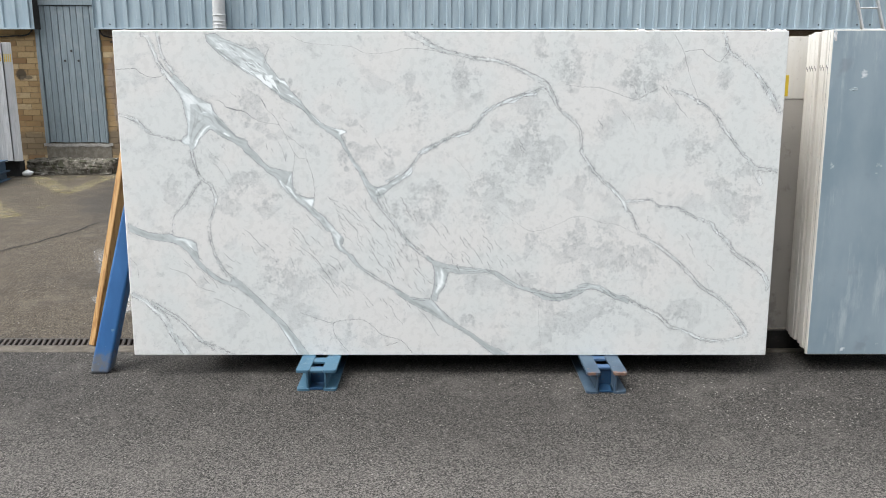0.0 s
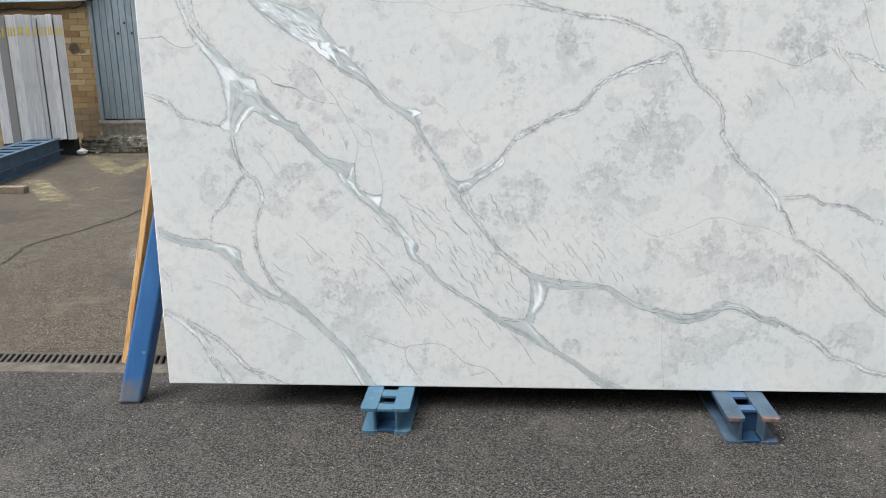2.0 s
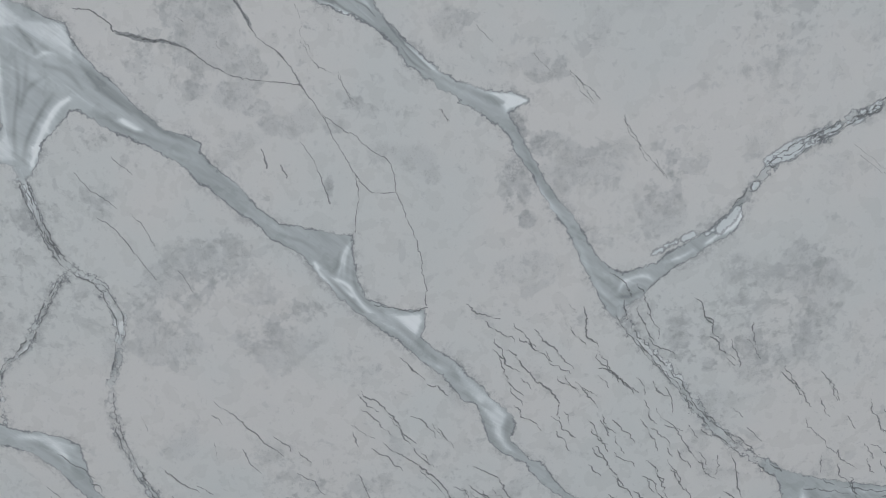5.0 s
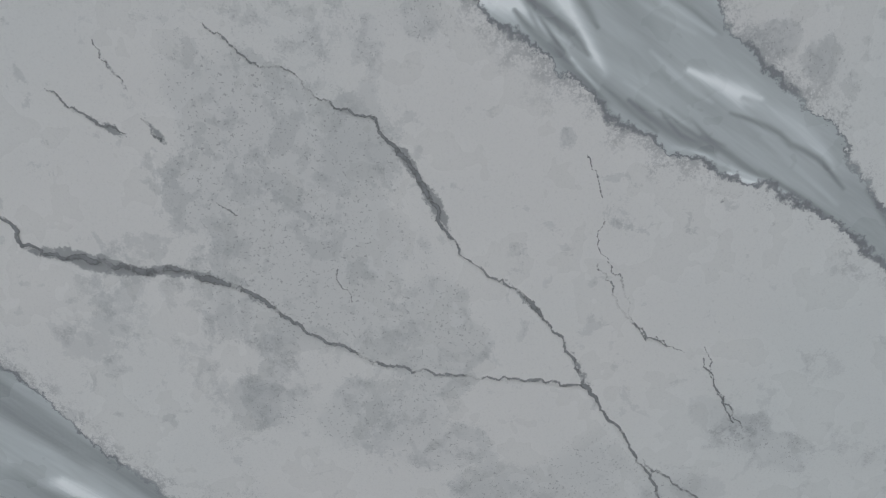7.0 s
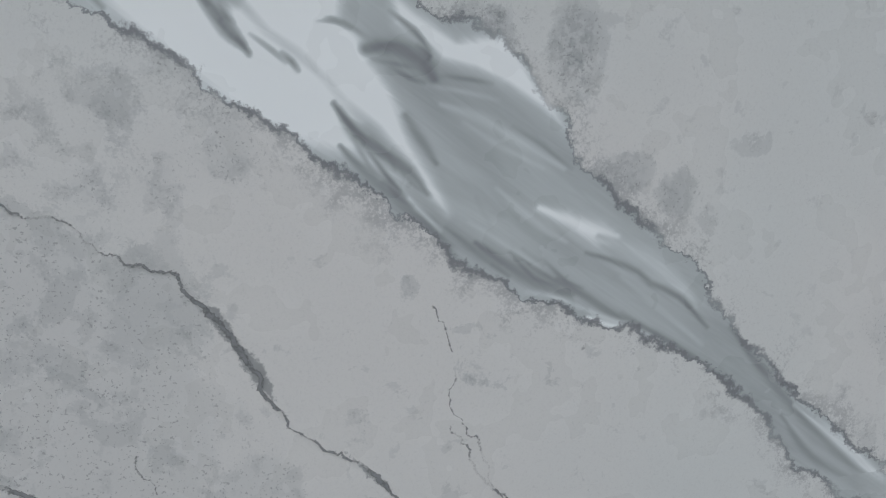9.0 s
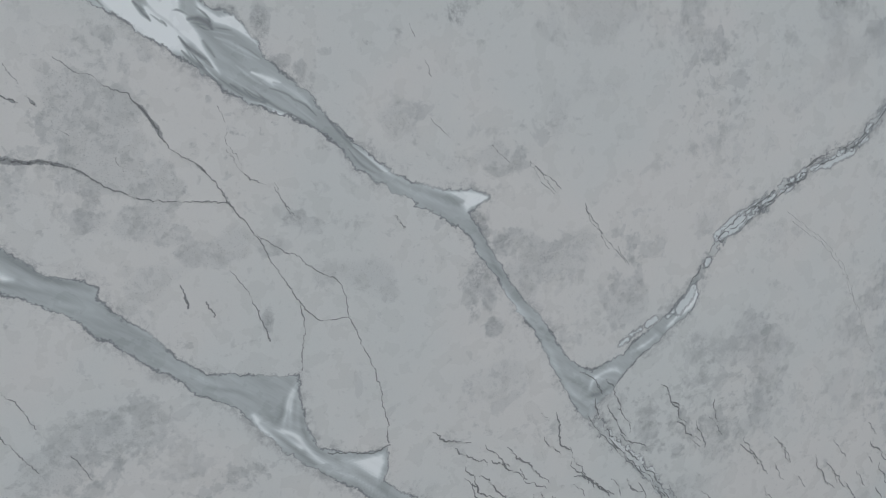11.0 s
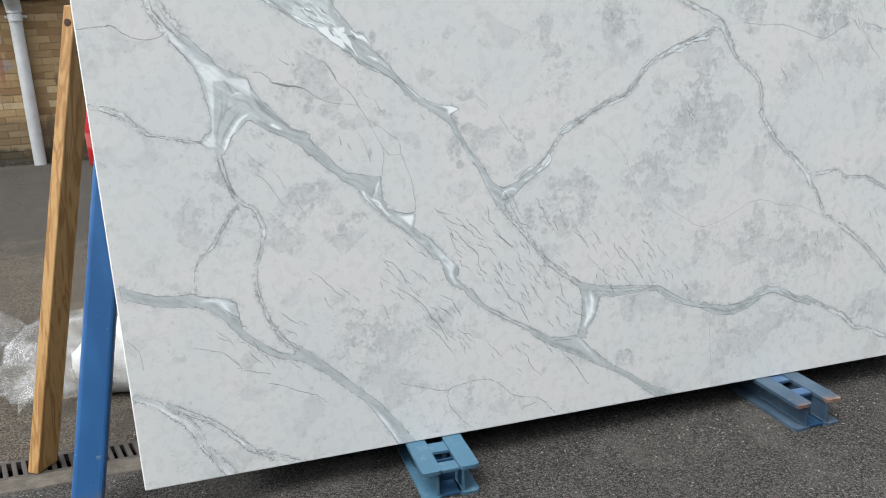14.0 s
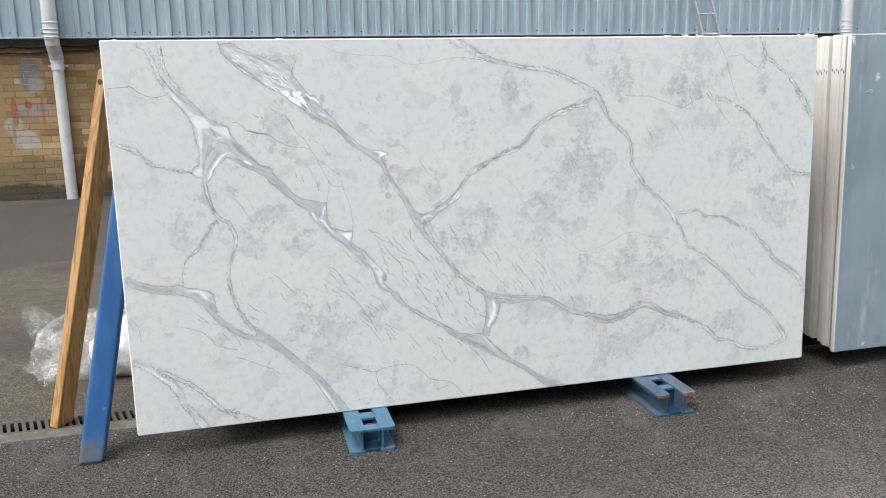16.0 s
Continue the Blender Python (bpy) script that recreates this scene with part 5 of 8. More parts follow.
vein_area((-73.3, 81.4), (-70.2, 79.8), (-66.6, 80.2), (-66.6, 77.6), (-67.3, 75.7), (-65.2, 73.3), (-62.4, 71.4), (-60.6, 69), (-58, 66.4), (-56.2, 63.9), (-53.3, 61.2), (-52.6, 58.9), (-53.7, 56.7), (-52, 54.5), (-50.6, 52.7), (-48.5, 51.8), (-46.9, 49.4), (-44.5, 46.1), (-41.6, 43.9), (-41.7, 42.4), (-43.9, 44.2), (-47.7, 46.9), (-49.9, 49.6), (-51.4, 51.9), (-54.9, 53.7), (-57.1, 56.3), (-58.2, 60.1), (-58.8, 62.7), (-61.6, 65.7), (-64, 69), (-67.2, 71), (-69.6, 73.5), (-72.2, 77), (-74.5, 79.7), (-75.7, 82.5))
vein((-43.8, 44.7, 14.6), (-40.2, 42.5, 18.2), (-35.7, 39.4, 16.9), (-31.1, 36.7, 19), (-26.4, 33.6, 24.7), (-21.7, 30.3, 36.2))
vein_area((-28, 35.1), (-25.6, 33.7), (-20.8, 30.6), (-15, 29.7), (-10.7, 29.6), (-8.2, 28), (-5.6, 25), (-1.3, 20.8), (4.1, 16), (11.5, 11.3), (19.2, 5.6), (30.1, 0.7), (22.1, 0.3), (19.2, 2.4), (13.4, 7.3), (5.9, 12.7), (-1.3, 16.6), (-8.3, 21.1), (-15.2, 24.6), (-20.9, 27.7), (-25.8, 31.1), (-28.8, 34.4))
streak(0.3, (-116.5, 118.3, 4.8), (-114.8, 117, 13.9), (-112.1, 115.3, 14.1), (-109.1, 112.6, 14.5), (-106.4, 110.3, 5.2))
streak(0.9, (-109, 111.6, 6.8), (-107.9, 110.6, 10.8), (-106.6, 110, 4.9))
streak(0.35, (-103.2, 106.7, 2.8), (-101.4, 106.2, 8.1), (-99.2, 105.3, 2.9))
streak(-0.55, (-112.8, 119.2, 3.2), (-109.9, 116, 9.4), (-107.4, 113.5, 9.6), (-103.8, 110.3, 9.9), (-99.1, 107.6, 3.5))
streak(-0.8, (-103.5, 109.9, 1.2), (-101.5, 108.9, 3.5), (-99.5, 108.5, 3.5), (-98.7, 107.5, 1.2))
streak(0.4, (-105.8, 111.1, 1.2), (-104.1, 109.1, 3.5), (-101.1, 108.1, 1.2))
streak(-0.35, (-112.5, 113.5, 2.3), (-109.5, 110.7, 6.8), (-106.1, 109.2, 6.9), (-103.3, 107.7, 2.5))
streak(0.5, (-96.1, 98.7, 1.3), (-93.1, 96.7, 3.8), (-90, 95.4, 1.4))
streak(-0.4, (-98.7, 106.9, 1.8), (-96.5, 103.8, 5.2), (-93.8, 100.5, 1.9))
streak(0.4, (-90.9, 97.1, 1.5), (-88, 94.3, 4.5), (-84.9, 91.7, 1.6))
streak(-0.5, (-89.1, 94, 1.8), (-87, 93, 5.1), (-84.4, 92, 5.2), (-82.3, 90.3, 1.8))
streak(0.95, (-77.4, 91.8, 1.8), (-78.6, 89.9, 5.3), (-79.3, 87.7, 5.3), (-79.9, 85.5, 1.9))
streak(0.7, (-77.2, 91, 1.4), (-77.6, 88.2, 4.1), (-77.8, 85.7, 1.5))
streak(0.95, (-83.1, 88.6, 5.9), (-82, 86.5, 13.1), (-79.9, 84.5, 15.7), (-78, 82.9, 12.2))
streak(-0.7, (-79.3, 89.6, 1.2), (-79.8, 87.7, 3.6), (-80.9, 86.8, 1.2))
streak(0.85, (-83.3, 88.7, 3.3), (-81.3, 86.2, 9.6), (-78.5, 84.9, 9.7), (-75.9, 80.7, 9.9), (-72.4, 77.7, 10.1), (-70.3, 76.6, 3.6))
streak(0.9, (-77.5, 91.7, 2), (-78.5, 88.8, 5.9), (-78.9, 86.1, 2.1))
streak(-0.65, (-82.3, 87.4, 1.8), (-79.3, 83.7, 5.2), (-76, 79.9, 5.4), (-71.8, 76, 5.5), (-67.5, 72.1, 2))
streak(-0.6, (-77.5, 88, 1.5), (-77, 84, 4.5), (-75, 81.4, 1.6))
pale_area(0.85, (-73.2, 80.3), (-70.7, 79.5), (-67.1, 79.7), (-67, 78.4), (-67.9, 76.5), (-68.2, 74.2), (-67, 72.2), (-69.2, 74.3), (-70.9, 76.1), (-72.4, 78.5))
streak(0.6, (-67.3, 72.2, 2), (-64.6, 70.1, 5.7), (-60.5, 65.5, 2))
streak(-0.5, (-66, 72.4, 2), (-63.1, 69.7, 5.7), (-59.4, 65.2, 2.1))
pale_area(0.72, (-62.5, 70.7), (-60.6, 68.3), (-57.7, 65.2), (-55.5, 63.1), (-54.1, 61.1), (-54.9, 58.4), (-54.3, 56), (-53, 54), (-54.4, 54.3), (-55.9, 56.8), (-56.8, 59.8), (-58.2, 62.5), (-60.7, 66.1))
streak(-0.8, (-57.6, 63.1, 3.1), (-56.8, 62.5, 3.1))
streak(0.6, (-77, 81.8, 2.3), (-74.8, 79.1, 6.6), (-71.8, 76.6, 2.4))
streak(-0.6, (-73.4, 80.4, 3.7), (-68.7, 75.3, 11), (-65.1, 71.3, 3.9))
streak(-0.7, (-53.3, 60.5, 2.6), (-54.1, 57.8, 7.6), (-52.9, 55.1, 2.7))
streak(-0.6, (-57.9, 60.1, 2.1), (-56.5, 56.2, 6), (-54.4, 54, 2.1))
streak(0.6, (-10.2, 28.5, 4.6), (-6.8, 24.8, 13.4), (-2.2, 19.4, 4.8))
streak(-0.55, (-24.9, 32, 3.7), (-18.4, 27.9, 11), (-10, 23.5, 11.4), (-3.1, 18.8, 4.1))
streak(0.3, (-21.7, 29.9, 3.2), (-15.1, 27.5, 9.3), (-8.3, 24.4, 3.3))
streak(-0.3, (2.3, 15.6, 8.4), (11.5, 9.6, 25.1), (21.1, 2.7, 9.2))
# the neck and the arm that runs on from the junction
vein_area((-10.9, 51.5), (-7.3, 48), (0.9, 46.2), (-0.2, 43.3), (-1.6, 40.7), (-2, 37.9), (-3.5, 34.7), (-6, 31.4), (-6.4, 28), (-10.9, 29.2), (-9.1, 32), (-8.3, 35.8), (-7.8, 39.8), (-8.1, 43.8), (-8.7, 46.8), (-11.8, 50.1))
vein_area((-8.4, 49.2), (-0.8, 46.9), (8, 45.6), (17.1, 44.7), (23.6, 43.4), (28.4, 39.9), (34.3, 36.4), (42.3, 34.1), (50.6, 32.1), (56.8, 32.4), (63.1, 34.8), (68.3, 37.2), (74.9, 36.4), (80.7, 32.8), (89, 29.2), (89.2, 27.1), (82.1, 29.6), (76.2, 33.6), (69.5, 34.8), (65.3, 32.3), (60.1, 29.7), (53.9, 28.3), (46.6, 28.9), (40.4, 32.8), (34.4, 34.5), (27.5, 37.4), (21.8, 41.7), (17.1, 42.9), (9.8, 42.3), (4.4, 41.9), (-0.8, 43.4), (-7.7, 46.1))
streak(0.85, (-4.6, 44.9, 8.3), (-4, 40.9, 24), (-4.8, 36.6, 24.2), (-7, 33.1, 8.5))
streak(-0.6, (-1.2, 42.2, 3.2), (-2, 37.6, 9.4), (-4.5, 33.3, 3.3))
streak(0.5, (0, 44.8, 3.9), (8, 44.4, 11.4), (16.2, 43.9, 4.1))
streak(0.6, (64.4, 33.8, 4.8), (71.2, 35.7, 13.8), (79.6, 32.7, 5))
streak(-0.45, (40.3, 33.8, 4.5), (51.7, 29.9, 13.3), (59.5, 30.6, 4.8))
streak(-0.5, (-7.4, 43.6, 2.5), (-7.2, 37.2, 7.4), (-8.4, 33.4, 2.6))
streak(0.35, (26.5, 39.3, 3.5), (34.3, 35.5, 10.4), (44.4, 32.2, 3.8))
# the vein of the lower corner and its stem
vein_area((-158.7, 67.5), (-153.9, 65.1), (-148.3, 62.9), (-142.3, 62.2), (-138.6, 62.6), (-136.8, 61.6), (-132.6, 60.2), (-128.2, 59.4), (-125.5, 57.8), (-125.1, 54.4), (-124.5, 49), (-122.2, 46.2), (-118.6, 43.1), (-114.2, 39.7), (-108.8, 37.7), (-105.5, 36.1), (-106.4, 34.7), (-108.4, 35.7), (-113.2, 37.1), (-117.7, 39.5), (-121.4, 42.5), (-125, 45.8), (-127.7, 49.7), (-129.9, 52.9), (-133.3, 56.1), (-137.4, 58), (-141.7, 58.6), (-147.7, 59.2), (-153.4, 61.4), (-158.3, 63.5))
streak(0.8, (-136.3, 59.5, 4.3), (-131.5, 59.1, 12.4), (-128.6, 56.4, 12.6), (-128, 53.1, 4.5))
streak(-0.55, (-125.9, 48.6, 2.5), (-121.2, 44, 7.4), (-114.3, 38.8, 2.7))
streak(0.4, (-126.4, 49.4, 2), (-121.8, 44.6, 5.9), (-115.6, 39.6, 2.1))
streak(-0.35, (-157.4, 65, 4.4), (-149.7, 61.7, 13.1), (-140.3, 59.8, 4.7))
vein_area((-107.8, 41), (-104.2, 38.1), (-98.1, 32.1), (-91, 25), (-83.9, 17.9), (-76.8, 8.6), (-71.1, 0.2), (-69.6, -1.9), (-76.2, -1.9), (-77.3, 0.2), (-82.5, 9.6), (-87.7, 17.9), (-94, 24), (-100.2, 30.1), (-107.3, 35.7), (-110, 37.1))
streak(0.75, (-86.8, 17.9, 5.4), (-81, 8.6, 15.6), (-76.1, -0.4, 5.5))
streak(-0.4, (-103.5, 35.7, 3.9), (-94.6, 27.6, 11.3), (-84, 15.4, 11.6), (-74.8, 2.3, 4.1))
streak(0.4, (-100, 32.5, 2.6), (-91.1, 23.6, 7.6), (-82.2, 13.8, 2.7))
# the fork of pale and grey swirls
vein_area((-132.6, 140.3), (-129.6, 137.2), (-127.3, 134.6), (-125, 132.5), (-123.1, 129.8), (-121.4, 128.6), (-119.6, 127.8), (-117.4, 126.5), (-114.8, 125.5), (-114.1, 122.8), (-112.1, 119.4), (-109.6, 115.9), (-107.4, 113.1), (-114.7, 113.1), (-116.5, 113.2), (-119.2, 110.5), (-121.3, 108.9), (-122.6, 106), (-124, 104), (-125.2, 103.7), (-126.1, 105.4), (-128.4, 105.9), (-130.4, 107.5), (-128.9, 110.1), (-127.1, 110.7), (-126.6, 114.6), (-127.1, 118.1), (-127.9, 122.6), (-128.7, 126.7), (-129.9, 130.1), (-132.7, 135))
pale_area(0.25, (-132.6, 140.3), (-129.6, 137.2), (-127.3, 134.6), (-125, 132.5), (-123.1, 129.8), (-121.4, 128.6), (-119.6, 127.8), (-117.4, 126.5), (-114.8, 125.5), (-114.1, 122.8), (-112.1, 119.4), (-109.6, 115.9), (-107.4, 113.1), (-114.7, 113.1), (-116.5, 113.2), (-119.2, 110.5), (-121.3, 108.9), (-122.6, 106), (-124, 104), (-125.2, 103.7), (-126.1, 105.4), (-128.4, 105.9), (-130.4, 107.5), (-128.9, 110.1), (-127.1, 110.7), (-126.6, 114.6), (-127.1, 118.1), (-127.9, 122.6), (-128.7, 126.7), (-129.9, 130.1), (-132.7, 135))
pale_area(0.72, (-131.8, 135), (-129.5, 132.8), (-127.1, 130.8), (-123.6, 129.6), (-122.5, 128), (-120.4, 126.2), (-117.5, 125.7), (-115.4, 125.3), (-114.5, 123.2), (-114.5, 120), (-116.3, 121.2), (-118.9, 123.3), (-121.5, 125.3), (-124.9, 125.4), (-124.9, 121.3), (-125.5, 116.1), (-126.1, 110.8), (-125.9, 106.4), (-128.4, 106.4), (-129.6, 107.8), (-127, 109.9), (-126.3, 115.1), (-126.4, 119.3), (-127, 124), (-127.9, 126.7), (-129.2, 129.6))
streak(-0.5, (-121.7, 125.1, 3), (-120.4, 123.4, 8.7), (-119.7, 121.6, 3.1))
streak(0.75, (-120.2, 120.8, 2.4), (-117.8, 121.6, 6.9), (-115.5, 120.3, 2.4))
streak(-0.35, (-118.6, 119.8, 3.4), (-115.8, 118.7, 10), (-114.1, 116.4, 3.5))
streak(0.9, (-116.2, 115, 4.6), (-118.1, 113.9, 13.1), (-120, 111.7, 13.1), (-122, 108.7, 13.2), (-123.8, 105, 4.6))
streak(0.4, (-121.8, 115.6, 2.4), (-118.9, 118, 6.9), (-116.4, 118, 2.4))
streak(-0.6, (-123.2, 114.7, 1.4), (-121.6, 116.9, 3.9), (-118.8, 118.3, 1.4))
streak(-0.6, (-118.3, 115.8, 1.7), (-120.7, 113.2, 5), (-123.4, 109.4, 5), (-124.7, 106.3, 1.8))
streak(-0.5, (-122.8, 121, 1.7), (-123.2, 116.9, 4.9), (-124.9, 111.7, 5), (-125.7, 107.5, 1.8))
streak(-0.55, (-121.1, 120.9, 1.4), (-122.3, 116.8, 3.9), (-124, 112.7, 1.4))
streak(0.2, (-124, 122.2, 4), (-124.9, 116, 11.7), (-125.4, 111.8, 4.2))
streak(-0.45, (-113.6, 119.6, 4.2), (-111.1, 116, 12.3), (-107.5, 112.7, 4.4))
streak(0.9, (-109.5, 111.6, 4), (-107.3, 110.2, 4.1))
streak(-0.3, (-126.7, 133.1, 3.2), (-124.3, 130.9, 9.2), (-121.8, 129, 3.3))
streak(0.6, (-114.8, 115.4, 2.8), (-111.6, 112.8, 2.9))
# its stem towards the top edge
vein((-146, 157.7, 23.9), (-143.1, 155.8, 28.7), (-141.6, 151.9, 26.4), (-139.9, 147, 26.5), (-137.8, 142.7, 29), (-135, 138.5, 34), (-131.7, 134.8, 43.9), (-128.1, 129.9, 44))
vein((-139.1, 159.6, 21.5), (-138.1, 154.8, 19.2), (-137.9, 150.4, 19.3), (-135.7, 145.1, 21.8), (-132.6, 140.7, 19.4))
streak(0.55, (-143.9, 155.3, 14.4), (-142, 150, 14.4), (-140, 145.1, 14.5), (-137.2, 140.7, 19.4), (-133.6, 136.5, 21.9), (-129.8, 132.3, 22))
# thick dark runs of the thin lines
dark_area((-91.1, 127.9), (-90.4, 127.6), (-89.9, 126.8), (-89.3, 125.9), (-88.9, 125), (-88.6, 124), (-88.6, 123), (-88.8, 123.6), (-89.3, 124.3), (-89.8, 125.2), (-90.2, 126.1), (-90.5, 126.8))
dark_area((-108.3, 124), (-106.7, 124), (-105.4, 123.7), (-104.3, 123.4), (-103.5, 122.9), (-101.7, 122.7), (-100.1, 122.5), (-99.1, 121.9), (-99.9, 121.9), (-101.7, 122.2), (-103.3, 122.3), (-104.6, 122.4), (-105.9, 122.9), (-107.1, 123.4), (-108.1, 123.7))
dark_area((-86.2, 121.2), (-85.4, 120.4), (-84.7, 119.4), (-85.5, 120))
dark_area((-83.3, 117.4), (-82.8, 116.6), (-82.2, 115.5), (-82.9, 115.9), (-83.3, 116.8))
dark_area((-98.2, 121.2), (-97.5, 120.8), (-97.6, 120.6), (-98, 120.8))
dark_area((-105.5, 131), (-104.9, 130.3), (-103.6, 129.7), (-103, 129.4), (-102.4, 128.7), (-103, 128.8), (-103.9, 129.5), (-104.9, 130.1))
dark_area((-101.6, 129.6), (-101, 128.9), (-100.8, 128.3), (-101.3, 128.8))
dark_area((-103.1, 132.6), (-102.6, 131.7), (-102.1, 130.8), (-102.7, 131.6))
dark_area((-76.8, 124.5), (-76.4, 124.5), (-76.3, 124.3), (-76.6, 124.1), (-76.8, 124.3))
# pale chips strung along the rising branch
chip((-15.1, 102, 15), (-12.1, 103.5, 24.2), (-9, 105.1, 18.2))
chip((-7.4, 106, 9.1), (-5.8, 106.6, 10.7))
chip((-4.2, 107.1, 7.7), (-2.6, 107.6, 9.2))
chip((-1.6, 108.6, 7.7), (-0.3, 109.8, 9.3))
chip((1, 110, 7.7), (4.4, 110.7, 12.5), (8.5, 111.7, 7.9))
chip((9.5, 112.7, 6.3), (10.8, 113.4, 7.9))
chip((14.8, 120.1, 9.5), (15.7, 121.1, 11))
chip((16.5, 122.4, 9.4), (17.8, 123.3, 11))
chip((19.5, 123.8, 7.9), (21.2, 124.7, 11.1))
chip((22.9, 125.4, 11.2), (25.3, 126.3, 12.8))
chip((26.3, 126.3, 12.9), (29.6, 127.1, 19.5), (33.2, 128.5, 14.7))
chip((35.6, 129.5, 8.2), (41, 130.3, 10))
chip((-27, 90.5, 7.5), (-25.5, 91.1, 9))
chip((-29.5, 89.5, 5.9), (-28.2, 90, 7.5))
chip((-23.7, 91.1, 6), (-22.7, 91.7, 7.6))
chip((-21.8, 91.7, 12.1), (-20.2, 93.4, 15.1), (-19.2, 94.9, 7.6))
chip((-31.3, 88.4, 5.9), (-30.4, 88.8, 5.9))
# clouding: centre, half widths and strength
clouds((-97.8, 88.8, 7.1, 3.6, 0.9), (-102.9, 85.4, 5.9, 4.7, 0.9), (-109.1, 81.7, 4.7, 4.1, 0.6), (-91.4, 75.8, 4.4, 4.4, 0.9), (-93.7, 85, 4.9, 3.7, 0.7), (-85.8, 81.1, 3.2, 2.5, 0.7), (-106.5, 76.3, 4.8, 3.6, 0.6), (-119.4, 97.7, 4.3, 2.7, 0.7), (-129, 94.7, 4.2, 6.3, 0.6), (-134, 84.2, 4.3, 4.3, 0.6), (-138.1, 78, 3.2, 3.2, 0.5), (-127.1, 76.9, 3.4, 3.4, 0.5), (-41.9, 101.9, 4.1, 3, 0.9), (-38.4, 91.6, 3.6, 3.6, 0.9), (-31, 94.6, 2.9, 4.4, 0.7), (-29, 103.6, 2.9, 4.3, 0.5), (-13.4, 120.2, 4.3, 8.6, 0.6), (-14.6, 128, 4.9, 4.9, 0.7))
clouds((-18, 116.8, 3.6, 4.3, 0.5), (-5.6, 126.1, 4.3, 2.9, 0.4), (36.2, 110.5, 8.7, 10.4, 0.7), (34.6, 100.5, 10.6, 10.6, 0.9), (42.1, 96.7, 9.1, 9.1, 0.9), (22, 114.6, 4.1, 4.9, 0.7), (27.6, 89.6, 7.1, 7.1, 0.7), (15.2, 88.3, 6.9, 5.2, 0.8), (20.5, 83.1, 7.1, 5.3, 0.7), (-8.3, 84.4, 4.8, 4.8, 0.8), (-16.4, 81.4, 4.8, 3.2, 0.8), (-27.4, 77.5, 6.2, 3.9, 0.8), (-6.9, 74.1, 6.7, 4.2, 0.8), (11.7, 72.4, 10.7, 7.1, 0.6), (26.1, 66.9, 7.5, 5.6, 0.5), (57.6, 58.2, 4.2, 8.4, 0.6), (65.8, 92.4, 6, 7.9, 0.6), (72.4, 113.2, 3.9, 5.8, 0.7))
clouds((-57.5, 80, 4.2, 2.8, 0.6), (-42.3, 77.3, 3.7, 2.2, 0.6), (-79.6, 70.8, 3.4, 3.4, 0.6), (-82.8, 42.6, 4.4, 5.8, 0.6), (-92, 52, 4.1, 4.1, 0.5), (7.8, 18.4, 2.4, 2, 0.9), (9.8, 39.7, 5.8, 5.8, 0.4), (22.9, 26.6, 6.2, 6.2, 0.3))
clouds((-83.3, 98, 1.5, 1.3, 0.9), (-79.9, 100.4, 0.7, 1.6, 1.2), (-52.9, 101.8, 1.5, 2.5, 1.1), (-53.4, 97.5, 1, 2.1, 1), (-50.9, 98.5, 1, 2.1, 0.8), (-50.7, 94.6, 1.2, 1.2, 1), (-52.1, 109.5, 1.3, 1.3, 1), (-47.5, 106.2, 2.2, 1.4, 0.9), (-41.7, 102.6, 2.3, 2.1, 1), (-40.7, 98.1, 1.8, 1.4, 0.6), (-39, 96.3, 1.4, 1.2, 0.7), (-47.8, 116.9, 2.8, 1.5, 0.8), (-59.5, 123.7, 1.7, 1.4, 0.6), (-75.7, 112.8, 1.5, 1, 0.9), (-68.7, 111.2, 2.6, 0.8, 0.6), (-73.2, 112, 1.8, 0.7, 0.6), (-104.7, 119.8, 2.5, 2.8, 0.7), (-96.9, 125.6, 1.8, 3.1, 0.7))
clouds((-98.2, 116.9, 2.1, 2.6, 0.6), (-93.9, 115.5, 0.8, 1, 0.7), (-91.6, 113.7, 1.5, 0.9, 0.8), (-87.6, 110.8, 1.5, 0.9, 0.8), (-85.1, 108.8, 1, 0.8, 0.8), (-108.3, 105.7, 2, 1.5, 0.7), (-113.9, 109.3, 2.4, 1.5, 0.9), (-116.2, 98.6, 3.1, 2.6, 0.7), (-98.8, 87.2, 3.5, 2.6, 0.9), (-95.5, 86.1, 3.5, 2.6, 0.9), (-101.2, 89.9, 2.3, 1.7, 0.5), (-89.7, 88.1, 2.3, 1.7, 0.5), (-64.7, 101.5, 0.6, 0.6, 0.7), (-73, 104.6, 1.1, 1.1, 0.5), (-80.8, 123.9, 0.9, 0.9, 0.8), (-83.3, 122.1, 0.8, 0.7, 0.6))
clouds((-93.7, 134.2, 2, 1.6, 0.8), (-89.7, 133.1, 1.1, 0.9, 0.6), (-90.9, 136, 1.1, 0.6, 0.8), (-88.5, 135.3, 0.7, 0.4, 0.6), (-95.8, 127.8, 2.3, 1.2, 0.6), (-93.2, 125.8, 1.6, 1, 0.5), (-76.6, 135.8, 0.9, 1.6, 1.25), (-79.9, 137.1, 1.2, 0.7, 1.1), (-74.7, 131.2, 1, 0.7, 1.1), (-72.7, 130.2, 0.9, 0.9, 0.8), (-71.3, 129.2, 0.7, 0.6, 0.5), (-81.2, 124.3, 0.9, 0.6, 0.8), (-83.3, 127.6, 0.4, 0.5, 0.9), (-64.5, 132.7, 0.5, 0.4, 0.8), (-69.7, 132, 0.8, 0.5, 0.7), (-84.1, 123.3, 0.8, 0.7, 0.6), (-84.6, 131.2, 0.3, 0.2, 0.7), (-77.8, 123.1, 0.4, 0.2, 0.7))
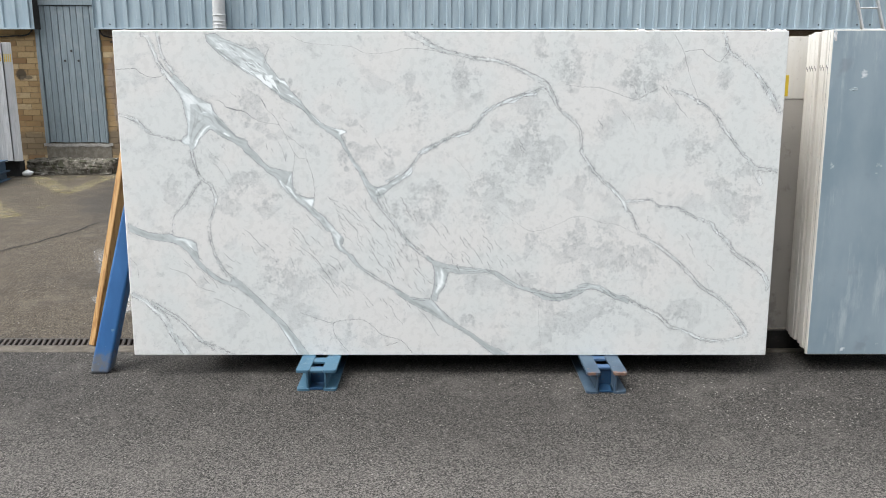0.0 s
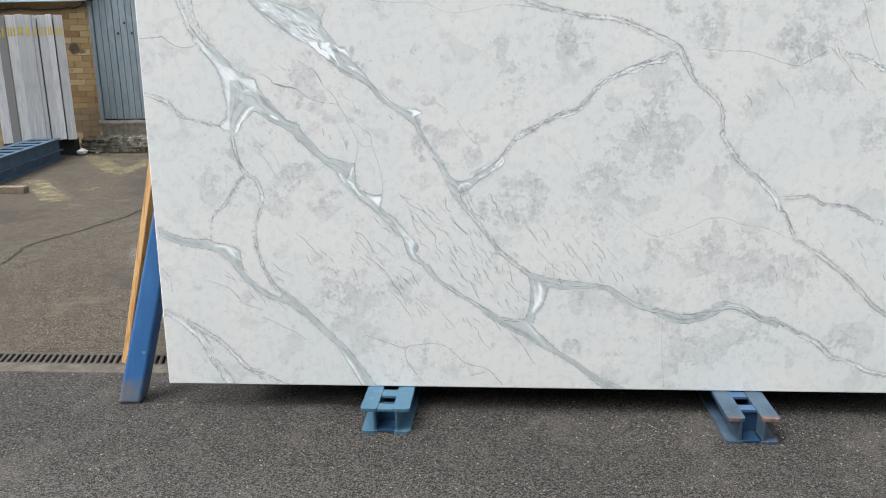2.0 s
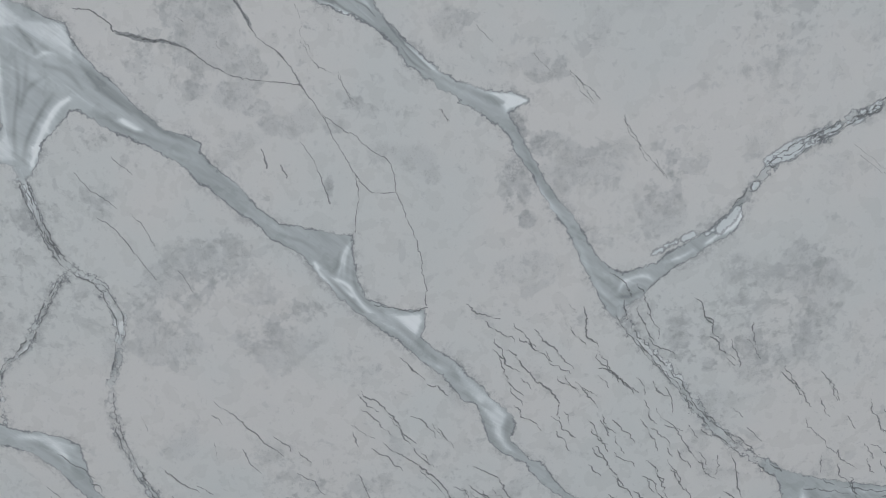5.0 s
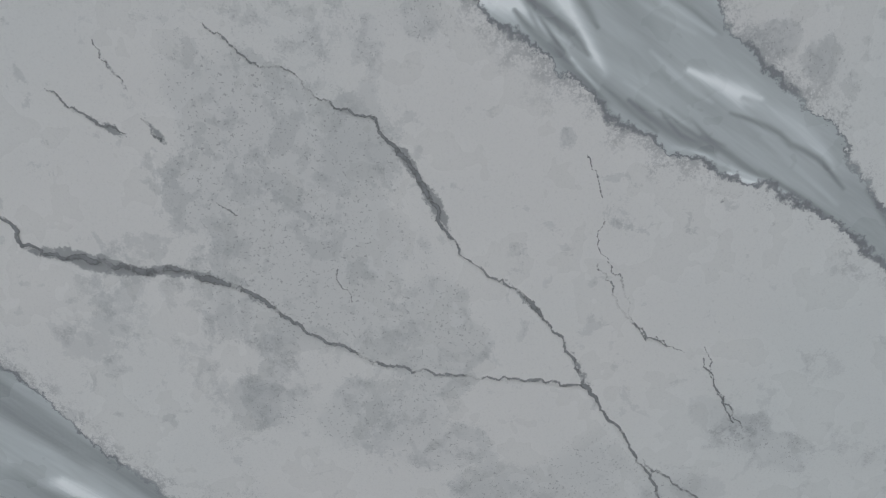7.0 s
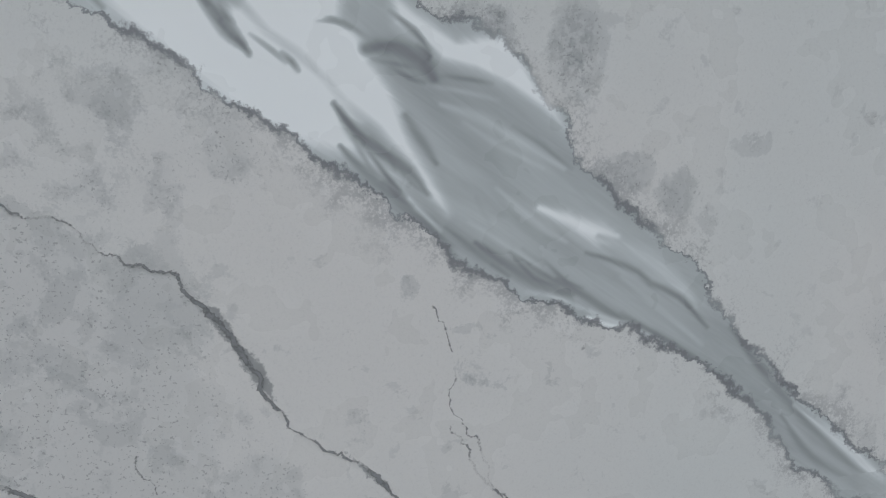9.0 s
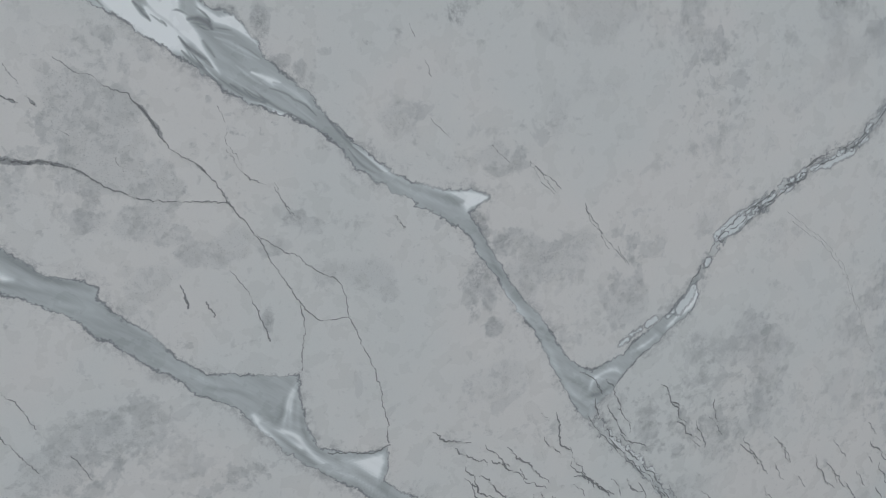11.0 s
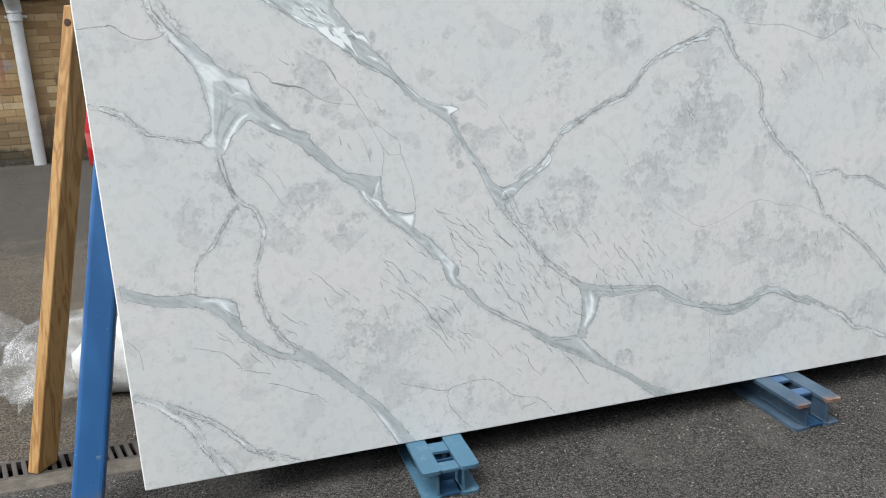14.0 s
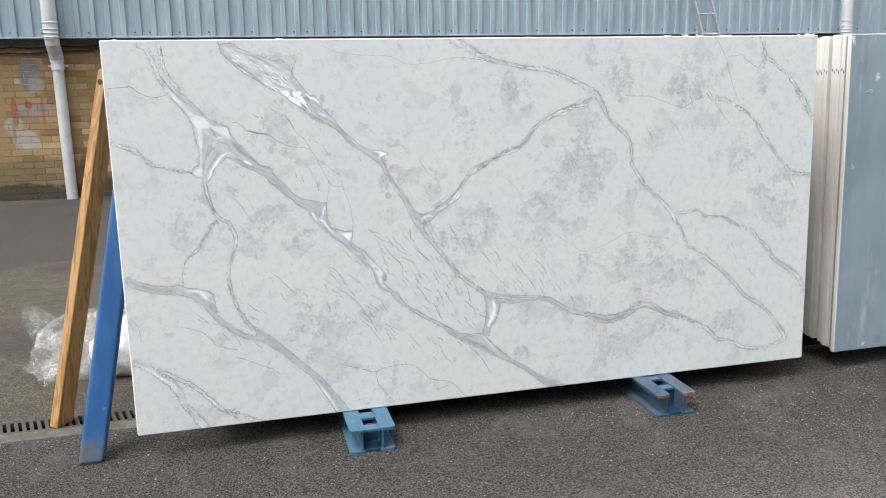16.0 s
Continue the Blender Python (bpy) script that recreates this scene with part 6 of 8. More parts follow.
clouds((-96.9, 128.2, 2.6, 1.9, 0.6), (-94.3, 127.3, 2, 2, 0.6), (-92.7, 132.7, 2.5, 1.3, 0.7), (-96.8, 123.3, 1.5, 1.3, 0.7), (-92.9, 121.2, 1.5, 1.2, 0.6), (-91.9, 114.4, 1.6, 0.7, 0.9), (-88.4, 112.5, 1.5, 1.1, 0.8), (-97.6, 117.1, 1.3, 1.5, 0.6), (-101.6, 117.9, 1.9, 1.9, 0.6), (-90.1, 119.6, 1.5, 1.5, 0.5), (-85.1, 122.4, 1, 1.2, 0.6), (-81, 124.2, 0.9, 0.9, 0.7), (-75.6, 113.2, 1.8, 1.1, 0.6))
clouds((-53.2, 135.1, 1.7, 2, 1.2), (-50.3, 132.4, 0.8, 1, 0.7), (-51.2, 136.5, 1.6, 0.6, 0.9), (-51.7, 108.5, 1.2, 2, 1.1), (-48.3, 105.9, 1.8, 1.5, 1), (-42.3, 102.9, 2.2, 2, 1.1), (-52.5, 102.4, 1.6, 2.1, 1.1), (-47.5, 116.1, 2.4, 1.3, 0.9), (-60.9, 133.4, 0.9, 0.8, 0.7), (-64.6, 132.6, 0.4, 0.4, 0.9), (-69.6, 131.8, 0.6, 0.4, 0.8), (-61, 124.2, 1.7, 1.2, 0.5), (-92.7, 114.2, 2.1, 0.9, 0.9), (-89.3, 112.4, 1.9, 1, 0.9), (-85.7, 109.6, 1.4, 1.2, 0.8), (-78.4, 109.4, 1.2, 1, 1), (-70.8, 111.5, 3.9, 0.9, 0.6), (-76.1, 113.6, 1.2, 1.2, 0.7))
clouds((-93.4, 134.3, 3.5, 2.3, 0.6), (-95.4, 125.8, 2.8, 1.5, 0.7), (-97.4, 117.3, 1.7, 2, 0.7), (-92.9, 119.6, 2, 1.7, 0.5))
clouds((-96.5, 126.2, 4.2, 4.9, 0.6), (-98.9, 120.1, 4.2, 3.2, 0.55), (-88.4, 117.2, 2.5, 1.7, 0.5))
clouds((-21, 136.2, 4.9, 6.2, 0.9), (-12.3, 138.6, 3.7, 6.1, 0.7), (-15.9, 125.2, 6.2, 5, 0.8), (-17.1, 119.1, 5, 5, 0.7), (5, 137.3, 4.9, 6.2, 0.9), (9.9, 139.7, 3.7, 4.9, 0.7), (12.6, 131.3, 3.7, 5, 0.5), (-1.2, 144.6, 2, 3.7, 0.6), (43.8, 151.5, 2.4, 6.1, 0.7), (55, 144.4, 7.4, 8.6, 0.8), (91.8, 137.1, 12.4, 6.5, 0.9), (89, 141.8, 7.4, 5, 0.6), (95.7, 151.3, 9.8, 3.7, 0.5), (119.8, 103, 6.4, 6.4, 0.7), (130.1, 139.3, 3, 7.5, 0.9), (102.6, 120.2, 7.6, 6.3, 0.5), (38.7, 122.7, 7.5, 5, 0.7), (43.2, 102.9, 8.9, 7.6, 0.9))
clouds((32.1, 97.9, 10.2, 7.6, 0.7), (19.4, 105.4, 3.8, 7.6, 0.6), (-15.7, 82.6, 5.1, 3.8, 0.8), (-22, 74.8, 5.2, 5.2, 0.8), (-11.8, 72.3, 5.2, 5.2, 0.9), (12.5, 72.4, 5.2, 7.8, 0.9), (9.8, 82.7, 3.9, 6.4, 0.8), (32.7, 77.6, 6.5, 3.9, 0.7), (58.9, 57, 5.3, 10.5, 0.8), (62.5, 62.3, 3.9, 7.9, 0.8), (41, 56.9, 10.5, 6.6, 0.6), (39.1, 38.4, 5.3, 4, 0.7), (9.7, 19.2, 3.2, 3.2, 0.9), (57.9, 20.5, 2.2, 1.3, 1.2), (143, 75.5, 7.8, 10.5, 0.6), (81.1, 22.7, 10.8, 10.8, 0.5), (76.5, 59.8, 7.9, 7.9, 0.6), (114.5, 23, 8.1, 5.4, 0.7))
clouds((68.2, 147.9, 6.2, 2.5, 0.7), (60.1, 138.4, 5, 3.7, 0.6), (111.7, 145.3, 1.5, 2, 1.1), (91, 129.9, 5, 3, 0.7), (143.9, 93.1, 6.2, 4.1, 0.7))
# jagged cracks between the large veins
crack((-77.5, 66.3, 0.8), (-77, 64.9, 1.7), (-75.4, 64.5, 1.7), (-74, 62.6, 1.8), (-72.2, 60.4, 1.8), (-71.2, 58.1, 1.8), (-69.3, 56.3, 0.9))
crack((-77.8, 63.4, 0.8), (-76.7, 61.8, 1.7), (-75.3, 60.4, 1.8), (-73.4, 57.9, 0.9))
crack((-74.4, 56.7, 0.9), (-73.2, 55.1, 1.8), (-70.3, 53, 1.8), (-67.8, 51, 1.9), (-65.9, 48.8, 1.9), (-63.5, 44.8, 1.9), (-61, 41.3, 2), (-57.9, 35.2, 1))
crack((-79.7, 58.7, 0.8), (-79.2, 57.2, 1.8), (-78.7, 55.7, 0.8))
crack((-60.1, 51.3, 0.9), (-56.7, 49.7, 1.9), (-55.1, 47.9, 1.9), (-54.1, 45.5, 2), (-52.9, 42.9, 1))
crack((-61.1, 47.9, 0.9), (-58.5, 45.8, 1.9), (-55.8, 43.2, 0.9))
crack((-66.2, 59.8, 0.9), (-64.5, 56.6, 0.9))
crack((-71, 72, 0.8), (-69.2, 70, 1.7), (-67.4, 68.1, 0.8))
crack((-66.9, 67.2, 0.8), (-64.9, 66.4, 1.8), (-63.3, 64.7, 0.9))
crack((-54, 72.8, 0.9), (-52.7, 72, 1.8), (-51.4, 70, 1.8), (-49.5, 67.5, 1.9), (-47.5, 65.7, 1.9), (-45.9, 63.2, 1.9), (-45.7, 60.3, 0.9))
crack((-55.2, 72.1, 0.9), (-54.4, 68.5, 1.8), (-53.2, 66.1, 1.9), (-51.2, 64.3, 0.9))
crack((-49.5, 76.5, 0.9), (-48.2, 74.5, 1.8), (-46.2, 72.5, 1.9), (-43.6, 69.4, 0.9))
crack((-47.6, 72.7, 0.9), (-46.8, 70.5, 0.9))
crack((-44.2, 80.4, 0.9), (-42.9, 78.8, 0.9))
crack((-42.1, 80, 0.9), (-41.5, 77.8, 1.9), (-41.3, 75, 1.9), (-39.6, 73.3, 0.9))
crack((-43.8, 76.4, 0.9), (-42.5, 74.5, 1.9), (-41.4, 73.4, 0.9))
crack((-39.2, 69, 0.9), (-37, 68.2, 1.9), (-34.9, 66, 2), (-32.7, 64.6, 1))
crack((-43, 66.9, 0.9), (-41, 64.4, 1.9), (-39.2, 61.9, 0.9))
crack((-38.7, 59.6, 0.9), (-37.6, 57.9, 2), (-37.4, 56.4, 1))
crack((-36.2, 56.4, 1), (-34.9, 52.9, 1))
crack((-39.4, 54.6, 1), (-38, 52.1, 2), (-35.9, 48.6, 2.1), (-34.9, 46.9, 1))
crack((-32.2, 45.5, 1), (-30.8, 42.1, 2.1), (-29.4, 39.4, 2.2), (-28.2, 37.5, 1))
crack((-27.2, 50.4, 1), (-25.8, 47.8, 2.1), (-24.3, 45.6, 1))
crack((-29.6, 50.2, 1), (-28.2, 46.8, 2.1), (-27.2, 44.3, 1))
crack((-30.7, 66.7, 1), (-29.6, 64.7, 2), (-27.8, 63.5, 1))
crack((-27.8, 54.3, 1), (-27.1, 52.4, 1))
crack((-60.1, 81.1, 0.8), (-58.3, 79.4, 1.7), (-54.9, 78.4, 0.9))
crack((-24.5, 58.1, 1), (-23, 55.5, 1))
crack((-19.2, 70.4, 1), (-17.7, 68.6, 1))
crack((-10.4, 67.3, 1), (-7.2, 64.4, 2.1), (-4.8, 61, 1))
crack((-5.7, 58.8, 1), (-3.2, 55.3, 1.1))
crack((1.2, 59, 1.1), (2.8, 56.4, 1.1))
crack((4.6, 53.7, 1.1), (6.3, 51, 1.1))
crack((10.8, 55.6, 1.1), (13.4, 51.9, 2.4), (16.2, 47.3, 1.2))
crack((18, 48.5, 1.2), (20.8, 44.7, 1.2))
crack((8.2, 63.9, 1.1), (10.8, 60.3, 1.1))
crack((15.2, 65.7, 1.1), (17, 63, 1.1))
crack((21.6, 59, 1.1), (25.4, 54.3, 1.2))
crack((-2.1, 65.8, 1), (-0.5, 62.4, 1.1))
crack((-17.1, 61.1, 1), (-15.6, 59.3, 1))
crack((-14.8, 57.6, 1), (-12.5, 54.9, 1))
crack((-19.1, 52.4, 1), (-19.3, 48.6, 1))
crack((-17.8, 45.2, 1.1), (-15.3, 43.1, 2.2), (-12.1, 39.2, 1.1))
crack((-24.2, 45.9, 1), (-22.7, 43.2, 1))
crack((-14.5, 43.7, 1.1), (-12.9, 40.9, 1.1))
crack((-22.3, 53.1, 1), (-20.8, 50.5, 1))
crack((-18, 38.2, 1.1), (-16.5, 35.4, 1.1))
crack((-101.8, 65, 0.8), (-98.1, 61.6, 1.6), (-93.9, 56.6, 1.7), (-91.7, 54.7, 0.8))
crack((-79.5, 60, 0.8), (-75.9, 57.1, 0.9))
crack((-70.6, 43.7, 0.9), (-66.8, 39.8, 0.9))
crack((-65.2, 41.6, 0.9), (-61.3, 37.6, 2), (-58.1, 33, 2), (-56.4, 30.2, 1))
crack((-63.2, 47.7, 0.9), (-57.9, 44.2, 0.9))
crack((-43.9, 32.2, 1), (-39.6, 27.1, 1))
crack((-52.8, 35.4, 1), (-50.1, 30.8, 1))
crack((-16, 24, 1.1), (-11, 18.5, 2.4), (-6, 10.2, 1.2))
crack((-42.7, 28, 1), (-40.5, 25, 1))
crack((-114.3, 62.8, 0.7), (-113.6, 60, 0.7))
crack((-102.9, 57.4, 0.8), (-102.7, 54.7, 0.8))

# short slanting cracks between the large veins, jagged, in fields
rng = random.Random(11)
FIELDS = (((-61, 82), (-40, 75), (-9, 50), (-8, 31), (-34, 42), (-54, 61)), 60), (((-9, 70), (28, 59), (34, 41), (-1, 48)), 26), (((-82, 69), (-53, 52), (-50, 31), (-81, 50)), 18), (((-40, 90), (-12, 78), (-9, 68), (-34, 74)), 14)
FIELDS += (((-130, 50), (-112, 46), (-108, 30), (-128, 34)), 5), (((-108, 66), (-90, 60), (-88, 50), (-104, 54)), 5), (((-48, 34), (-14, 30), (-14, 18), (-44, 22)), 9)
FIELDS += (((75, 136), (116, 136), (116, 112), (80, 112)), 10), (((84, 74), (130, 74), (126, 44), (84, 46)), 10), (((30, 118), (90, 118), (90, 92), (30, 92)), 5), (((-140, 60), (-100, 56), (-96, 36), (-140, 40)), 9)


def inside_field(poly, x, y):
    odd = False
    for (ax, ay), (bx, by) in zip(poly, poly[1:] + poly[:1]):
        if (ay > y) != (by > y) and x < ax + (bx - ax) * (y - ay) / (by - ay):
            odd = not odd
    return odd


STARTS = []
for poly, count in FIELDS:
    done = 0
    while done < count:
        x, y = rng.uniform(min(p[0] for p in poly), max(p[0] for p in poly)), rng.uniform(min(p[1] for p in poly), max(p[1] for p in poly))
        if not inside_field(poly, x, y) or any(abs(x - u) < 1.0 and abs(y - v) < 1.7 for u, v in STARTS):
            continue
        STARTS.append((x, y))
        done += 1
        pts, bends, slant = [(x, y, 0.9)], rng.randint(3, 7), -50 + rng.uniform(-8, 8) - (7 if x > -36 else 0)
        for k in range(bends):
            a, step = radians(slant + rng.choice((-24, -12, 0, 12, 24))), rng.uniform(0.5, 1.5)
            x, y = x + math.cos(a) * step, y + math.sin(a) * step
            pts.append((x, y, rng.uniform(1.8, 3.8) if k < bends - 1 else 0.9))
        hairline(*pts, scale=0.66)

clouds((-78, 40, 15, 12, 0.6), (30, 26, 13, 10, 0.5), (56, 18, 17, 7, 0.5), (-62, 14, 18, 7, 0.5), (84, 46, 18, 10, 0.5), (134, 90, 9, 9, 0.5), (118, 110, 9, 7, 0.4), (-92, 150, 12, 5, 0.4), (-128, 88, 9, 13, 0.5))


def pattern(xs, ys):
    """Fields over the grid: distance to veins with run coordinates, tone within them, distance to chips and dark fillings, clouding."""
    nx, ny = len(xs), len(ys)
    f = {k: np.full((ny, nx), v) for k, v in (("vein", 0.04), ("along", 0.0), ("across", 0.0), ("solid", 0.0), ("tone", 0.0), ("dark", 0.04), ("chip", 0.04), ("cloud", 0.0))}

    def window(a, b, reach):
        x0, x1 = np.searchsorted(xs, (min(a[0], b[0]) - reach, max(a[0], b[0]) + reach))
        y0, y1 = np.searchsorted(ys, (min(a[1], b[1]) - reach, max(a[1], b[1]) + reach))
        if x1 <= x0 or y1 <= y0:
            return None
        sl = (slice(y0, y1), slice(x0, x1))
        px, py = xs[None, x0:x1] - a[0], ys[y0:y1, None] - a[1]
        ex, ey = b[0] - a[0], b[1] - a[1]
        size = math.hypot(ex, ey) or 1e-9
        t = np.clip((px * ex + py * ey) / size ** 2, 0, 1)
        dist = np.hypot(px - t * ex, py - t * ey)
        return sl, t, dist, (ex * py - ey * px) / size, size

    for run, name in [(r, "vein") for r in VEINS] + [(r, "chip") for r in PALE]:
        s = 7.3 * (run[0][0] + run[-1][1])
        for a, b in zip(run, run[1:]):
            hit = window(a, b, 0.045 + max(a[2], b[2]))
            if hit:
                sl, t, dist, side, size = hit
                d = dist - (a[2] + (b[2] - a[2]) * t)
                m = d < f[name][sl]
                f[name][sl][m] = d[m]
                if name == "vein":
                    f["along"][sl][m] = (s + t * size)[m]
                    f["across"][sl][m] = side[m]
                s += size
    for name, poly in AREAS:
        lo, hi = poly.min(0) - 0.04, poly.max(0) + 0.04
        x0, x1 = np.searchsorted(xs, (lo[0], hi[0]))
        y0, y1 = np.searchsorted(ys, (lo[1], hi[1]))
        px, py = np.meshgrid(xs[x0:x1], ys[y0:y1])
        dist, inside = np.full(px.shape, 1.0), np.zeros(px.shape, bool)
        for a, b in zip(poly, np.roll(poly, -1, 0)):
            e = b - a
            t = np.clip(((px - a[0]) * e[0] + (py - a[1]) * e[1]) / (e @ e), 0, 1)
            dist = np.minimum(dist, np.hypot(px - a[0] - t * e[0], py - a[1] - t * e[1]))
            crosses = (a[1] > py) != (b[1] > py)
            inside ^= crosses & (px < a[0] + e[0] * (py - a[1]) / (e[1] or 1e-9))
        d = np.where(inside, -dist, dist)
        sl = (slice(y0, y1), slice(x0, x1))
        if isinstance(name, float):
            w = np.clip(0.5 - d / 0.008, 0, 1)
            f["tone"][sl] += (name - f["tone"][sl]) * w * w * (3 - 2 * w)
            continue
        m = d < f[name][sl]
        f[name][sl][m] = d[m]
        if name == "vein":
            f["along"][sl][m] = (px * 0.77 - py * 0.64)[m]
            f["across"][sl][m] = (px * 0.64 + py * 0.77)[m]
            f["solid"][sl] = np.maximum(f["solid"][sl], np.clip(1.2 - d / 0.01, 0, 1))
    least = 1.7 * max(xs[1] - xs[0], ys[1] - ys[0])
    for tone, run in TONES:
        half = max(run[:, 2].max(), least)
        lo, hi = run[:, :2].min(0) - 2.5 * half, run[:, :2].max(0) + 2.5 * half
        x0, x1 = np.searchsorted(xs, (lo[0], hi[0]))
        y0, y1 = np.searchsorted(ys, (lo[1], hi[1]))
        px, py = np.meshgrid(xs[x0:x1], ys[y0:y1])
        w = np.zeros(px.shape)
        for a, b in zip(run, run[1:]):
            e = (b - a)[:2]
            t = np.clip(((px - a[0]) * e[0] + (py - a[1]) * e[1]) / (e @ e or 1e-12), 0, 1)
            r = a[2] + (b[2] - a[2]) * t
            q = np.hypot(px - a[0] - t * e[0], py - a[1] - t * e[1]) / np.maximum(r, least)
            w = np.maximum(w, np.exp(-q ** 2.2) * np.minimum(1, r / least))
        f["tone"][y0:y1, x0:x1] += (tone - f["tone"][y0:y1, x0:x1]) * w
    for cx, cy, rx, ry, depth in CLOUDS:
        q = ((xs[None, :] * 100 - cx) / rx) ** 2 + ((ys[:, None] * 100 - cy) / ry) ** 2
        f["cloud"] = np.maximum(f["cloud"], depth * np.exp(-0.6 * q ** 1.5))
    return f


def slab_face():
    """The face in blocks, close-meshed where the camera comes near."""
    cuts_x = ((-1.5965, 0.004), (-1.26, 0.002), (-1.03, 0.00055), (-0.60, 0.002), (-0.10, 0.003), (0.46, 0.004), (1.5965, 0))
    cuts_y = ((0.0035, 0.004), (0.80, 0.002), (1.17, 0.00055), (1.45, 0.002), (HEIGHT - 0.0035, 0))
    me = bpy.data.meshes.new("face")
    verts, quads, fields, start = [], [], {}, 0
    for (x0, sx), (x1, _) in zip(cuts_x, cuts_x[1:]):
        for (y0, sy), (y1, _) in zip(cuts_y, cuts_y[1:]):
            step = max(sx, sy)
            xs, ys = np.linspace(x0, x1, round((x1 - x0) / step) + 1), np.linspace(y0, y1, round((y1 - y0) / step) + 1)
            nx, ny = len(xs), len(ys)
            co = np.zeros((ny, nx, 3))
            co[..., 0], co[..., 1], co[..., 2] = xs[None, :], -0.0004, ys[:, None]
            verts.append(co.reshape(-1, 3))
            i = start + np.arange(nx * ny).reshape(ny, nx)
            quads.append(np.stack([i[:-1, :-1], i[:-1, 1:], i[1:, 1:], i[1:, :-1]], -1).reshape(-1, 4))
            start += nx * ny
            for name, values in pattern(xs, ys).items():
                fields.setdefault(name, []).append(values.astype(np.float32).ravel())
    quads = np.concatenate(quads)
    me.vertices.add(start)
    me.vertices.foreach_set("co", np.concatenate(verts).ravel())
    me.loops.add(quads.size)
    me.loops.foreach_set("vertex_index", quads.ravel())
    me.polygons.add(len(quads))
    me.polygons.foreach_set("loop_start", np.arange(0, quads.size, 4))
    me.polygons.foreach_set("loop_total", np.full(len(quads), 4))
    me.update(calc_edges=True)
    for name, values in fields.items():
        me.attributes.new(name, "FLOAT", "POINT").data.foreach_set("value", np.concatenate(values))
    me.materials.append(QUARTZ)
    return me


def rim_threads():
    """Broken fine threads that run along the sides of the veins."""
    g = random.Random(21)
    for k, run in enumerate(list(VEINS)):
        for side in (-1.0, -0.3, 0.4, 1.0):
            piece = []
            for i, (px, pz, half) in enumerate(run):
                q, o = run[min(i + 1, len(run) - 1)], run[max(i - 1, 0)]
                wx, wz = q[0] - o[0], q[1] - o[1]
                size = math.hypot(wx, wz) or 1e-9
                off = half * (0.95 * side + 0.40 * noise.noise((px * 30, pz * 30, k + side)) + 0.22 * noise.noise((px * 80, pz * 80, k - side)))
                thick = 0.0006 + 0.0010 * noise.noise((px * 40, pz * 40, k * 2 + side))
                if 4 < i < len(run) - 5 and noise.noise((px * 9, pz * 9, 5 * k + 3 * side)) > (0.16 if abs(side) < 1 else -0.18) and thick > 0.0002:
                    jit = 0.0010
                    piece.append((px - wz / size * off + g.gauss(0, jit), pz + wx / size * off + g.gauss(0, jit), thick))
                    continue
                if len(piece) > 3:
                    LINES.append(np.array(piece))
                piece = []
            if len(piece) > 3:
                LINES.append(np.array(piece))


rim_threads()


def slab_threads():
    """Fine dark threads as thin jagged inlays a hair proud of the face."""
    g = random.Random(8)
    verts, faces, depth = [], [], []
    for k, run in enumerate(LINES):
        y = -0.0007 - 0.0000016 * k
        for i, (px, pz, half) in enumerate(run):
            q, o = run[min(i + 1, len(run) - 1)], run[max(i - 1, 0)]
            wx, wz = q[0] - o[0], q[1] - o[1]
            size = math.hypot(wx, wz) or 1e-9
            nx, nz = -wz / size, wx / size
            shift = g.gauss(0, 0.0003)
            swell = 1.0 + 1.1 * noise.noise((px * 75, pz * 75, k)) + 0.4 * noise.noise((px * 260, pz * 260, k))
            a, b = half * max(0.2, swell) * g.uniform(0.7, 1.15) + shift, half * max(0.2, swell) * g.uniform(0.7, 1.15) - shift
            strength = min(1.0, 0.42 + half / 0.0014)
            halo = 0.0004 + 0.55 * half
            for o2, s2 in ((a + halo, 0.0), (a * 0.4, strength), (-b * 0.4, strength), (-b - halo, 0.0)):
                verts.append((px + nx * o2, y, pz + nz * o2))
                depth.append(s2)
            if i:
                n = len(verts)
                faces += [(n - 8 + m, n - 7 + m, n - 3 + m, n - 4 + m) for m in range(3)]
    keep = [all(abs(verts[i][0]) < 1.597 and 0.003 < verts[i][2] < HEIGHT - 0.003 for i in f) for f in faces]
    me = bpy.data.meshes.new("thread")
    me.from_pydata(verts, [], [f for f, ok in zip(faces, keep) if ok])
    me.attributes.new("depth", "FLOAT", "POINT").data.foreach_set("value", depth)
    me.materials.append(THREAD)
    return me


# ---- the yard ----
def build_ground():
    bm = bmesh.new()
    xs, ys = (-400, -8, 4, 400), (-400, 0.445, 0.585, 400)
    grid = [[bm.verts.new((x, y, 0)) for x in xs] for y in ys]
    for j in range(3):
        for i in range(3):
            if (i, j) != (1, 1):
                bm.faces.new((grid[j][i], grid[j][i + 1], grid[j + 1][i + 1], grid[j + 1][i]))
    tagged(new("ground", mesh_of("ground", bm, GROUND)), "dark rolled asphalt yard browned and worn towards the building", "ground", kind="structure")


build_ground()


